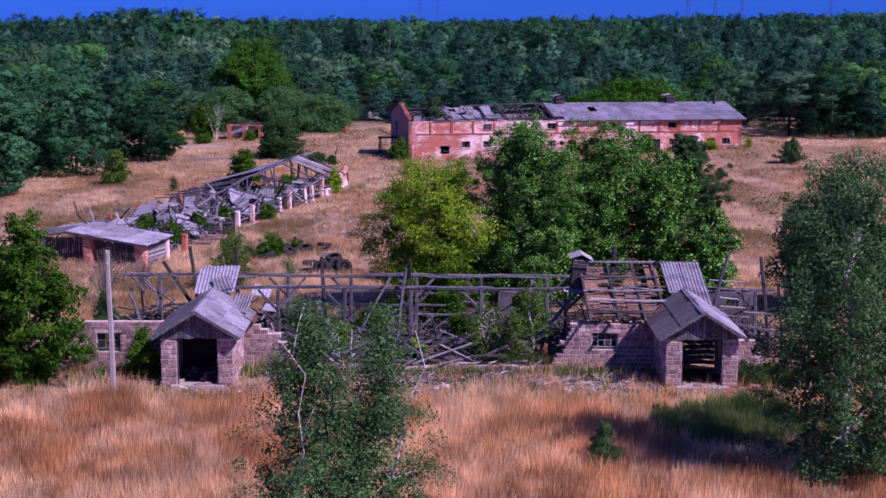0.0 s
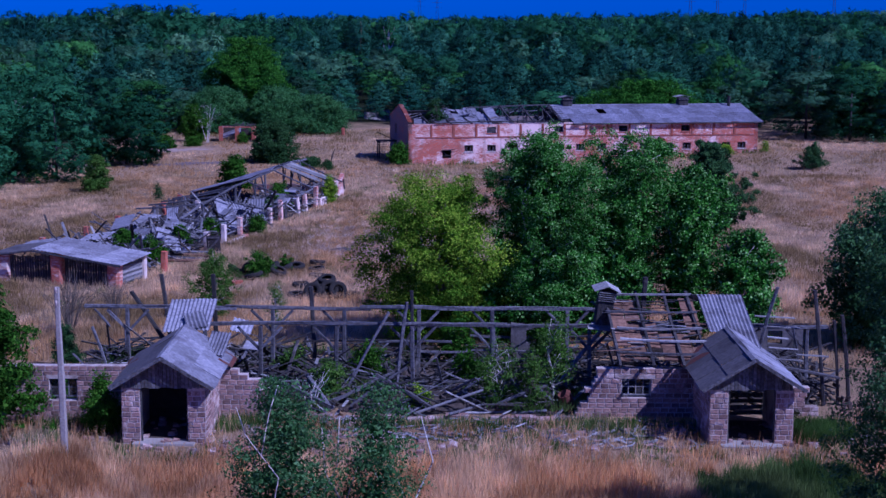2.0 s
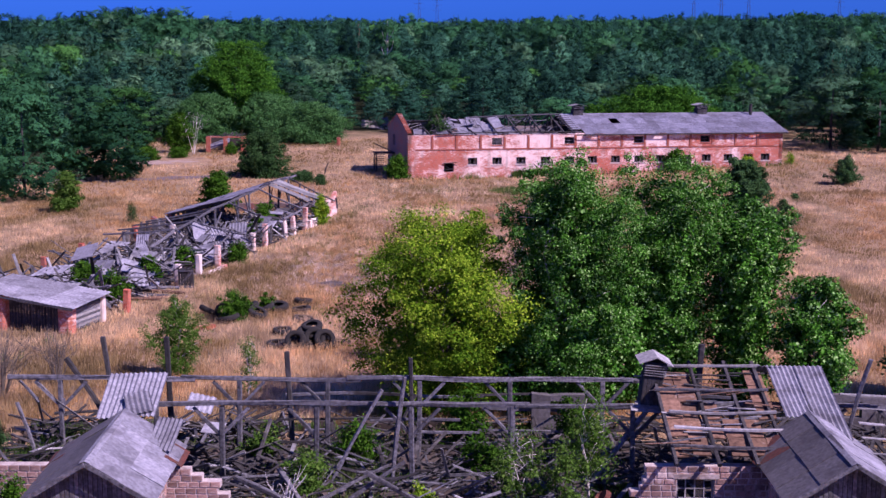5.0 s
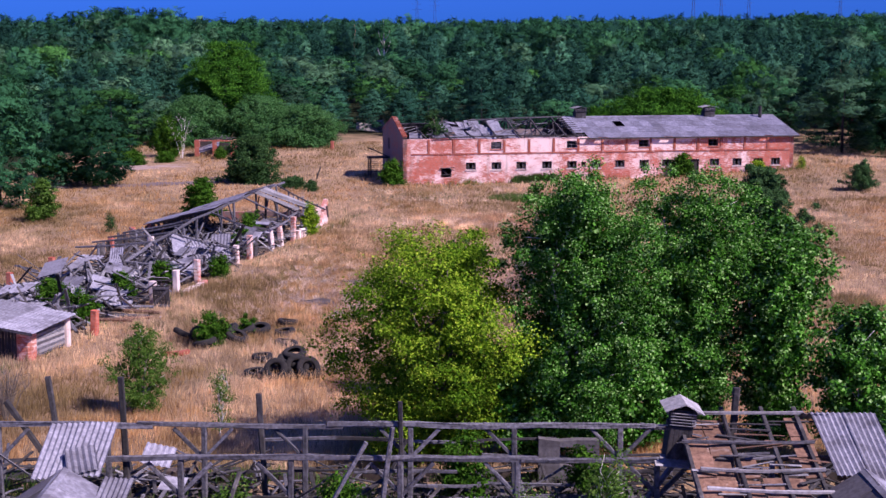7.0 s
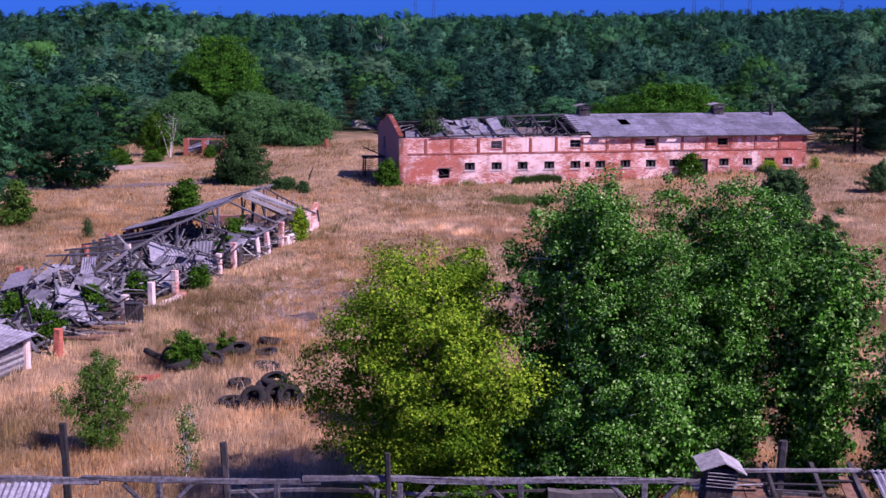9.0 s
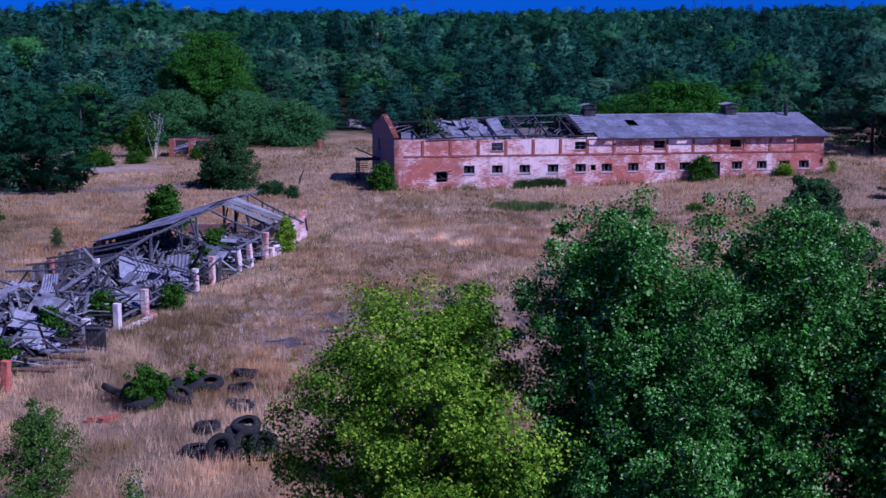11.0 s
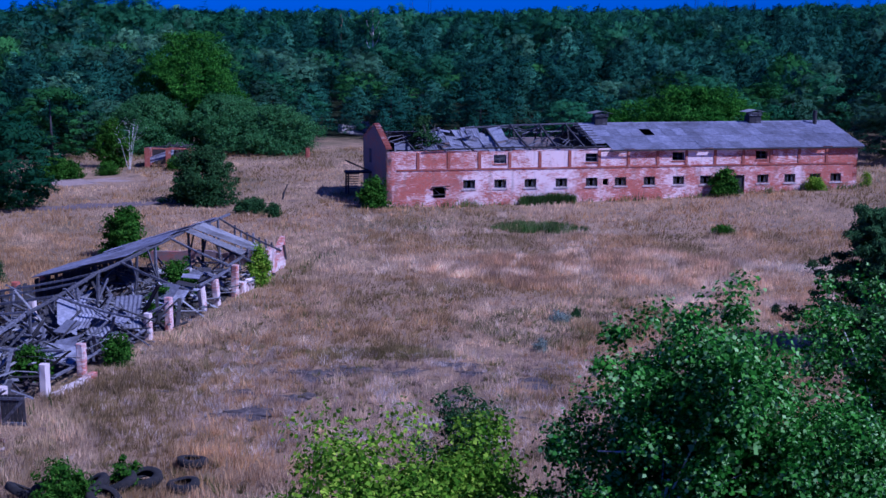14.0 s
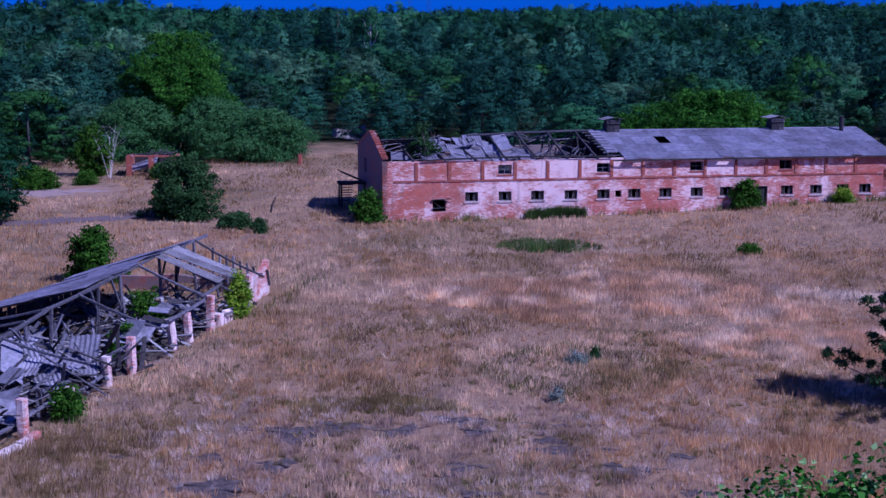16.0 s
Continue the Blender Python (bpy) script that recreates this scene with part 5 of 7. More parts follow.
for sa, sb in ((30.2, 24.0), (24.0, 17.5), (17.5, 11.0), (11.0, 4.0), (4.0, -3.0), (-3.0, -9.5)):
    b = Build()
    b.beam((-4.1, sa, ridge_z(sa)), (-4.1 + random.uniform(-0.2, 0.2), sb - 0.3, ridge_z(sb)), 0.16, 0.16, 4, random.uniform(-0.1, 0.05))
    part("ridge_beam", b, "wood", shed)
for s in np.arange(-15, 29, 2.4):
    z = ridge_z(s)
    b = Build()
    if s > 2 and random.random() < 0.8:
        b.beam((-4.1 + random.uniform(-0.15, 0.15), s, -0.2), (-4.1, s, z), 0.15, 0.15, 2)
        if random.random() < 0.6:
            b.beam((-4.1, s, random.uniform(0.8, 1.9)), (-4.1 + random.uniform(-0.3, 0.3), s + random.uniform(0.4, 1.9), z - random.uniform(0.1, 0.6)), 0.1, 0.1, 1)
        if random.random() < 0.4:
            b.beam((-4.1, s, 1.4), (-4.1, s - random.uniform(0.6, 1.7), z - 0.15), 0.1, 0.1, 1)
        b.beam((-9.9, s, 1.5), (-4.1, s, z), 0.1, 0.12, 3, -0.06)
    if s > 21 or random.random() < 0.35:
        b.beam((0.2, s, 1.5), (-4.1, s + random.uniform(-0.6, 0.6), z), 0.1, 0.12, 3, -0.1)
    b.beam((random.uniform(-6, -2), s, 0.1), (random.uniform(-5, -1), s + random.uniform(-1.5, 1.5), random.uniform(1.2, 2.2)), 0.11, 0.11, 2)
    part("truss", b, "wood", shed)
# rafters and props still standing askew out of the heap
for i in range(34):
    s0 = -14.5 + i * 0.92 + random.uniform(-0.5, 0.5)
    b = Build()
    x = random.uniform(-7.5, -1.2)
    b.beam((x, s0, 0.1), (x + random.uniform(-1.6, 1.6), s0 + random.uniform(-1.8, 1.8), random.uniform(1.2, 2.1)), 0.12, 0.1, 2)
    part("leaning_rafter", b, ("wood", "wood_dark", "wood")[i % 3], shed)
for x, z, a, c in ((0.1, 1.62, 15.0, 21.0), (-0.5, 1.75, 20.5, 24.6), (0.35, 0.6, -3.0, 3.8), (0.2, 0.45, 3.8, 8.4)):
    b = Build()
    b.beam((x, a, z), (x - 0.25, c, z + 0.12), 0.16, 0.12, 5, -0.06)
    part("wall_plate", b, "wood", shed)
for i in range(9):
    for k in range(2):
        b = Build()
        s0 = 14.8 + i * 1.42
        za, zb = ridge_z(s0 + 0.7) + 0.1, 1.65
        run = Vector((-5.9, 0, zb - za))
        b.sheet(Vector((-4.0, s0, za)) + run * (k / 2) + Vector((random.uniform(-0.12, 0.12), 0, 0.02 * (1 - k) + random.uniform(0, 0.07))), Vector((random.uniform(-0.08, 0.08), 1.47, random.uniform(-0.03, 0.12))), run * random.uniform(0.44, 0.54), 0.02, 8, 0.03, 2, random.uniform(0.02, 0.12))
        part("roof_sheet", b, "roof_far", shed)
for i in range(3):
    b = Build()
    s0 = 22.6 + i * 1.05
    b.sheet(Vector((-4.1, s0, ridge_z(s0) + 0.08)), Vector((3.6 + 0.5 * (i % 2), 0.2, -1.35)), Vector((0, 1.0, 0.03)), 0.02, 0, 0, 3, 0.12)
    part("roof_board", b, "wood_pale", shed)
for i, (x, s, z, du, dv) in enumerate((((-2.2, 6.2, 0.7, (1.9, -0.5, -0.35), (-1.5, 1.6, 1.35))), (-3.4, 5.6, 1.25, (1.2, -0.3, -0.5), (-0.9, 1.7, 1.1)), (-1.4, 7.6, 0.75, (1.3, 0.3, -0.2), (-0.6, 1.2, 0.6)), (-2.2, 9.2, 1.0, (1.4, 0.2, 0.1), (-0.3, 1.0, 0.8)),
                                      (-3.0, -7.6, 1.1, (2.3, 0.3, -0.5), (-0.4, 1.6, 0.5)), (-1.5, -9.2, 0.6, (2.0, 0.0, -0.4), (-0.5, 1.5, 0.4)), (-6.6, -4.0, 1.3, (1.2, 0.2, 0.3), (0.2, 1.6, 0.5)), (-7.2, -6.0, 1.2, (1.5, 0.2, 0.4), (-0.2, 1.5, 0.7)),
                                      (-5.0, -14.0, 1.2, (2.0, -0.3, -0.3), (0.2, 1.7, 0.2)), (-6.6, -12.2, 1.3, (2.0, 0.3, 0.25), (0.1, 1.6, 0.3)), (-3.4, -16.5, 1.5, (2.2, -0.1, -0.3), (0.2, 1.6, 0.1)), (-8.5, -17.0, 1.6, (2.2, 0.1, 0.3), (0.1, 2.0, 0.1)))):
    b = Build()
    b.sheet((x, s, z), du, dv, 0.02, (6, 0, 7)[i % 3], 0.024, 3, 0.06)
    part("fallen_sheet", b, "slate", shed)
for i in range(20):
    b = Build()
    x, s0 = random.uniform(-8.8, -0.6), random.uniform(-16, 16)
    b.sheet((x, s0, random.uniform(0.4, 1.5)), (random.uniform(0.9, 1.8), random.uniform(-0.5, 0.5), random.uniform(-0.5, 0.3)), (random.uniform(-0.5, 0.3), random.uniform(0.8, 1.5), random.uniform(0.0, 0.8)), 0.02, (0, 6, 0)[i % 3], 0.024, 3, 0.08)
    part("fallen_sheet", b, "slate", shed)
for n, x0, x1, y0, y1, h, mt in ((110, -9.5, 0.5, -16, -2, 1.3, "wood"), (130, -9, 0.2, -2, 12, 1.3, "wood"), (70, -8, 0, 12, 24, 0.9, "wood"), (120, -8, 0.6, -15, 12, 1.2, "wood_pale"), (90, -6, 0.2, 12, 26, 1.1, "wood_pale"), (260, -9, 0.5, -16, 16, 1.3, "wood_dark")):
    b = Build()
    heap_bits(b, n, x0, x1, y0, y1, h, 0.8, 3.2, 0.15, lambda x, y: 0.0, 0.4)
    tagged(part("broken_board", b, mt, shed), kind="stuff")
rubble_bed("debris", None, -10, 0.6, -17, 28, 0.6, 17, "", shed)
b = pierced(3.3, -0.4, 1.95, 0.35, [(1.5, 2.3, 1.15, 1.55)], lambda x: 1.7 + 0.25 * math.sin(x * 2.2) + (0.2 if x > 2.6 else 0))
w = part("end_wall", b, "limewash", shed, "broken white end wall with a small window")
w.matrix_basis = pose(-0.35, 27.2, 0, 0, 0, 90) @ pose(0, 0, 0)
# end wall in the darkened brick, for the dim inside of the shed
b = pierced(8.5, -0.4, 1.7, 0.35, [(3.0, 5.0, -0.2, 0.5)], lambda x: 0.75 + 0.4 * math.sin(x * 1.3) ** 2)
w = part("end_wall", b, "gable", shed)
w.matrix_basis = pose(-9.8, 30.3, 0)
for i in range(44):
    b = Build()
    y0 = 7.6 + i * 0.46
    b.beam((-9.95, y0, -0.3), (-9.95 + random.uniform(-0.05, 0.05), y0 + random.uniform(-0.04, 0.04), 1.5 + random.uniform(-0.35, 0.1)), 0.44, 0.04, 2, 0, 1.57, 0.01)
    part("back_board", b, "wood_dark", shed)
# the fallen eave: a long strip of boards sagging between the leaning pillars
for i in range(16):
    if i in (3, 7, 11):
        continue
    b = Build()
    y0 = 13.6 + i * 0.5 + random.uniform(-0.2, 0.2)
    zz = 1.15 + 0.5 * math.sin((i + 2) * 0.19) + random.uniform(-0.06, 0.06)
    b.sheet((-1.3 + random.uniform(-0.15, 0.15), y0, zz + 0.25), (1.1 + random.uniform(-0.5, 0.5), random.uniform(-0.4, 0.4), random.uniform(-0.45, 0.0)), (random.uniform(-0.2, 0.2), random.uniform(0.3, 0.75), random.uniform(-0.15, 0.2)), 0.03, 0, 0, 2, 0.05)
    part("eave_board", b, ("wood", "slate", "wood_dark")[i % 3], shed)
for i in range(9):
    b = Build()
    b.beam((-3.6 + i * 0.42, 29.8 + 0.06 * i, 0.6), (-3.6 + i * 0.42, 29.9, 2.7 - i * 0.13 + random.uniform(-0.2, 0.1)), 0.13, 0.08, 2)
    part("stud", b, "wood_pale" if i % 2 else "wood", shed)
for i in range(9):
    b = Build()
    b.box((-0.5 + 0.08 * i, 20.9 + 0.32 * i, -0.2), (0.05 + 0.05 * (i % 3), 21.35 + 0.32 * i, 0.3 + 0.35 * abs(math.sin(i * 2.3))), rag=0.14)
    part("broken_masonry", b, "limewash", shed)
for i in range(10):
    b = Build()
    b.box((-0.35 + 0.1 * (i % 3), 11.5 + 0.3 * i, -0.2), (0.25, 11.85 + 0.3 * i, 0.08 + 0.22 * abs(math.sin(i * 1.9))), rag=0.1)
    part("broken_masonry", b, "rubble", shed)
b = Build()
for i in range(5):
    b.box((1.2 + random.uniform(-0.06, 0.06), -3.0 + i * 0.75, -0.2), (0.85, -2.3 + i * 0.75, 0.22 + random.uniform(0, 0.1)), rag=0.03)
part("low_kerb", b, "limewash", shed)
door = thing("plank_door", SH @ pose(1.05, -7.3, 0.0, 6, 0, 8), "grey plank door with diagonal brace leaning by a pillar", "door")
for i in range(6):
    b = Build()
    b.beam((0.08 + i * 0.17, 0, 0), (0.08 + i * 0.17, 0, 1.35 + random.uniform(-0.03, 0.03)), 0.16, 0.035, 1, 0, 0, 0.004)
    part("plank", b, "wood_dark", door)
for a, c in (((0.0, -0.04, 0.15), (1.0, -0.04, 0.15)), ((0.0, -0.04, 1.2), (1.0, -0.04, 1.2)), ((0.05, -0.045, 0.2), (0.95, -0.045, 1.15))):
    b = Build()
    b.beam(a, c, 0.03, 0.13, 1, 0, 0, 0.004)
    part("brace", b, "wood", door)
for i, (x, s, ln, a) in enumerate(((0.9, -10.5, 2.6, 10), (1.4, -9.6, 2.4, -6), (0.6, -8.9, 2.2, 16), (1.7, -11.0, 3.0, 24), (0.2, -11.8, 2.6, -14), (1.2, -12.6, 2.0, 5))):
    p3 = SH @ Vector((x, s, 0.12 + 0.1 * (i % 3)))
    b = Build()
    b.tube([(-ln / 2, 0, 0), (-ln / 6, 0, 0.02), (ln / 6, 0.02, 0.02), (ln / 2, 0, 0)], [0.11, 0.105, 0.1, 0.09], 9)
    lg = part("log", b, "reed" if i % 2 else "wood", None, "barkless reddish log lying by the collapsed shed")
    lg.matrix_basis = pose(p3.x, p3.y, p3.z, 0, 0, a - 12)
    tagged(lg, category="log", group="logs by the shed")

# ---- small far ruin ----
sr = thing("small_ruin", pose(-33.8, 209.6, gz(-33, 211), 0, 0, 6), "small roofless red brick ruin at the wood's edge", "ruin")
b = pierced(5.2, -0.6, 2.3, 0.4, [(0.55, 2.3, -0.6, 2.1), (2.85, 4.65, -0.6, 2.05)], lambda x: 2.22 + 0.08 * math.sin(x * 2.5))
part("front_wall", b, "trim_brick", sr)
# back wall coloured near-black, as shade seen through the openings
b = pierced(5.2, -0.6, 1.9, 0.4, [], lambda x: 1.7 + 0.3 * math.sin(x * 1.9 + 1))
w = part("back_wall", b, "void", sr)
w.matrix_basis = pose(0, 4.2, 0)
for x in (0.0, 4.8):
    b = pierced(4.2, -0.6, 2.0, 0.4, [], lambda x: 2.0 + 0.15 * math.sin(x * 3))
    w = part("side_wall", b, "trim_brick", sr)
    w.matrix_basis = pose(x + 0.4, 0.2, 0, 0, 0, 90)
for i in range(14):
    b = Build()
    b.beam((random.uniform(-0.4, 5), random.uniform(0, 3), random.uniform(1.9, 2.4)), (random.uniform(1, 5.8), random.uniform(1, 4), random.uniform(1.9, 2.7)), 0.14, 0.1, 2)
    part("roof_beam", b, "wood_dark", sr)
b = Build()
for i in range(4):
    b.sheet((0.4 + i * 0.6, 0.6, 0.5 + 0.2 * i), (0.9, 0.1, 0.3), (0, 1.2, 0.6), 0.02)
part("fallen_sheet", b, "slate", sr)


slabs = thing("slab_heap", pose(-12.6, 254.5, gz(-12.6, 254.5), 0, 0, 8), "heap of pale broken concrete slabs at the wood's edge", "slab heap")
for x, y, z, w, h, rx, ry in ((-2.2, 0, 0.2, 2.4, 1.3, 62, 8), (0.1, 0.6, 0.3, 2.6, 1.7, 55, -6), (2.3, 0.2, 0.1, 2.0, 1.2, 70, 12), (-0.8, -1.2, 0.1, 2.2, 1.0, 20, 5), (1.4, -1.4, 0.1, 1.8, 0.9, 14, -8)):
    b = Build()
    b.box((-w / 2, 0, 0), (w / 2, h, 0.18), rag=0.06)
    part("slab", b, "concrete", slabs).matrix_basis = pose(x, y, z, rx, ry, 0)
b = Build()
b.beam((0, 0, -0.3), (0.04, 0, 1.15), 0.5, 0.5, 5, 0, 0, 0.03)
stub = part("brick_stub", b, "trim_brick", None, "stump of a red brick pillar in the meadow")
stub.matrix_basis = pose(-17.0, 222, gz(-17.0, 222))
tagged(stub, category="pillar")


# ---- tyres ----
def tyre_mesh(seed):
    r = random.Random(seed)
    b = Build()
    n, R, W = 30, 0.55, 0.28
    prof = [(0.29, -0.34), (0.31, -0.46), (0.42, -0.5), (0.52, -0.44), (0.55, -0.3), (0.55, 0.3), (0.52, 0.44), (0.42, 0.5), (0.31, 0.46), (0.29, 0.34), (0.36, 0.30), (0.44, 0.26), (0.44, -0.26), (0.36, -0.30)]
    c = len(prof)
    for i in range(n):
        a = 2 * math.pi * i / n
        for k, (rr, z) in enumerate(prof):
            q = rr + (0.018 if i % 2 and k in (4, 5) else 0)
            b.v.append((q * math.cos(a), q * math.sin(a), z * W + W / 2 + 0.02 * math.sin(2 * a + seed)))
    for i in range(n):
        for k in range(c):
            b.f.append((i * c + k, ((i + 1) % n) * c + k, ((i + 1) % n) * c + (k + 1) % c, i * c + (k + 1) % c))
    return b.mesh("tyre", "rubber", True)


TYRES = [tyre_mesh(k) for k in range(3)]


def tyre(x, y, z, rx=0, ry=0, rz=0, s=1.0, g="tyres lying in the meadow", lab="worn black truck tyre lying flat in dry grass"):
    ob = new("tyre", TYRES[int(abs(x * 7 + y * 3)) % 3])
    ob.matrix_basis = pose(x, y, gz(x, y) + z, rx, ry, rz) @ Matrix.Diagonal((s, s, s, 1))
    tagged(ob, lab, "tyre", g)


for x, y, rx, ry, s in ((-8.5, 97.5, 4, 5, 1.05), (-8.9, 100.4, 3, -5, 1.0), (-9.05, 102.9, -5, 3, 1.0), (-9.25, 94.2, 5, 0, 0.9), (-10.3, 100.9, 14, 6, 1.1), (-11.0, 100.3, 22, 8, 1.1), (-11.2, 98.5, -20, 12, 1.1), (-12.6, 97.4, 10, 12, 1.1), (-14.1, 99.2, 24, -14, 1.05), (-13.0, 98.5, 55, 0, 1.0), (-11.7, 99.6, 30, 20, 1.1)):
    tyre(x, y, 0.05 + 0.4 * abs(math.sin(radians(rx))), rx, ry, x * 40, s)
PILE = "heap of stacked tyres"
for x, y, z, rx, ry, rz in ((-8.6, 91.2, 0, 8, 0, 0), (-7.5, 91.0, 0.02, -6, 5, 20), (-6.5, 91.4, 0.02, 12, 8, 50), (-8.0, 92.0, 0.02, 0, 6, 0), (-7.0, 92.1, 0.0, 4, -4, 10), (-7.9, 91.3, 0.3, 12, 10, 0), (-7.0, 91.5, 0.32, -10, 6, 30), (-7.5, 92.0, 0.34, 6, -8, 60),
                            (-7.6, 91.5, 0.62, 14, 6, 0), (-7.2, 91.0, 0.5, 62, 0, 10), (-8.1, 90.7, 0.45, 58, 0, -14), (-6.7, 90.9, 0.45, 66, 8, 20), (-7.4, 91.8, 0.85, 10, -12, 40), (-9.2, 91.5, 0, 6, 3, 0), (-6.0, 91.9, 0, -5, 6, 0)):
    tyre(x, y, z, rx, ry, rz, 1.0, PILE, "black truck tyre in a heap of old tyres")
for x, y, rz in ((-13.9, 95.8, 10), (-13.5, 95.9, 60)):
    b = Build()
    b.box((-0.45, -0.14, -0.05), (0.45, 0.14, 0.2), rag=0.03)
    ob = part("masonry_chunk", b, "trim_brick", None, "chunk of red brick masonry in the grass")
    ob.matrix_basis = pose(x, y, gz(x, y), 5, 4, rz)
    tagged(ob, category="masonry")


# ---- plants ----
def leaf_mesh(name, mat, centres, normals, size, rng, slim=0.6, droop=0.0, spread=0.9, kite=False):
    """Many small leaves, each one small blade (kite: a rounder, folded one), round the given places."""
    n = len(centres)
    nr = normals + rng.normal(0, spread, (n, 3))
    nr /= np.linalg.norm(nr, axis=1, keepdims=True) + 1e-9
    t = rng.normal(0, 1, (n, 3))
    t[:, 2] -= droop
    t -= nr * (t * nr).sum(1, keepdims=True)
    t /= np.linalg.norm(t, axis=1, keepdims=True) + 1e-9
    s = np.cross(nr, t)
    ln = (size * rng.uniform(0.6, 1.35, n))[:, None]
    c = centres
    foot = c - t * ln * 0.42 + nr * ln * 0.05
    if kite:
        side = c - t * ln * 0.08 + nr * ln * 0.12
        return quads_mesh(name, mat, np.stack([foot, side + s * ln * slim * 0.55, c + t * ln * 0.58, side - s * ln * slim * 0.55], 1).reshape(-1, 3), 4)
    v = np.stack([foot - s * ln * slim * 0.55, foot + s * ln * slim * 0.55, c + t * ln * 0.62], 1).reshape(-1, 3)
    return quads_mesh(name, mat, v, 3)


def quads_mesh(name, mat, v, corners=4, normals=None):
    me = bpy.data.meshes.new(name)
    n = len(v) // corners
    me.vertices.add(len(v))
    me.vertices.foreach_set("co", v.astype(np.float32).ravel())
    me.loops.add(len(v))
    me.loops.foreach_set("vertex_index", np.arange(len(v), dtype=np.int32))
    me.polygons.add(n)
    me.polygons.foreach_set("loop_start", np.arange(0, len(v), corners, dtype=np.int32))
    me.polygons.foreach_set("loop_total", np.full(n, corners, dtype=np.int32))
    me.materials.append(M[mat])
    me.update(calc_edges=True)
    if normals is not None:
        me.polygons.foreach_set("use_smooth", np.ones(n, dtype=bool))
        me.normals_split_custom_set_from_vertices(normals.astype(np.float32))
    return me


def crown_clumps(rng, n, z0, z1, radius, profile, lumps=0.35, off=(0, 0), inner=0.35, leaders=0):
    """Centres of leaf clumps in an uneven crown: profile(h) gives its width from 0 at the foot to 1 at the tip."""
    out = []
    ph = rng.uniform(0, 6.28, 6)
    heads = [(radius * 0.8 * math.sqrt((k + 0.3) / max(1, leaders)) * math.cos(2.4 * k + ph[0]), radius * 0.8 * math.sqrt((k + 0.3) / max(1, leaders)) * math.sin(2.4 * k + ph[0]), rng.uniform(0.82, 1.0) if k else 1.0) for k in range(leaders)]
    while len(out) < n:
        h = rng.uniform(0, 1)
        if leaders:
            # upright leaders, each with a rounded head of its own
            hx, hy, ht = heads[int(rng.integers(0, leaders))]
            wide = radius * 0.64 * math.sqrt(max(0.03, 1 - (max(0.0, h - 0.45) / 0.57) ** 2.8)) * (0.4 + 0.6 * min(1, h * 1.9))
            a, r = rng.uniform(0, 6.283), wide * rng.uniform(0.08, 1) ** 0.42
            r *= 1 + lumps * (0.6 * math.sin(9 * h + hx * 9 + 2 * a) + 0.4 * math.sin(3 * a + 15 * h + hy * 7))
            k = 0.45 + 0.6 * h
            out.append((hx * k + r * math.cos(a) + off[0] * h, hy * k + r * math.sin(a), z0 + (z1 - z0) * h * ht + rng.normal(0, 0.12)))
            continue
        p = profile(h)
        if rng.uniform(0, 1) > p + 0.12:
            continue
        a = rng.uniform(0, 6.283)
        lump = 1 + lumps * (0.5 * math.sin(2 * a + ph[0] + 5 * h) + 0.45 * math.sin(3 * a + ph[1] - 9 * h) + 0.4 * math.sin(5 * a + ph[2] + 13 * h))
        r = radius * p * lump * (inner + (1 - inner) * math.sqrt(rng.uniform(0, 1)))
        out.append((off[0] * h + r * math.cos(a), off[1] * h + r * math.sin(a), z0 + (z1 - z0) * h + rng.normal(0, 0.15)))
    return np.array(out)


def leaves_round(rng, clumps, per, spread, flat=0.8):
    """Leaves over the skin of each clump, thinner within."""
    c = np.repeat(clumps, per, 0)
    big = np.repeat(rng.uniform(0.55, 1.4, len(clumps)), per)[:, None]
    u = rng.normal(0, 1, c.shape)
    u[:, 2] = np.where(rng.uniform(0, 1, len(u)) < 0.7, np.abs(u[:, 2]), u[:, 2])
    u /= np.linalg.norm(u, axis=1, keepdims=True) + 1e-6
    d = u * big * spread * (rng.uniform(0.1, 1.0, len(u)) ** 0.55)[:, None] * 1.2
    d[:, 2] *= flat
    d += rng.normal(0, 0.13 * spread, d.shape)
    out = c - np.array([clumps[:, 0].mean(), clumps[:, 1].mean(), clumps[:, 2].mean()])
    out = out / (np.linalg.norm(out, axis=1, keepdims=True) + 1e-6)
    nr = 0.35 * out + u * 0.9 + np.array([0, 0, 0.35])
    return c + d, nr


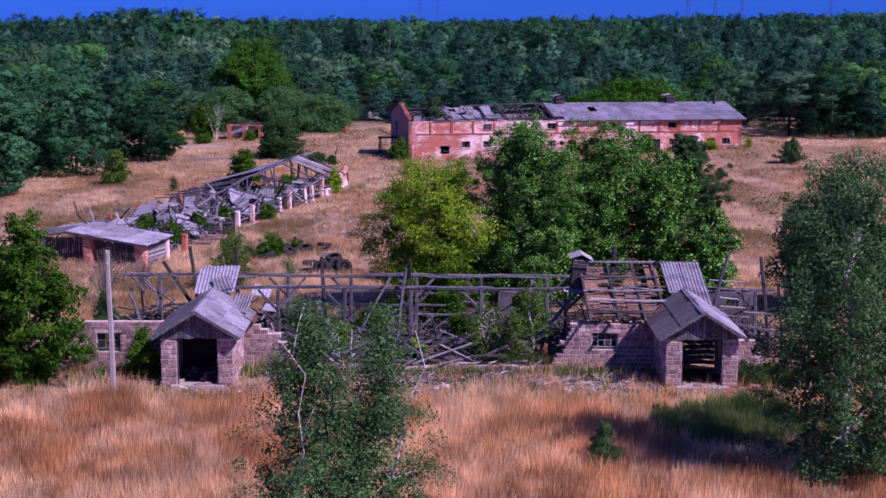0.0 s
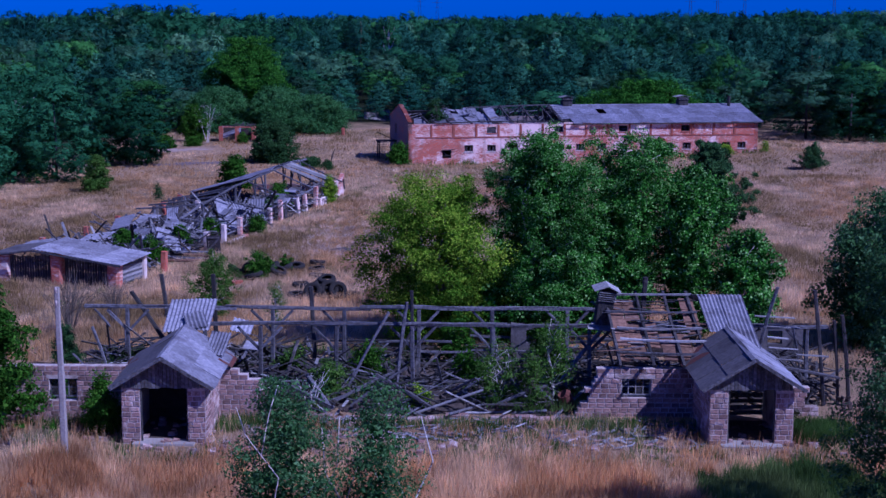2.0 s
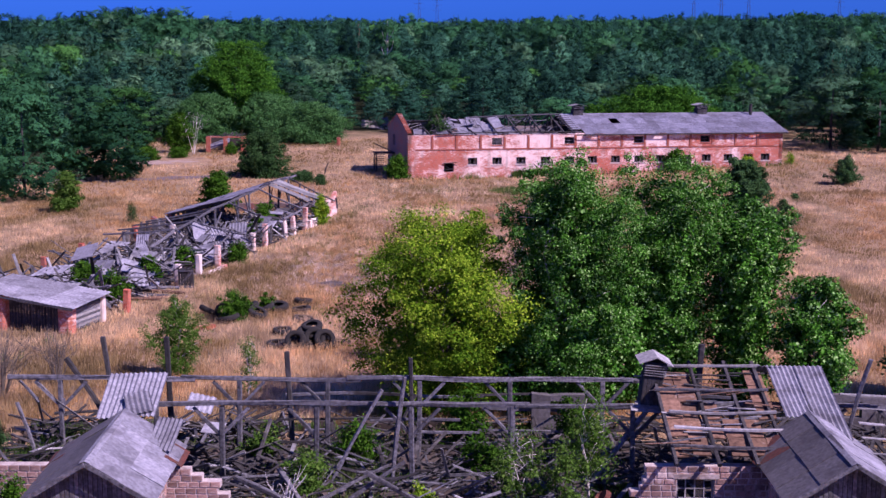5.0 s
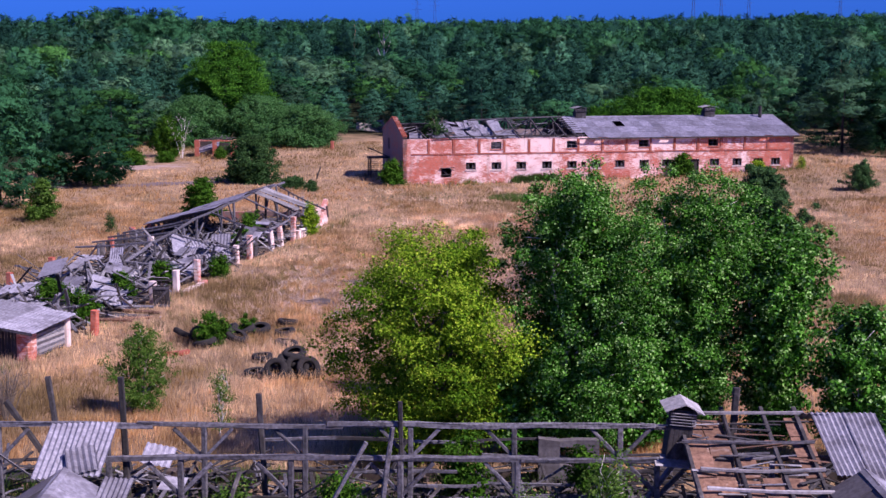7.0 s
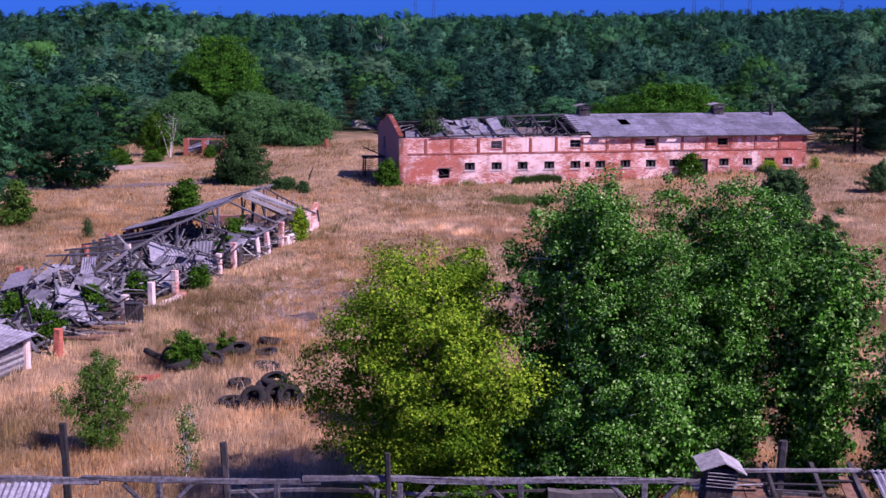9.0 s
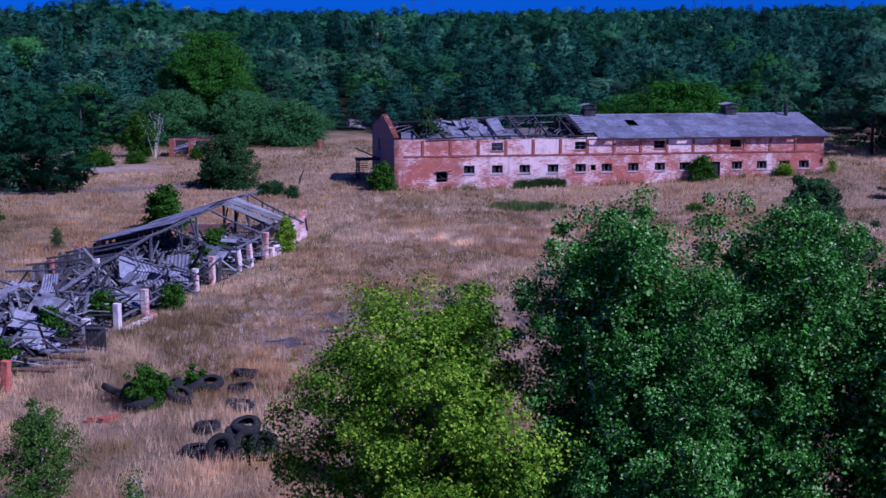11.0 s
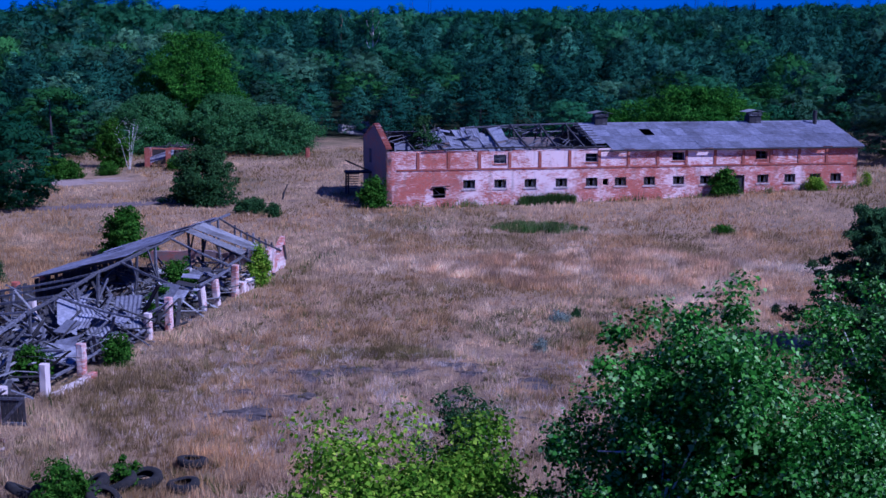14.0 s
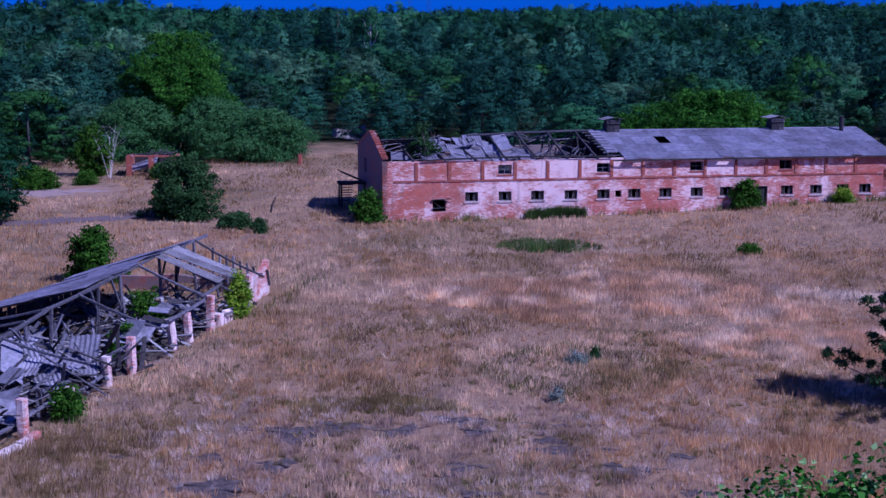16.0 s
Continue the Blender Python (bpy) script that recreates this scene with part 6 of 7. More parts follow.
def trunk_build(rng, clumps, h, r, stems=1, lean=0.0, limbs=26, fork=0.25, low=0.15):
    b = Build()
    heads = []
    for s in range(stems):
        a = 6.283 * s / stems + rng.uniform(0, 1)
        k = 0.0 if stems == 1 else 0.16
        pts = [(0.12 * (stems > 1) * math.cos(a), 0.12 * (stems > 1) * math.sin(a), -0.4)]
        for i in range(1, 8):
            z = h * i / 7
            pts.append((math.cos(a) * k * z + rng.normal(0, 0.06) * i * 0.5 + lean * z, math.sin(a) * k * z + rng.normal(0, 0.06) * i * 0.5, z))
        b.tube(pts, [r * (1.25 if i == 0 else 1 - 0.85 * i / 7) / (1 + 0.35 * (stems - 1)) for i in range(8)], 8)
        heads.append(pts)
    pick = rng.permutation(len(clumps))[:limbs]
    for q in pick:
        c = Vector((clumps[q][0] * 0.72, clumps[q][1] * 0.72, clumps[q][2]))
        pts = heads[int(rng.integers(0, stems))]
        z = max(low * h, min(c.z - 0.25 * h * rng.uniform(0.4, 1.0), h * 0.93))
        i = min(6, int(z / h * 7))
        t = z / h * 7 - i
        o = Vector(pts[i]).lerp(Vector(pts[i + 1]), t)
        mid = o.lerp(c, 0.5) + Vector((0, 0, 0.12 * (c - o).length))
        rr = max(0.015, r * 0.38 * (1 - 0.7 * z / h) / (1 + 0.2 * (stems - 1)))
        b.tube([o, o.lerp(mid, 0.5) + Vector((0, 0, 0.03)), mid, c], [rr, rr * 0.75, rr * 0.5, 0.012], 5)
    return b


def tree(name, x, y, h, radius, leaf, bark, n, per, size, profile, seed, label, category="tree", z0=0.2, stems=1, r=0.14, spread=0.42, slim=0.65, droop=0.0, lumps=0.35,
         flat=0.8, group="", off=(0, 0), limbs=30, inner=0.35, trunk_h=0.9, leaders=0, kite=False):
    rng = np.random.default_rng(seed)
    base = thing(name, pose(x, y, gz(x, y)), label, category, group)
    clumps = crown_clumps(rng, n, h * z0, h, radius, profile, lumps, off, inner, leaders)
    trunk_h -= 0.14 * (leaders > 0)
    part("trunk", trunk_build(rng, clumps, h * trunk_h, r, stems, 0.0, limbs), bark, base, "", True)
    c, nr = leaves_round(rng, clumps, per, spread, flat)
    c[:, 2] = np.maximum(c[:, 2], 0.05)
    ci, ni = leaves_round(rng, clumps * np.array([0.6, 0.6, 0.9]), max(4, per // 6), spread * 0.8, flat)
    ci[:, 2] = np.maximum(ci[:, 2], 0.1)
    deep = leaf_mesh("inner", leaf, ci, ni, size * 1.7, rng, slim * 1.2, droop, 0.9, kite)
    outer = leaf_mesh("crown", leaf, c, nr, size, rng, slim, droop, 0.75, kite)
    v = np.empty(len(outer.vertices) * 3, np.float32)
    outer.vertices.foreach_get("co", v)
    w = np.empty(len(deep.vertices) * 3, np.float32)
    deep.vertices.foreach_get("co", w)
    bpy.data.meshes.remove(deep)
    bpy.data.meshes.remove(outer)
    part("crown", quads_mesh("crown", leaf, np.concatenate([v, w]).reshape(-1, 3), 4 if kite else 3), leaf, base)
    return base


def ovoid(h):
    return max(0.0, math.sin(math.pi * min(1, 0.12 + 0.86 * h)) ** 0.7)


def broad(h):
    return max(0.0, (1 - abs(2 * h - 0.85) ** 2.6 * 0.72)) if h < 0.93 else 0.5


def column(h):
    return 0.75 + 0.25 * math.sin(math.pi * h) if h < 0.8 else max(0.1, 1 - (h - 0.8) * 3.6)


def mound(h):
    return math.sqrt(max(0.0, 1 - h * h * 0.96))


def cone(h):
    return max(0.05, 1 - h) ** 0.75 * (0.85 + 0.15 * math.sin(h * 30))


tree("maple_tree", -0.75, 77.6, 8.2, 3.25, "lf_yellow", "bark", 420, 190, 0.09, lambda h: math.sqrt(max(0.02, 1 - ((h - 0.5) / 0.56) ** 2)), 11, "spreading yellow-green maple tree behind the ruined barn", z0=0.04, stems=4, r=0.22, spread=0.52, lumps=0.55, slim=0.75, kite=True)
POPLARS = "poplars behind the barn"
tree("poplar_tree", 4.5, 77.6, 10.5, 2.75, "lf_poplar", "birch_bark", 900, 185, 0.080, column, 12, "tall glossy green poplar with pale trunk", z0=0.06, stems=2, r=0.2, spread=0.34, flat=1.1, lumps=0.22, leaders=9, group=POPLARS, off=(0.3, 0), slim=0.85, kite=True)
tree("poplar_tree", 9.2, 80.2, 10.4, 2.75, "lf_poplar", "birch_bark", 800, 120, 0.086, column, 13, "tall glossy green poplar with pale trunk", z0=0.06, stems=2, r=0.18, spread=0.34, flat=1.1, lumps=0.22, leaders=8, group=POPLARS, slim=0.85, kite=True)
tree("poplar_tree", 12.5, 80.6, 8.9, 2.25, "lf_poplar", "birch_bark", 520, 75, 0.12, column, 14, "green poplar crowding beside taller poplars", z0=0.05, stems=2, r=0.15, spread=0.34, flat=1.1, lumps=0.22, leaders=6, group=POPLARS, slim=0.85, kite=True)
tree("poplar_tree", 7.0, 79.2, 6.2, 2.0, "lf_poplar", "birch_bark", 230, 80, 0.14, ovoid, 15, "young green poplar below the tall ones", z0=0.03, stems=2, r=0.1, spread=0.42, group=POPLARS, slim=0.85, kite=True)
tree("poplar_tree", 14.6, 76.6, 6.0, 1.55, "lf_poplar", "birch_bark", 240, 80, 0.12, ovoid, 16, "small bushy green poplar by the barn's end", z0=0.03, stems=3, r=0.09, spread=0.36, lumps=0.45, group=POPLARS, slim=0.85, kite=True)
tree("poplar_tree", 2.8, 78.0, 4.4, 1.8, "lf_poplar", "bark", 180, 80, 0.14, ovoid, 17, "low green poplar thicket under the tall trees", z0=0.02, stems=3, r=0.08, spread=0.42, group=POPLARS, slim=0.85, kite=True)
tree("young_poplar", 0.4, 86.5, 6.9, 1.45, "lf_dark", "bark", 150, 90, 0.1, lambda h: math.sqrt(max(0.02, 1 - 0.92 * h * h)), 18, "dark green sapling behind the maple", z0=0.03, stems=2, r=0.08, spread=0.36)
tree("birch_tree", -3.2, 37.4, 8.2, 1.75, "lf_birch_grey", "birch_bark", 250, 125, 0.072, lambda h: 1.0 if h < 0.35 else max(0.1, 1.0 - 1.25 * (h - 0.35)), 21, "young birch with white stems in the dry grass", z0=0.05, stems=3, r=0.08, spread=0.38, droop=0.6, lumps=0.5, limbs=16)
tree("birch_tree", -1.35, 37.9, 8.0, 1.45, "lf_birch_grey", "birch_bark", 200, 125, 0.072, lambda h: 1.0 if h < 0.35 else max(0.12, 1.0 - 1.2 * (h - 0.35)), 23, "young birch with white stems in the dry grass", z0=0.05, stems=2, r=0.08, spread=0.38, droop=0.6, lumps=0.5, limbs=14)
tree("birch_tree", 14.6, 48.0, 11.0, 3.1, "lf_birch_grey", "birch_bark", 560, 110, 0.095, column, 22, "tall weeping birch with white trunk", z0=0.015, stems=1, r=0.2, spread=0.36, droop=0.9, lumps=0.35, flat=1.3)
tree("birch_tree", 21.8, 78.5, 7.4, 3.0, "lf_birch_grey", "bark", 240, 96, 0.16, ovoid, 24, "dark green weeping tree beyond the barn's end", z0=0.05, stems=2, r=0.14, spread=0.5, droop=0.8, flat=1.2)
tree("willow_bush", 21.4, 76.6, 4.2, 1.9, "lf_dark", "bark", 200, 90, 0.14, ovoid, 407, "dark willow bush beyond the barn's end", "bush", z0=0.03, stems=3, r=0.08, spread=0.42)
tree("willow_bush", -18.6, 61.6, 7.2, 2.6, "lf_bush", "bark", 330, 99, 0.13, lambda h: 1.0 if h < 0.45 else max(0.12, 1 - (h - 0.45) * 1.6), 25, "dense green willow bush against the block wall", "bush", z0=0.02, stems=4, r=0.1, spread=0.36)
tree("willow_bush", -22.2, 62.5, 5.0, 2.4, "lf_bush", "bark", 200, 96, 0.13, mound, 26, "dense green willow bush against the block wall", "bush", z0=0.02, stems=4, r=0.09, spread=0.36)
tree("young_birch", -12.9, 84.6, 3.7, 1.2, "lf_birch", "birch_bark", 150, 62, 0.08, ovoid, 27, "slender young light-green birch behind the barn", z0=0.08, r=0.05, spread=0.28)
tree("young_birch", -9.0, 80.5, 2.7, 0.5, "lf_birch", "birch_bark", 40, 40, 0.06, ovoid, 28, "thin young birch behind the barn", z0=0.15, r=0.035, spread=0.22)
tree("young_birch", 4.55, 66.1, 4.1, 0.75, "lf_birch", "birch_bark", 60, 45, 0.075, ovoid, 29, "thin birch growing through the fallen roof", z0=0.2, r=0.04, spread=0.3)
tree("elder_bush", 2.2, 65.6, 2.7, 1.0, "lf_birch", "birch_bark", 70, 50, 0.075, ovoid, 30, "green shrub growing in the barn rubble", "bush", z0=0.05, stems=3, r=0.05, spread=0.28)
tree("elder_bush", -1.2, 65.3, 0.9, 0.5, "lf_yellow", "bark", 24, 64, 0.08, mound, 31, "small yellow-green shrub in the barn rubble", "bush", z0=0.05, stems=2, r=0.02, spread=0.18)
tree("elder_bush", 0.4, 72.6, 2.3, 1.0, "lf_bush", "bark", 80, 48, 0.1, mound, 400, "green shrub growing in the barn rubble", "bush", z0=0.04, stems=3, r=0.03, spread=0.25)
tree("elder_bush", -3.6, 70.4, 1.5, 0.8, "lf_bush", "bark", 50, 48, 0.1, mound, 401, "green shrub growing in the barn rubble", "bush", z0=0.04, stems=3, r=0.03, spread=0.25)
tree("elder_bush", 3.6, 65.0, 2.4, 0.8, "lf_birch", "bark", 50, 45, 0.08, mound, 402, "green shrub growing in the barn rubble", "bush", z0=0.04, stems=3, r=0.03, spread=0.25)
tree("elder_bush", -7.0, 70.8, 1.2, 0.7, "lf_birch", "bark", 36, 48, 0.1, mound, 403, "green shrub growing in the barn rubble", "bush", z0=0.04, stems=3, r=0.03, spread=0.25)
tree("elder_bush", 1.0, 69.0, 1.5, 0.9, "lf_bush", "bark", 56, 48, 0.1, mound, 404, "green shrub growing in the barn rubble", "bush", z0=0.04, stems=3, r=0.03, spread=0.25)
tree("elder_bush", -16.4, 66.0, 1.0, 0.7, "lf_bush", "bark", 36, 48, 0.1, mound, 405, "green shrub growing in the barn rubble", "bush", z0=0.04, stems=3, r=0.03, spread=0.25)
tree("elder_bush", 4.6, 71.4, 2.4, 0.9, "lf_bush", "bark", 70, 48, 0.1, mound, 406, "green shrub growing in the barn rubble", "bush", z0=0.04, stems=3, r=0.03, spread=0.25)
tree("elder_bush", -13.35, 61.3, 2.1, 0.75, "lf_bush", "bark", 70, 60, 0.1, ovoid, 32, "green creeper bush at the porch's side", "bush", z0=0.03, stems=3, r=0.04, spread=0.25)
tree("elder_bush", -5.0, 66.6, 1.6, 0.8, "lf_birch", "bark", 40, 52, 0.1, mound, 33, "green shrub growing in the barn rubble", "bush", z0=0.05, stems=3, r=0.03, spread=0.25)

tree("young_pine", 6.15, 48.4, 1.5, 0.75, "lf_pine", "bark", 46, 112, 0.16, cone, 35, "knee-high young pine in dry grass", z0=0.08, r=0.05, spread=0.2, slim=0.14)
tree("young_pine", -17.6, 71.8, 2.1, 0.9, "lf_pine", "bark", 60, 112, 0.16, cone, 36, "young pine behind the block wall", z0=0.05, r=0.05, spread=0.24, slim=0.14)
tree("elder_bush", -12.4, 98.2, 1.45, 0.95, "lf_bush", "bark", 70, 52, 0.11, mound, 37, "green shrub growing among old tyres", "bush", z0=0.03, stems=3, r=0.03, spread=0.25)
tree("elder_bush", -10.9, 100.6, 0.9, 0.5, "lf_bush", "bark", 24, 52, 0.11, mound, 38, "green shrub growing among old tyres", "bush", z0=0.03, stems=2, r=0.03, spread=0.2)
for i, (s, w, h, r) in enumerate(((-12.5, -0.8, 1.4, 0.8), (-6, -1.5, 1.1, 0.7), (-0.6, -1.4, 1.1, 0.7), (13.0, -1.2, 1.2, 0.8), (18.5, -2.6, 2.2, 1.1), (3.2, 0.9, 0.9, 0.5), (23.9, 0.3, 1.9, 0.6), (-10, -4, 1.6, 1.0))):
    p3 = SH @ Vector((w, s, 0))
    tree("elder_bush", p3.x, p3.y, h + 0.3, r, "lf_bush" if i != 6 else "lf_yellow", "bark", 80, 52, 0.13, mound if i != 6 else ovoid, 40 + i, "green shrub grown through the fallen shed", "bush", z0=0.03, stems=3, r=0.03, spread=0.28)


def pine(x, y, h, r, seed, label, n=130, per=70, z0=0.08, size=0.3):
    """Tiers of drooping boughs with tufts of needles."""
    rng = np.random.default_rng(seed)
    base = thing("pine_tree", pose(x, y, gz(x, y)), label, "pine")
    b = Build()
    b.tube([(0, 0, -0.4), (0.05, 0, h * 0.3), (0, 0.05, h * 0.65), (0, 0, h)], [0.2, 0.15, 0.09, 0.02], 8)
    cl = []
    tiers = int(h * 1.9)
    for i in range(tiers):
        hh = z0 + (1 - z0) * i / tiers
        reach = r * (1 - hh) ** 0.62 * rng.uniform(0.7, 1.1)
        for k in range(7):
            a = 6.283 * k / 6 + rng.uniform(0, 1)
            e = reach * rng.uniform(0.45, 1.15)
            z = h * min(0.97, hh + rng.uniform(-0.5, 0.5) / tiers)
            lift = rng.uniform(0.1, 0.4)
            tip = Vector((e * math.cos(a), e * math.sin(a), z + lift * e))
            b.tube([(0, 0, z), tip * 0.5 + Vector((0, 0, z * 0.5 - 0.04 * e)), tip], [0.05, 0.03, 0.01], 4)
            for q in np.linspace(0.3, 1.0, 6):
                cl.append((e * q * math.cos(a) + rng.normal(0, 0.12), e * q * math.sin(a) + rng.normal(0, 0.12), z + lift * e * q * q + rng.normal(0.05, 0.1)))
    cl = np.array(cl)
    part("trunk", b, "bark", base, "", True)
    c, nr = leaves_round(rng, cl, max(8, int(n * per / len(cl))), 0.3, 0.8)
    part("crown", leaf_mesh("crown", "lf_pine", c, nr, size, rng, 0.22, -0.6), "lf_pine", base)
    return base


pine(20.7, 121.0, 7.0, 5.0, 61, "broad dark green pine standing alone in the meadow", 700, 100, 0.04, 0.26)
pine(40.0, 165.5, 2.8, 2.2, 62, "small bushy pine in the meadow", 100, 90, 0.03, 0.26)

for i, (x, y, h, r, leaf, lab) in enumerate(((-21.9, 178.6, 5.0, 3.1, "lf_dark", "round dark green bush in the dry meadow"), (-22.0, 149.0, 3.3, 1.5, "lf_bush", "round green bush behind the collapsed shed"), (-35.0, 145.8, 3.4, 1.15, "lf_birch", "lone light-green bush in the meadow"),
                                            (-6.6, 176.0, 2.5, 1.25, "lf_bush", "round green bush at the brick gable"), (25.2, 182.4, 2.4, 1.15, "lf_bush", "green bush before the barn door"), (33.9, 184.0, 1.1, 0.8, "lf_yellow", "yellow-green bush at the barn wall"), (39.3, 186.3, 1.4, 0.5, "lf_yellow", "yellow-green bush at the barn's corner"),
                                            (-16.7, 172.6, 1.0, 1.2, "lf_dark", "low dark shrub in the dry meadow"), (-14.6, 170.2, 0.9, 0.6, "lf_dark", "low dark shrub in the dry meadow"), (-37.2, 209.4, 5.2, 1.9, "lf_bush", "bright green young tree by the small ruin"), (-29.9, 206.5, 1.3, 0.8, "lf_bush", "low green bush by the small ruin"),
                                            (-40.5, 199.0, 1.8, 2.4, "lf_bush", "low green bushes on the sandy edge"), (-36.0, 202, 1.2, 1.0, "lf_bush", "low green bush on the sandy edge"), (-45.5, 187.0, 1.4, 2.0, "lf_bush", "low green bushes on the sandy edge"), (7.0, 129.2, 0.3, 0.3, "lf_dark", "dark thistle clump in the meadow"),
                                            (6.1, 128.6, 0.22, 0.5, "lf_sage", "grey-green sage clump in the meadow"), (4.6, 121.5, 0.3, 0.3, "lf_sage", "grey-green sage clump in the meadow"), (20.8, 160.0, 0.3, 0.8, "lf_bush", "low green shrub in the dry meadow"), (-27.6, 139.0, 1.6, 0.5, "lf_dark", "thin dark shrub behind the shed"))):
    tree("round_bush", x, y, h, r, leaf, "bark", int(60 + 55 * r * r), 30, 0.19 if r > 1 else 0.12 if r > 0.55 else 0.06, ovoid if "young tree" in lab else mound, 70 + i, lab, "bush", z0=0.02, stems=3, r=0.05, spread=min(0.36, 0.4 * r), lumps=0.42, limbs=14)


def bare_shrub(x, y, h, seed, mat, label, name="bare_shrub", n=26):
    rng = np.random.default_rng(seed)
    base = thing(name, pose(x, y, gz(x, y)), label, "shrub")
    b = Build()
    for i in range(n):
        a, e = rng.uniform(0, 6.28), rng.uniform(0.1, 0.5)
        tip = Vector((math.cos(a) * e * h, math.sin(a) * e * h, h * rng.uniform(0.6, 1.0)))
        b.tube([(0.1 * math.cos(a), 0.1 * math.sin(a), -0.1), tip * 0.5 + Vector((0, 0, 0.1 * h)), tip], [0.03, 0.018, 0.006], 4)
        for k in range(5):
            o = tip * rng.uniform(0.4, 0.9)
            q = o + Vector((rng.normal(0, 0.18) * h, rng.normal(0, 0.18) * h, rng.uniform(0.05, 0.3) * h))
            b.tube([o, o.lerp(q, 0.5), q], [0.012, 0.008, 0.004], 3)
    part("twigwork", b, mat, base)


bare_shrub(-19.6, 79.5, 3.3, 91, "bark", "leafless grey-brown shrub behind the wall")
bare_shrub(-18.0, 82.5, 2.6, 92, "bark", "leafless grey-brown shrub behind the wall")
bare_shrub(-5.6, 64.9, 1.7, 93, "dead_wood", "dead pale sapling in the barn rubble", n=5)
for x, y, h, k in ((-49.6, 160, 9.0, 95), (-51.5, 158, 8.2, 96), (-48.6, 157, 6.5, 97)):
    bare_shrub(x, y, h, k, "dead_wood", "half-dead white birch at the edge of the woods", "dead_birch", 4)
bare_shrub(-35.2, 208.3, 6.0, 94, "dead_wood", "dead white birch by the small ruin", "dead_birch", 5)


# ---- woods ----
def wood_tree(seed, kind, n, size):
    """One woodland tree of height 1 as leaf tufts: 3 corners each, and the way each tuft faces."""
    rng = np.random.default_rng(seed)
    top, kind = kind.endswith("_top"), kind.removesuffix("_top")
    ph = rng.uniform(0, 6.28, 4)
    if kind == "pine":
        # whorls of boughs, shorter towards a rounded tip
        lobes = 150
        q = rng.uniform(0.3 if top else 0, 1, lobes) ** 0.85
        lh = 0.05 + 0.93 * q
        la = rng.uniform(0, 6.283, lobes)
        lr = 0.235 * np.clip(1.0 - q, 0.0, 1) ** 0.62 * (1 + 0.16 * np.sin(2 * la + ph[0] + 5 * lh) + 0.1 * np.sin(3 * la + ph[1] - 7 * lh))
        lr = lr * rng.uniform(0.55, 1.12, lobes)
        size_l = 0.022 + 0.034 * (1 - q) * rng.uniform(0.6, 1.3, lobes)
        flat = np.array([1.5, 1.5, 0.55])
        slim, lift = 0.34, 0.9
    elif kind == "tall":
        # bare stem with a rounded dark head
        lobes = 90
        u0 = rng.normal(0, 1, (lobes, 3))
        u0 /= np.linalg.norm(u0, axis=1, keepdims=True)
        rr = rng.uniform(0.5, 1.0, lobes)
        lh = 0.72 + 0.24 * u0[:, 2] * rr
        la = np.arctan2(u0[:, 1], u0[:, 0])
        lr = 0.16 * np.hypot(u0[:, 0], u0[:, 1]) * rr * (1 + 0.25 * np.sin(2 * la + ph[0]))
        size_l = rng.uniform(0.025, 0.05, lobes)
        flat = np.array([1.2, 1.2, 0.7])
        slim, lift = 0.45, 0.6
    else:
        lobes = 95
        q = rng.uniform(0.4 if top else 0, 1, lobes)
        lh = 0.06 + 0.9 * q
        la = rng.uniform(0, 6.283, lobes)
        lr = 0.29 * np.sqrt(np.clip(1 - ((lh - 0.46) / 0.53) ** 2, 0.02, 1)) * (1 + 0.2 * np.sin(2 * la + ph[0] + 4 * lh) + 0.16 * np.sin(3 * la + ph[1] - 5 * lh))
        lr = lr * rng.uniform(0.45, 1.05, lobes) ** 0.6
        size_l = rng.uniform(0.03, 0.075, lobes)
        flat = np.array([1, 1, 0.8])
        slim, lift = 0.55, 0.3
    lc = np.stack([lr * np.cos(la), lr * np.sin(la), lh], 1)
    wts = size_l ** 1.6
    k = rng.choice(lobes, n, p=wts / wts.sum())
    u = rng.normal(0, 1, (n, 3))
    u /= np.linalg.norm(u, axis=1, keepdims=True)
    c = lc[k] + u * (size_l[k] * rng.uniform(0.0, 1.0, n) ** 0.35 * 1.1)[:, None] * flat
    stray = rng.uniform(0, 1, n) < 0.1
    c[stray] += rng.normal(0, 0.02, (int(stray.sum()), 3))
    c[:, 2] = np.maximum(c[:, 2], 0.01)
    out = np.stack([c[:, 0], c[:, 1], np.zeros(n)], 1)
    out /= np.linalg.norm(out, axis=1, keepdims=True) + 1e-6
    nr = u * 0.9 + out * 0.4 + np.array([0, 0, 0.3]) + rng.normal(0, 0.28, (n, 3))
    nr /= np.linalg.norm(nr, axis=1, keepdims=True)
    t = rng.normal(0, 0.7, (n, 3)) + out * 0.8
    t[:, 2] += lift
    t -= nr * (t * nr).sum(1, keepdims=True)
    t /= np.linalg.norm(t, axis=1, keepdims=True)
    s = np.cross(nr, t)
    e = (size * rng.uniform(0.45, 1.6, n))[:, None]
    v = np.stack([c - s * e * slim - t * e * 0.5, c + s * e * slim - t * e * 0.5, c + t * e], 1).reshape(-1, 3)
    face = np.cross(v[1::3] - v[0::3], v[2::3] - v[0::3])
    flip = (face * nr).sum(1) < 0
    w = v.reshape(-1, 3, 3)
    w[flip] = w[flip][:, ::-1]
    axis = np.stack([c[:, 0], c[:, 1], (c[:, 2] - 0.45) * 0.45], 1)
    axis /= np.linalg.norm(axis, axis=1, keepdims=True) + 1e-6
    soft = u * 0.5 + axis * 1.0 + nr * 0.12 + np.array([0, 0, 0.1])
    soft /= np.linalg.norm(soft, axis=1, keepdims=True)
    return w.reshape(-1, 3), np.repeat(soft, 3, 0)


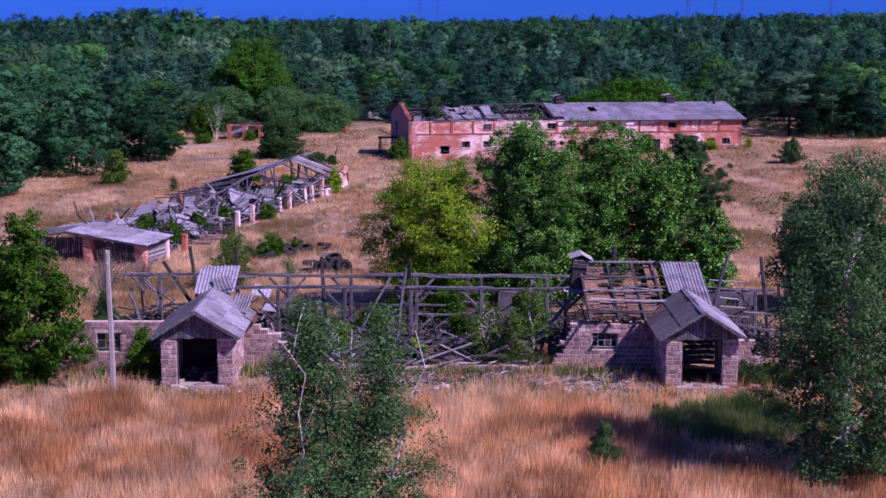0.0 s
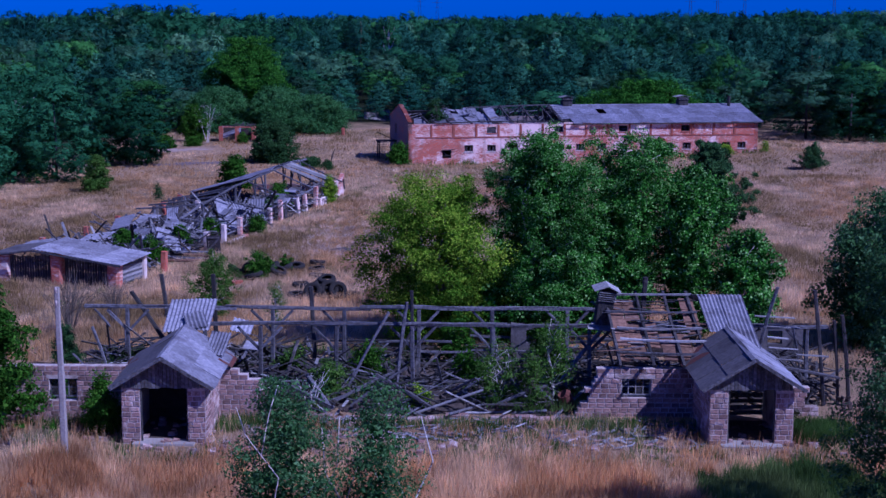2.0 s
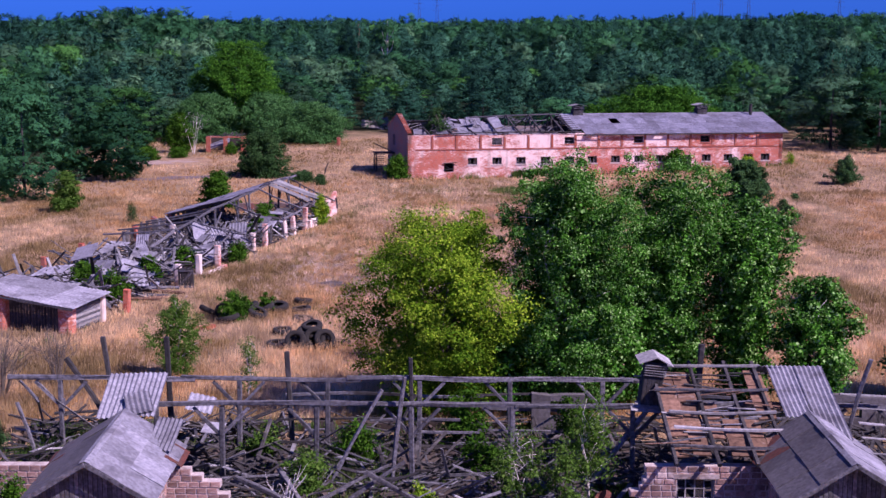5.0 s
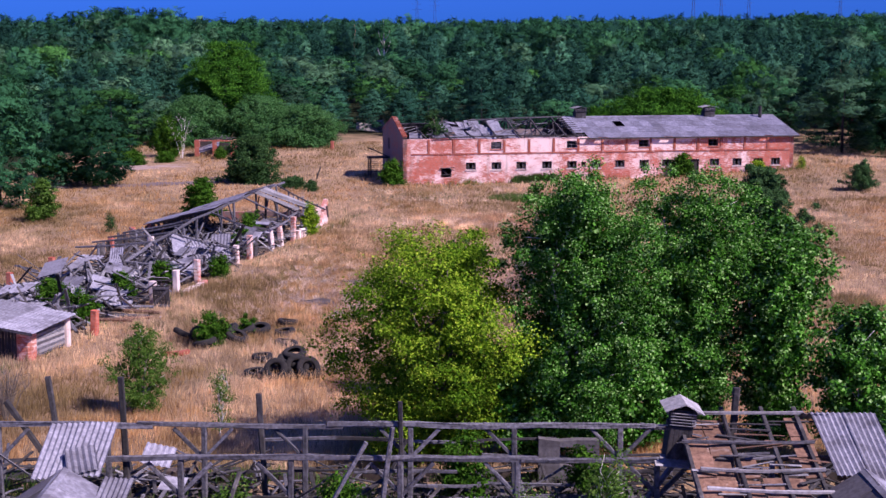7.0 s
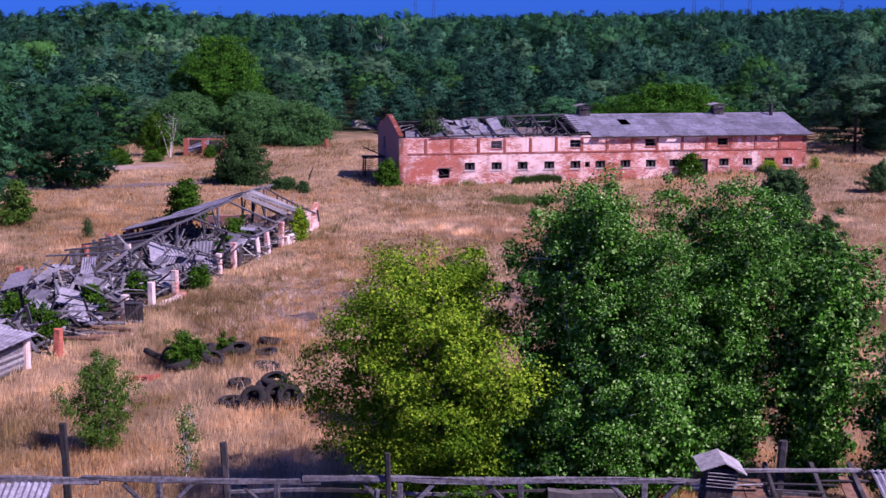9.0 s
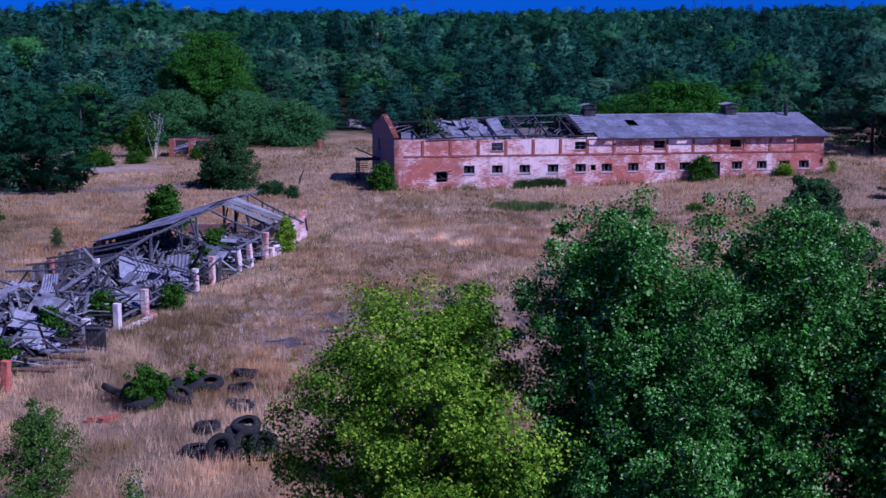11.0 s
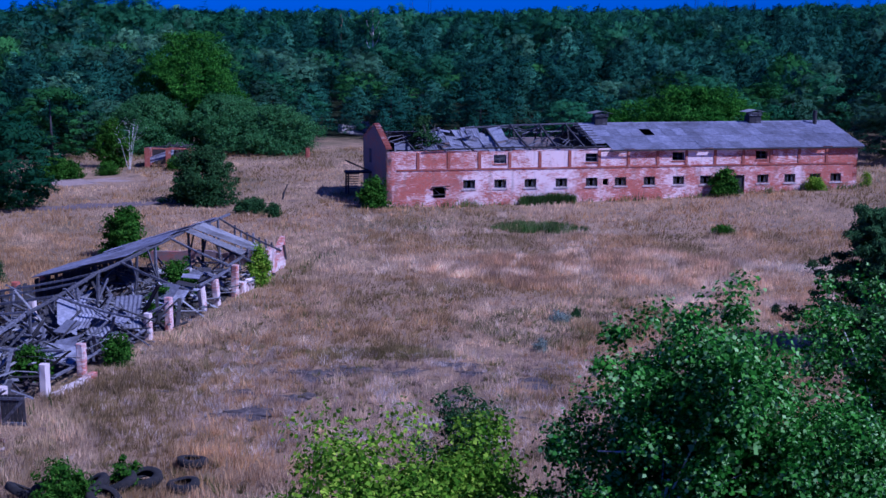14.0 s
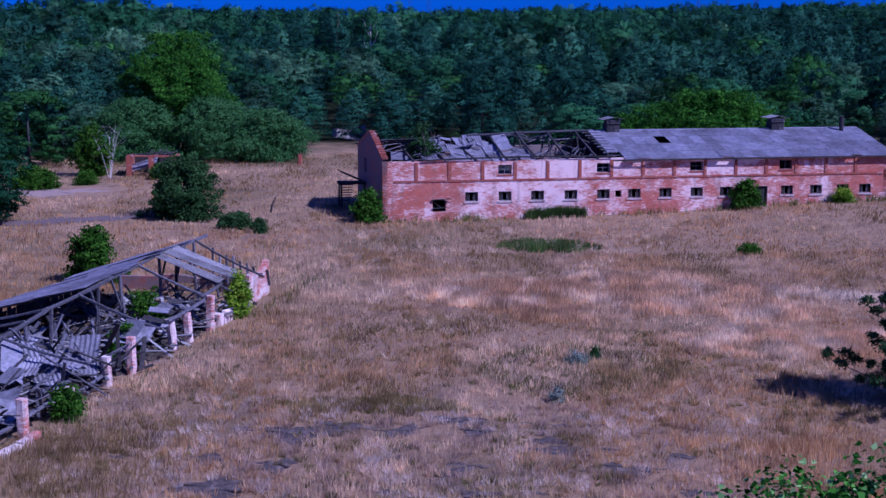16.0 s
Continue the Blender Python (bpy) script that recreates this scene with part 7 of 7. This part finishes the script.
def in_wood(x, y):
    """Where the woods stand: round the clearing, to the hills."""
    if y > 256:
        return True
    if x < -46 + 4 * math.sin(y * 0.2) and y > 118:
        return not (182 < y < 208 and x > -58)
    if x < -38.5 - 3 * math.sin(y * 0.35) and 150 < y < 182:
        return True
    if y > 244 and x < -8:
        return True
    if y > 222 + 3 * math.sin(x * 0.3) and x > 2:
        return True
    return x > 47 + 2 * math.sin(y) and y > 203 + 3 * math.sin(x * 0.4)


def depth_in_wood(x, y):
    """How far a tree stands behind the wood's edge, in steps towards the clearing."""
    for k in range(1, 12):
        d = 8 * k
        if not in_wood(x - d * x / 200 if abs(x) > 40 else x, y - d):
            return d
    return 96


def wood_height(x, y, rng):
    """Young growth by the clearing, an old stand on the rise behind it, a tall grove to the west."""
    old = float(smooth01(318, 385, y + 18 * math.sin(x * 0.035)))
    h = 5.2 + 3.6 * float(smooth01(4, 70, depth_in_wood(x, y))) + 4.6 * old + rng.normal(0, 1.15 + 0.3 * old)
    grove = math.exp(-((x + 92) / 24) ** 2 - ((y - 408) / 34) ** 2)
    h += 7.0 * grove + 2.2 * float(smooth01(20, 60, -x)) * (1 - old) * float(smooth01(235, 265, y))
    if x < -34 and y < 184:
        h += 3.4
    elif x < -40 and y < 225:
        h += 2.5
    if x > 44 and y < 275:
        h += 4.2
    elif x > 30 and y < 300:
        h += 1.5
    return max(3.2, h)


def tuft_mesh(name, mat, v, nrm):
    return quads_mesh(name, mat, v, 3, nrm)


wrng = np.random.default_rng(5)
EDGE_MESHES = {}
for kind, mats in (("pine", ("wd_pine", "wd_pine_light")), ("leafy", ("wd_dark", "wd_green", "wd_grey"))):
    for mt in mats:
        for s in range(3):
            EDGE_MESHES[kind, mt, s] = tuft_mesh("crown", mt, *wood_tree(100 + s, kind, 2500, 0.033))
tr = Build()
tr.tube([(0, 0, -0.05), (0.004, 0, 0.35), (0, 0.004, 0.85)], [0.012, 0.009, 0.003], 6)
EDGE_TRUNK = tr.mesh("trunk", "wood_dark", True)
spots, bands = [], {}
for y0, y1, gap in ((118, 335, 5.6), (335, 500, 7.2), (500, 900, 10.0)):
    for yy in np.arange(y0, y1, gap):
        half = 0.345 * yy + 8
        for xx in np.arange(-half, half, gap):
            x, y = xx + wrng.uniform(-0.5, 0.5) * gap, yy + wrng.uniform(-0.5, 0.5) * gap
            if in_wood(x, y) and (gap > 6 or wrng.uniform() < (0.95 if y > 200 or 146 < y < 186 else 0.55)):
                spots.append((x, y, gap))


def is_edge(x, y):
    return not all(in_wood(x + dx, y + dy) for dx, dy in ((0, -5.5), (6, -3), (-6, -3))) and abs(x) < 0.36 * y + 6


edge_n = 0
far = {}


def put_far(x, y, h, wide, kind, mt, n, size):
    key = (kind, n, int(wrng.integers(0, 4)))
    if key not in bands:
        bands[key] = wood_tree(200 + key[2], kind, n, size)
    a = wrng.uniform(0, 6.283)
    v, nrm = bands[key]
    rot = np.array([[math.cos(a), math.sin(a), 0], [-math.sin(a), math.cos(a), 0], [0, 0, 1]])
    far.setdefault(mt, []).append(((v @ rot) * np.array([h * wide, h * wide, h]) + np.array([x, y, gz(x, y)]), nrm @ rot, np.full(len(v), wrng.uniform(), np.float32)))


PINES = ("wd_pine", "wd_pine", "wd_pine_light")
for x, y, gap in spots:
    h = wood_height(x, y, wrng)
    q = noise.noise((x * 0.025, y * 0.025, 3.3)) + wrng.normal(0, 0.2)
    lean = -0.22 if x < -22 and y < 330 else 0.12
    kind, mt = ("pine", PINES[int(wrng.integers(0, 3))]) if q + lean > 0 else ("leafy", (("wd_grey", "wd_green", "wd_grey", "wd_dark") if x < -12 else ("wd_dark", "wd_grey", "wd_dark", "wd_green"))[int(wrng.integers(0, 4))])
    if x < -33 and y < 184:
        kind, mt = "leafy", "wd_dark"
    if y > 345:
        mt = {"wd_pine_light": "wd_pine", "wd_green": "wd_dark", "wd_grey": "wd_dark"}.get(mt, mt) if wrng.uniform() < 0.85 else mt
    wide = wrng.uniform(0.9, 1.5) * (1.05 if h > 11 else 1.3 if h > 8 else 1.5)
    if gap < 6 and is_edge(x, y) and edge_n < 170:
        edge_n += 1
        lab = "dark green pine at the edge of the woods" if kind == "pine" else "leafy tree at the edge of the woods"
        t = thing("pine_tree" if kind == "pine" else "leafy_tree", pose(x, y, gz(x, y), 0, 0, wrng.uniform(0, 360)) @ Matrix.Diagonal((h * wide, h * wide, h, 1)), lab, "pine" if kind == "pine" else "tree", "trees at the wood's edge")
        part("trunk", EDGE_TRUNK, "", t)
        part("crown", EDGE_MESHES[kind, mt, int(wrng.integers(0, 3))], "", t)
        continue
    front = gap < 6 and depth_in_wood(x, y) < 24
    put_far(x, y, h, wide, kind if front else kind + "_top", mt, *((1050, 0.041) if front else (620, 0.045) if gap < 6 else (280, 0.053) if gap < 8 else (80, 0.08)))
for x, y, gap in spots:
    if is_edge(x, y):
        for _ in range(2):
            put_far(x + wrng.uniform(-4, 4), y + wrng.uniform(-4, 0.5), wrng.uniform(0.7, 2.2), wrng.uniform(1.4, 2.2), "leafy", ("wd_dark", "wd_green", "wd_grey")[int(wrng.integers(0, 3))], 130, 0.07)
        if x < -30 and y < 186:
            for _ in range(3):
                put_far(x + wrng.uniform(-3, 3), y + wrng.uniform(-3, 1), wrng.uniform(2.5, 4.5), wrng.uniform(1.1, 1.6), "leafy", "wd_dark", 260, 0.058)
for mt, arrs in far.items():
    me = tuft_mesh("woodland", mt, np.concatenate([a[0] for a in arrs]), np.concatenate([a[1] for a in arrs]))
    me.attributes.new("tone", "FLOAT", "POINT").data.foreach_set("value", np.concatenate([a[2] for a in arrs]))
    ob = new("woodland", me)
    tagged(ob, "dense mixed woods of dark pines and leafy trees", "woods", kind="stuff")
for x, y, h, w, mt, lab in ((-16.8, 360, 18.4, 1.0, "wd_dark", "tall bare-stemmed birch standing above the woods"), (-24.5, 372, 17.4, 0.9, "wd_pine", "tall bare-stemmed pine standing above the woods"),
                            (24.0, 352, 14.5, 1.0, "wd_grey", "pale bare-stemmed birch above the young pines"), (66.0, 262, 13.5, 1.3, "wd_pine", "old pine with bare reddish stem"), (60.5, 250, 13.0, 1.2, "wd_pine", "old pine with bare reddish stem")):
    t = thing("pine_tree" if "pine" in mt else "birch_tree", pose(x, y, gz(x, y), 0, 0, x * 9) @ Matrix.Diagonal((h * w, h * w, h, 1)), lab, "tree")
    st = Build()
    st.tube([(0, 0, -0.03), (0.006, 0, 0.3), (-0.004, 0.004, 0.6), (0, 0, 0.92)], [0.013, 0.011, 0.008, 0.003], 7)
    for k in range(5):
        a, z = k * 2.2, 0.42 + 0.06 * k
        st.tube([(0, 0, z), (0.06 * math.cos(a), 0.06 * math.sin(a), z + 0.08), (0.1 * math.cos(a), 0.1 * math.sin(a), z + 0.2)], [0.006, 0.004, 0.002], 4)
    part("trunk", st, "reed" if "pine" in mt else "dead_wood", t, "", True)
    part("crown", tuft_mesh("crown", mt, *wood_tree(int(310 + x), "tall", 1500, 0.026)), mt, t)
for i, (x, y, h, r, lf, lab) in enumerate(((-37.0, 228.0, 6.8, 5.4, "lf_willow", "silvery-green willow mound at the wood's edge"), (-28.0, 230.0, 6.8, 5.5, "lf_willow", "broad green willow mound"), (-21.5, 228.0, 5.6, 4.8, "lf_willow", "broad green willow mound"), (-33.5, 236, 14.4, 6.3, "lf_oak", "large round leafy tree above the woods"),
                                          (27.8, 213.5, 8.2, 6.8, "lf_oak", "bright green leafy tree behind the brick barn"), (19.8, 214.5, 5.8, 3.0, "lf_oak", "bright green leafy tree behind the brick barn"), (-2.4, 181.5, 7.7, 1.25, "lf_dark", "young tree growing inside the roofless barn"), (15.5, 187.5, 5.8, 1.0, "lf_dark", "young tree growing inside the roofless barn"),
                                          (68.0, 226, 10.5, 4.4, "lf_willow", "pale silvery leafy tree at the wood's edge"))):
    tree("leafy_tree", x, y, h, r, lf, "bark", int(60 + 26 * r * r), 44, 0.21 if r > 2 else 0.18, mound if i < 3 else broad, 300 + i, lab, z0=0.03 if i < 3 else 0.25, stems=3, r=0.2, spread=0.55 if r > 2 else 0.35, lumps=0.42, limbs=20, inner=0.5)


# ---- far masts ----
def mast(x, y, h, seed):
    m = thing("lattice_mast", pose(x, y, gz(x, y) - 3), "thin grey lattice mast beyond the woods", "mast", "masts beyond the woods")
    b = Build()
    for sx, sy in ((-1, -1), (1, -1), (1, 1), (-1, 1)):
        b.beam((sx * 1.6, sy * 1.6, 0), (sx * 0.3, sy * 0.3, h), 0.11, 0.11, 1, rag=0)
    for i in range(12):
        z = h * i / 12
        w = 1.6 - 1.3 * i / 12
        b.beam((-w, -w, z), (w, -w, z + h / 12), 0.05, 0.05, 1, rag=0)
    part("tower", b, "wood_dark", m)
    for z in (0.78, 0.88, 0.97):
        a = Build()
        a.beam((-3.2, 0, h * z), (3.2, 0, h * z), 0.08, 0.08, 1, rag=0)
        part("arm", a, "wood_dark", m)


for x, h in ((146, 34), (163, 33), (180, 34), (236, 30), (-24, 33), (-13, 32)):
    mast(x, 905, h, 1)
log = Build()
log.tube([(0, 0, -0.2), (0.15, 0, 0.6), (0.5, 0, 1.4)], [0.1, 0.09, 0.05], 6)
st2 = part("broken_post", log, "wood_dark", None, "broken dark fence post leaning in the meadow")
st2.matrix_basis = pose(-15.2, 181.5, gz(-15.2, 181.5))
tagged(st2, category="post")


# ---- grass ----
def clear_of(x, y):
    """False where walls, floors and heaps lie."""
    ok = ~((x > -17.6) & (x < 16.5) & (y > 63.0) & (y < 75.2))
    for px in (-12.3, 10.0):
        ok &= ~((x > px) & (x < px + 3.3) & (y > 59.4) & (y < 64))
    p = np.stack([x + 16.98, y - 115.5], 1)
    a = radians(-12.6)
    w, s = p[:, 0] * math.cos(a) + p[:, 1] * math.sin(a), -p[:, 0] * math.sin(a) + p[:, 1] * math.cos(a)
    ok &= ~((w > -9.6) & (w < 0.4) & (s > -21) & (s < 29))
    p = np.stack([x + 5.45, y - 176.5], 1)
    a = radians(12)
    w, s = p[:, 0] * math.cos(a) + p[:, 1] * math.sin(a), -p[:, 0] * math.sin(a) + p[:, 1] * math.cos(a)
    ok &= ~((w > -0.1) & (w < 44.7) & (s > -0.1) & (s < 13.9))
    ok &= ~((y > 216) & (x > 4)) & ~((x < -46) & (y > 116))
    ok &= ~(((x + 36.5) / 5.5) ** 2 + ((y - 197) / 7) ** 2 < 1)
    ok &= ~((np.abs(y - (173.5 + (x + 37) * 0.3)) < 0.9) & (x < -24) & (x > -75))
    return ok


def grass(name, mat, n, x0, x1, y0, y1, h, w, blades, seed, label, view=0.335, thin=None, keep=None, lean=0.25, inside=0.0):
    rng = np.random.default_rng(seed)
    x, y = rng.uniform(x0, x1, n), rng.uniform(y0, y1, n)
    ok = (np.abs(x) < view * y + 4 + 1.6 * np.sin(y * 0.9) + rng.normal(0, 1.3, n)) & (clear_of(x, y) | (inside > 0))
    if keep is not None:
        ok &= keep(x, y)
    dens = 0.5 + 0.5 * np.sin(x * 0.7 + 1.7 * np.sin(y * 0.31)) * np.sin(y * 0.45 + 1.3 * np.sin(x * 0.23))
    if thin is not None:
        ok &= rng.uniform(0, 1, n) < thin(x, y)
    ok &= rng.uniform(0, 1, n) < 0.4 + 0.6 * dens
    x, y = x[ok], y[ok]
    hh = h * (0.65 + 0.5 * dens[ok])
    z = height_at(x, y) + inside
    m = len(x)
    xx, yy, zz, hh = (np.repeat(q, blades) for q in (x, y, z, hh))
    k = m * blades
    xx, yy = xx + rng.normal(0, 0.09, k), yy + rng.normal(0, 0.09, k)
    a = rng.uniform(0, 6.283, k)
    ww = w * rng.uniform(0.5, 1.4, k)
    hh = hh * rng.uniform(0.5, 1.2, k)
    lx, ly = rng.normal(0.06, lean, k) * hh, rng.normal(0.04, lean, k) * hh
    v = np.empty((k, 3, 3))
    v[:, 0] = np.stack([xx - ww * np.cos(a), yy - ww * np.sin(a), zz - 0.03], 1)
    v[:, 1] = np.stack([xx + ww * np.cos(a), yy + ww * np.sin(a), zz - 0.03], 1)
    v[:, 2] = np.stack([xx + lx, yy + ly, zz + hh], 1)
    tagged(new(name, quads_mesh(name, mat, v.reshape(-1, 3), 3)), label, "grass", kind="stuff")


lush = lambda x, y: ((x - 12) / 3.6) ** 2 + ((y - 54) / 3.0) ** 2 < 1 + 0.3 * np.sin(5 * x)
tufty = lambda x, y: np.clip(0.5 + 1.5 * np.sin(x * 1.1 + 2 * np.sin(y * 0.6)) * np.sin(y * 0.9 + 1.7 * np.sin(x * 0.4)), 0, 1)
ZONE = lambda x, y: np.exp(-((x + 1) / 12.5) ** 4 - ((y - 113) / 8.5) ** 4)


def off_bare(x, y):
    ok = np.ones(len(x), bool)
    for px, py, rx, ry in BARE:
        ok &= ((x - px) / rx) ** 2 + ((y - py) / ry) ** 2 > 0.7
    return ok & (((x - 24.6) / 3.6) ** 2 + ((y - 144.5) / 1.7) ** 2 > 0.8)


def tufts(name, mat, n, x0, x1, y0, y1, h, seed, label, thin, blades=26, spread=0.15):
    """Separate little clumps whose blades lean outwards."""
    rng = np.random.default_rng(seed)
    x, y = rng.uniform(x0, x1, n), rng.uniform(y0, y1, n)
    ok = (rng.uniform(0, 1, n) < thin(x, y)) & (off_bare(x, y) | (rng.uniform(0, 1, n) < 0.3)) & clear_of(x, y)
    x, y = x[ok], y[ok]
    big = np.repeat(rng.uniform(0.5, 1.4, len(x)), blades)
    z = np.repeat(height_at(x, y), blades)
    xx, yy = np.repeat(x, blades), np.repeat(y, blades)
    k = len(xx)
    a, r = rng.uniform(0, 6.283, k), spread * big * np.sqrt(rng.uniform(0, 1, k))
    fx, fy = xx + r * np.cos(a), yy + r * np.sin(a)
    hh = h * big * rng.uniform(0.6, 1.15, k)
    out = rng.uniform(0.2, 0.9, k) * hh
    b, w = rng.uniform(0, 6.283, k), rng.uniform(0.009, 0.02, k)
    v = np.stack([np.stack([fx - w * np.cos(b), fy - w * np.sin(b), z - 0.02], 1), np.stack([fx + w * np.cos(b), fy + w * np.sin(b), z - 0.02], 1),
                  np.stack([fx + out * np.cos(a), fy + out * np.sin(a), z + hh], 1)], 1)
    tagged(new(name, quads_mesh(name, mat, v.reshape(-1, 3), 3)), label, "grass", kind="stuff")


stony = lambda x, y: (1 - 0.72 * ZONE(x, y)) * off_bare(x, y)
grass("dry_grass", "grass", 84000, -30, 30, 36, 64, 0.75, 0.018, 5, 1, "tall straw-coloured dry grass", keep=lambda x, y: ~lush(x, y), thin=lambda x, y: (1 - 0.9 * np.clip((y - 56.5 - np.sin(x * 0.8)) / 2, 0, 1)) * np.clip((y - 37 - 2 * np.sin(x * 0.5)) / 8, 0, 1), view=0.42)
grass("dry_grass", "grass_far", 100000, -34, 36, 73, 116, 0.5, 0.02, 3, 2, "tall straw-coloured dry grass", thin=stony)
grass("dry_grass", "grass_far", 115000, -56, 62, 114, 160, 0.36, 0.026, 3, 3, "dry meadow grass, gold and pinkish brown", thin=stony)
grass("dry_grass", "grass_far", 66000, -70, 78, 158, 236, 0.38, 0.04, 3, 5, "dry meadow grass, gold and pinkish brown")
grass("gold_grass", "grass_gold", 18000, 8, 25, 127, 138, 0.5, 0.03, 3, 22, "drift of pale gold grass in the meadow", keep=lambda x, y: ((x - 16.5) / 7) ** 2 + ((y - 132.5) / 3.6) ** 2 < 0.8 + 0.45 * np.sin(x * 0.7 + 2 * np.sin(y * 0.5)) * np.sin(y * 0.8))
grass("gold_grass", "grass_gold", 38000, -4, 30, 134, 158, 0.5, 0.032, 3, 12, "drift of pale gold grass in the meadow", keep=lambda x, y: ((x - 11) / 13) ** 2 + ((y - 145) / 8) ** 2 < 0.8 + 0.45 * np.sin(x * 0.5 + 2 * np.sin(y * 0.3)) * np.sin(y * 0.6))
tufts("pale_grass", "grass_pale", 1900, -15, 13, 103, 122, 0.3, 10, "bleached clumps of short dry grass", lambda x, y: 0.85 * ZONE(x, y))
tufts("pale_grass", "grass_far", 1500, -20, 22, 100, 128, 0.34, 17, "straw-coloured clumps of dry grass", lambda x, y: 0.35 + 0.5 * ZONE(x, y))
tufts("pale_grass", "grass_gold", 1100, -22, 24, 120, 172, 0.5, 18, "tall pale clumps of dry grass", lambda x, y: 0.15 + 0.85 * tufty(x * 0.3, y * 0.3), 30, 0.2)
tufts("brown_grass", "grass_olive", 3200, -24, 24, 98, 136, 0.26, 31, "low olive-brown clumps of dry grass", lambda x, y: 0.1 + 0.9 * tufty(x * 0.5 + 1, y * 0.6))
grass("olive_grass", "grass_olive", 5200, -7.5, 2, 118.6, 123, 0.2, 0.018, 4, 19, "short olive-brown grass", keep=lambda x, y: ((x + 2.8) / 3.8) ** 2 + ((y - 120.8) / 1.3) ** 2 < 1 + 0.5 * np.sin(2 * x) * np.sin(3 * y))
grass("olive_grass", "grass_olive", 7000, 0, 13, 121, 133, 0.26, 0.018, 4, 20, "short olive-brown grass", lean=0.4, keep=lambda x, y: ((x - 6.5) / 5) ** 2 + ((y - 127) / 4.5) ** 2 < 1 + 0.6 * np.sin(1.3 * x) * np.sin(1.1 * y))
grass("olive_grass", "grass_olive", 5000, -14, 30, 146, 176, 0.3, 0.022, 4, 21, "short olive-brown grass", lean=0.4, thin=lambda x, y: tufty(x * 0.25 + 3, y * 0.4))
grass("green_grass", "grass_green", 9000, 8.4, 15.8, 50.5, 57.5, 0.7, 0.022, 5, 4, "patch of lush green grass", keep=lush)
grass("green_grass", "grass_green", 3000, -0.5, 13, 160, 168, 0.5, 0.04, 5, 6, "patch of lush green grass", keep=lambda x, y: ((x - 7.3) / 3.6) ** 2 + ((y - 163.5) / 2.6) ** 2 < 1 + 0.5 * np.sin(2 * x) * np.sin(1.7 * y))
grass("green_grass", "grass_green", 5200, -6, 40, 174, 187, 0.7, 0.03, 4, 7, "green weeds along the barn wall", keep=lambda x, y: np.abs(y - (176.1 + (x + 5.45) * 0.2126)) < 0.55 + 0.35 * np.sin(x * 0.9))
grass("pale_grass", "grass_pale", 9000, -17, 17, 56.5, 63, 0.28, 0.016, 4, 13, "bleached tufts of short dry grass", lean=0.5, thin=lambda x, y: 0.6 * tufty(x * 1.6, y * 1.6))
grass("green_grass", "grass_green", 6500, -18, 17, 57.5, 64, 0.3, 0.02, 5, 14, "short green weeds before the ruined wall", lean=0.45, thin=lambda x, y: tufty(x * 1.3 + 4, y * 1.3))
grass("green_grass", "grass_green", 6000, -17, 6, 64, 75, 0.4, 0.02, 4, 15, "green weeds growing through the rubble", lean=0.4, inside=0.3, thin=lambda x, y: tufty(x * 0.8, y * 0.8 + 2))
grass("green_grass", "grass_green", 9000, -17, 16, 59.5, 64, 0.5, 0.02, 5, 8, "green weeds along the ruined wall", keep=lambda x, y: np.abs(y - 62.6) < 0.6 + 0.4 * np.sin(x * 1.3))
grass("green_grass", "grass_green", 2600, -24, -2, 86, 150, 0.5, 0.03, 5, 9, "green weeds beside the fallen shed", keep=lambda x, y: np.abs((x + 15.9) - (y - 115.5) * 0.2235) < 0.45 + 0.3 * np.sin(y * 0.8))
grass("green_grass", "grass_green", 1500, 6.4, 11.2, 177.4, 179.6, 1.0, 0.04, 5, 16, "tall green weeds against the barn wall", keep=lambda x, y: np.abs(y - (176.0 + (x + 5.45) * 0.2126)) < 0.7)
grass("green_grass", "grass_green", 2600, 12.9, 16.2, 60.2, 62.6, 0.9, 0.022, 5, 23, "tall bright green nettles beside the porch", lean=0.3, keep=lambda x, y: ((x - 14.4) / 1.5) ** 2 + ((y - 61.4) / 1.0) ** 2 < 1)
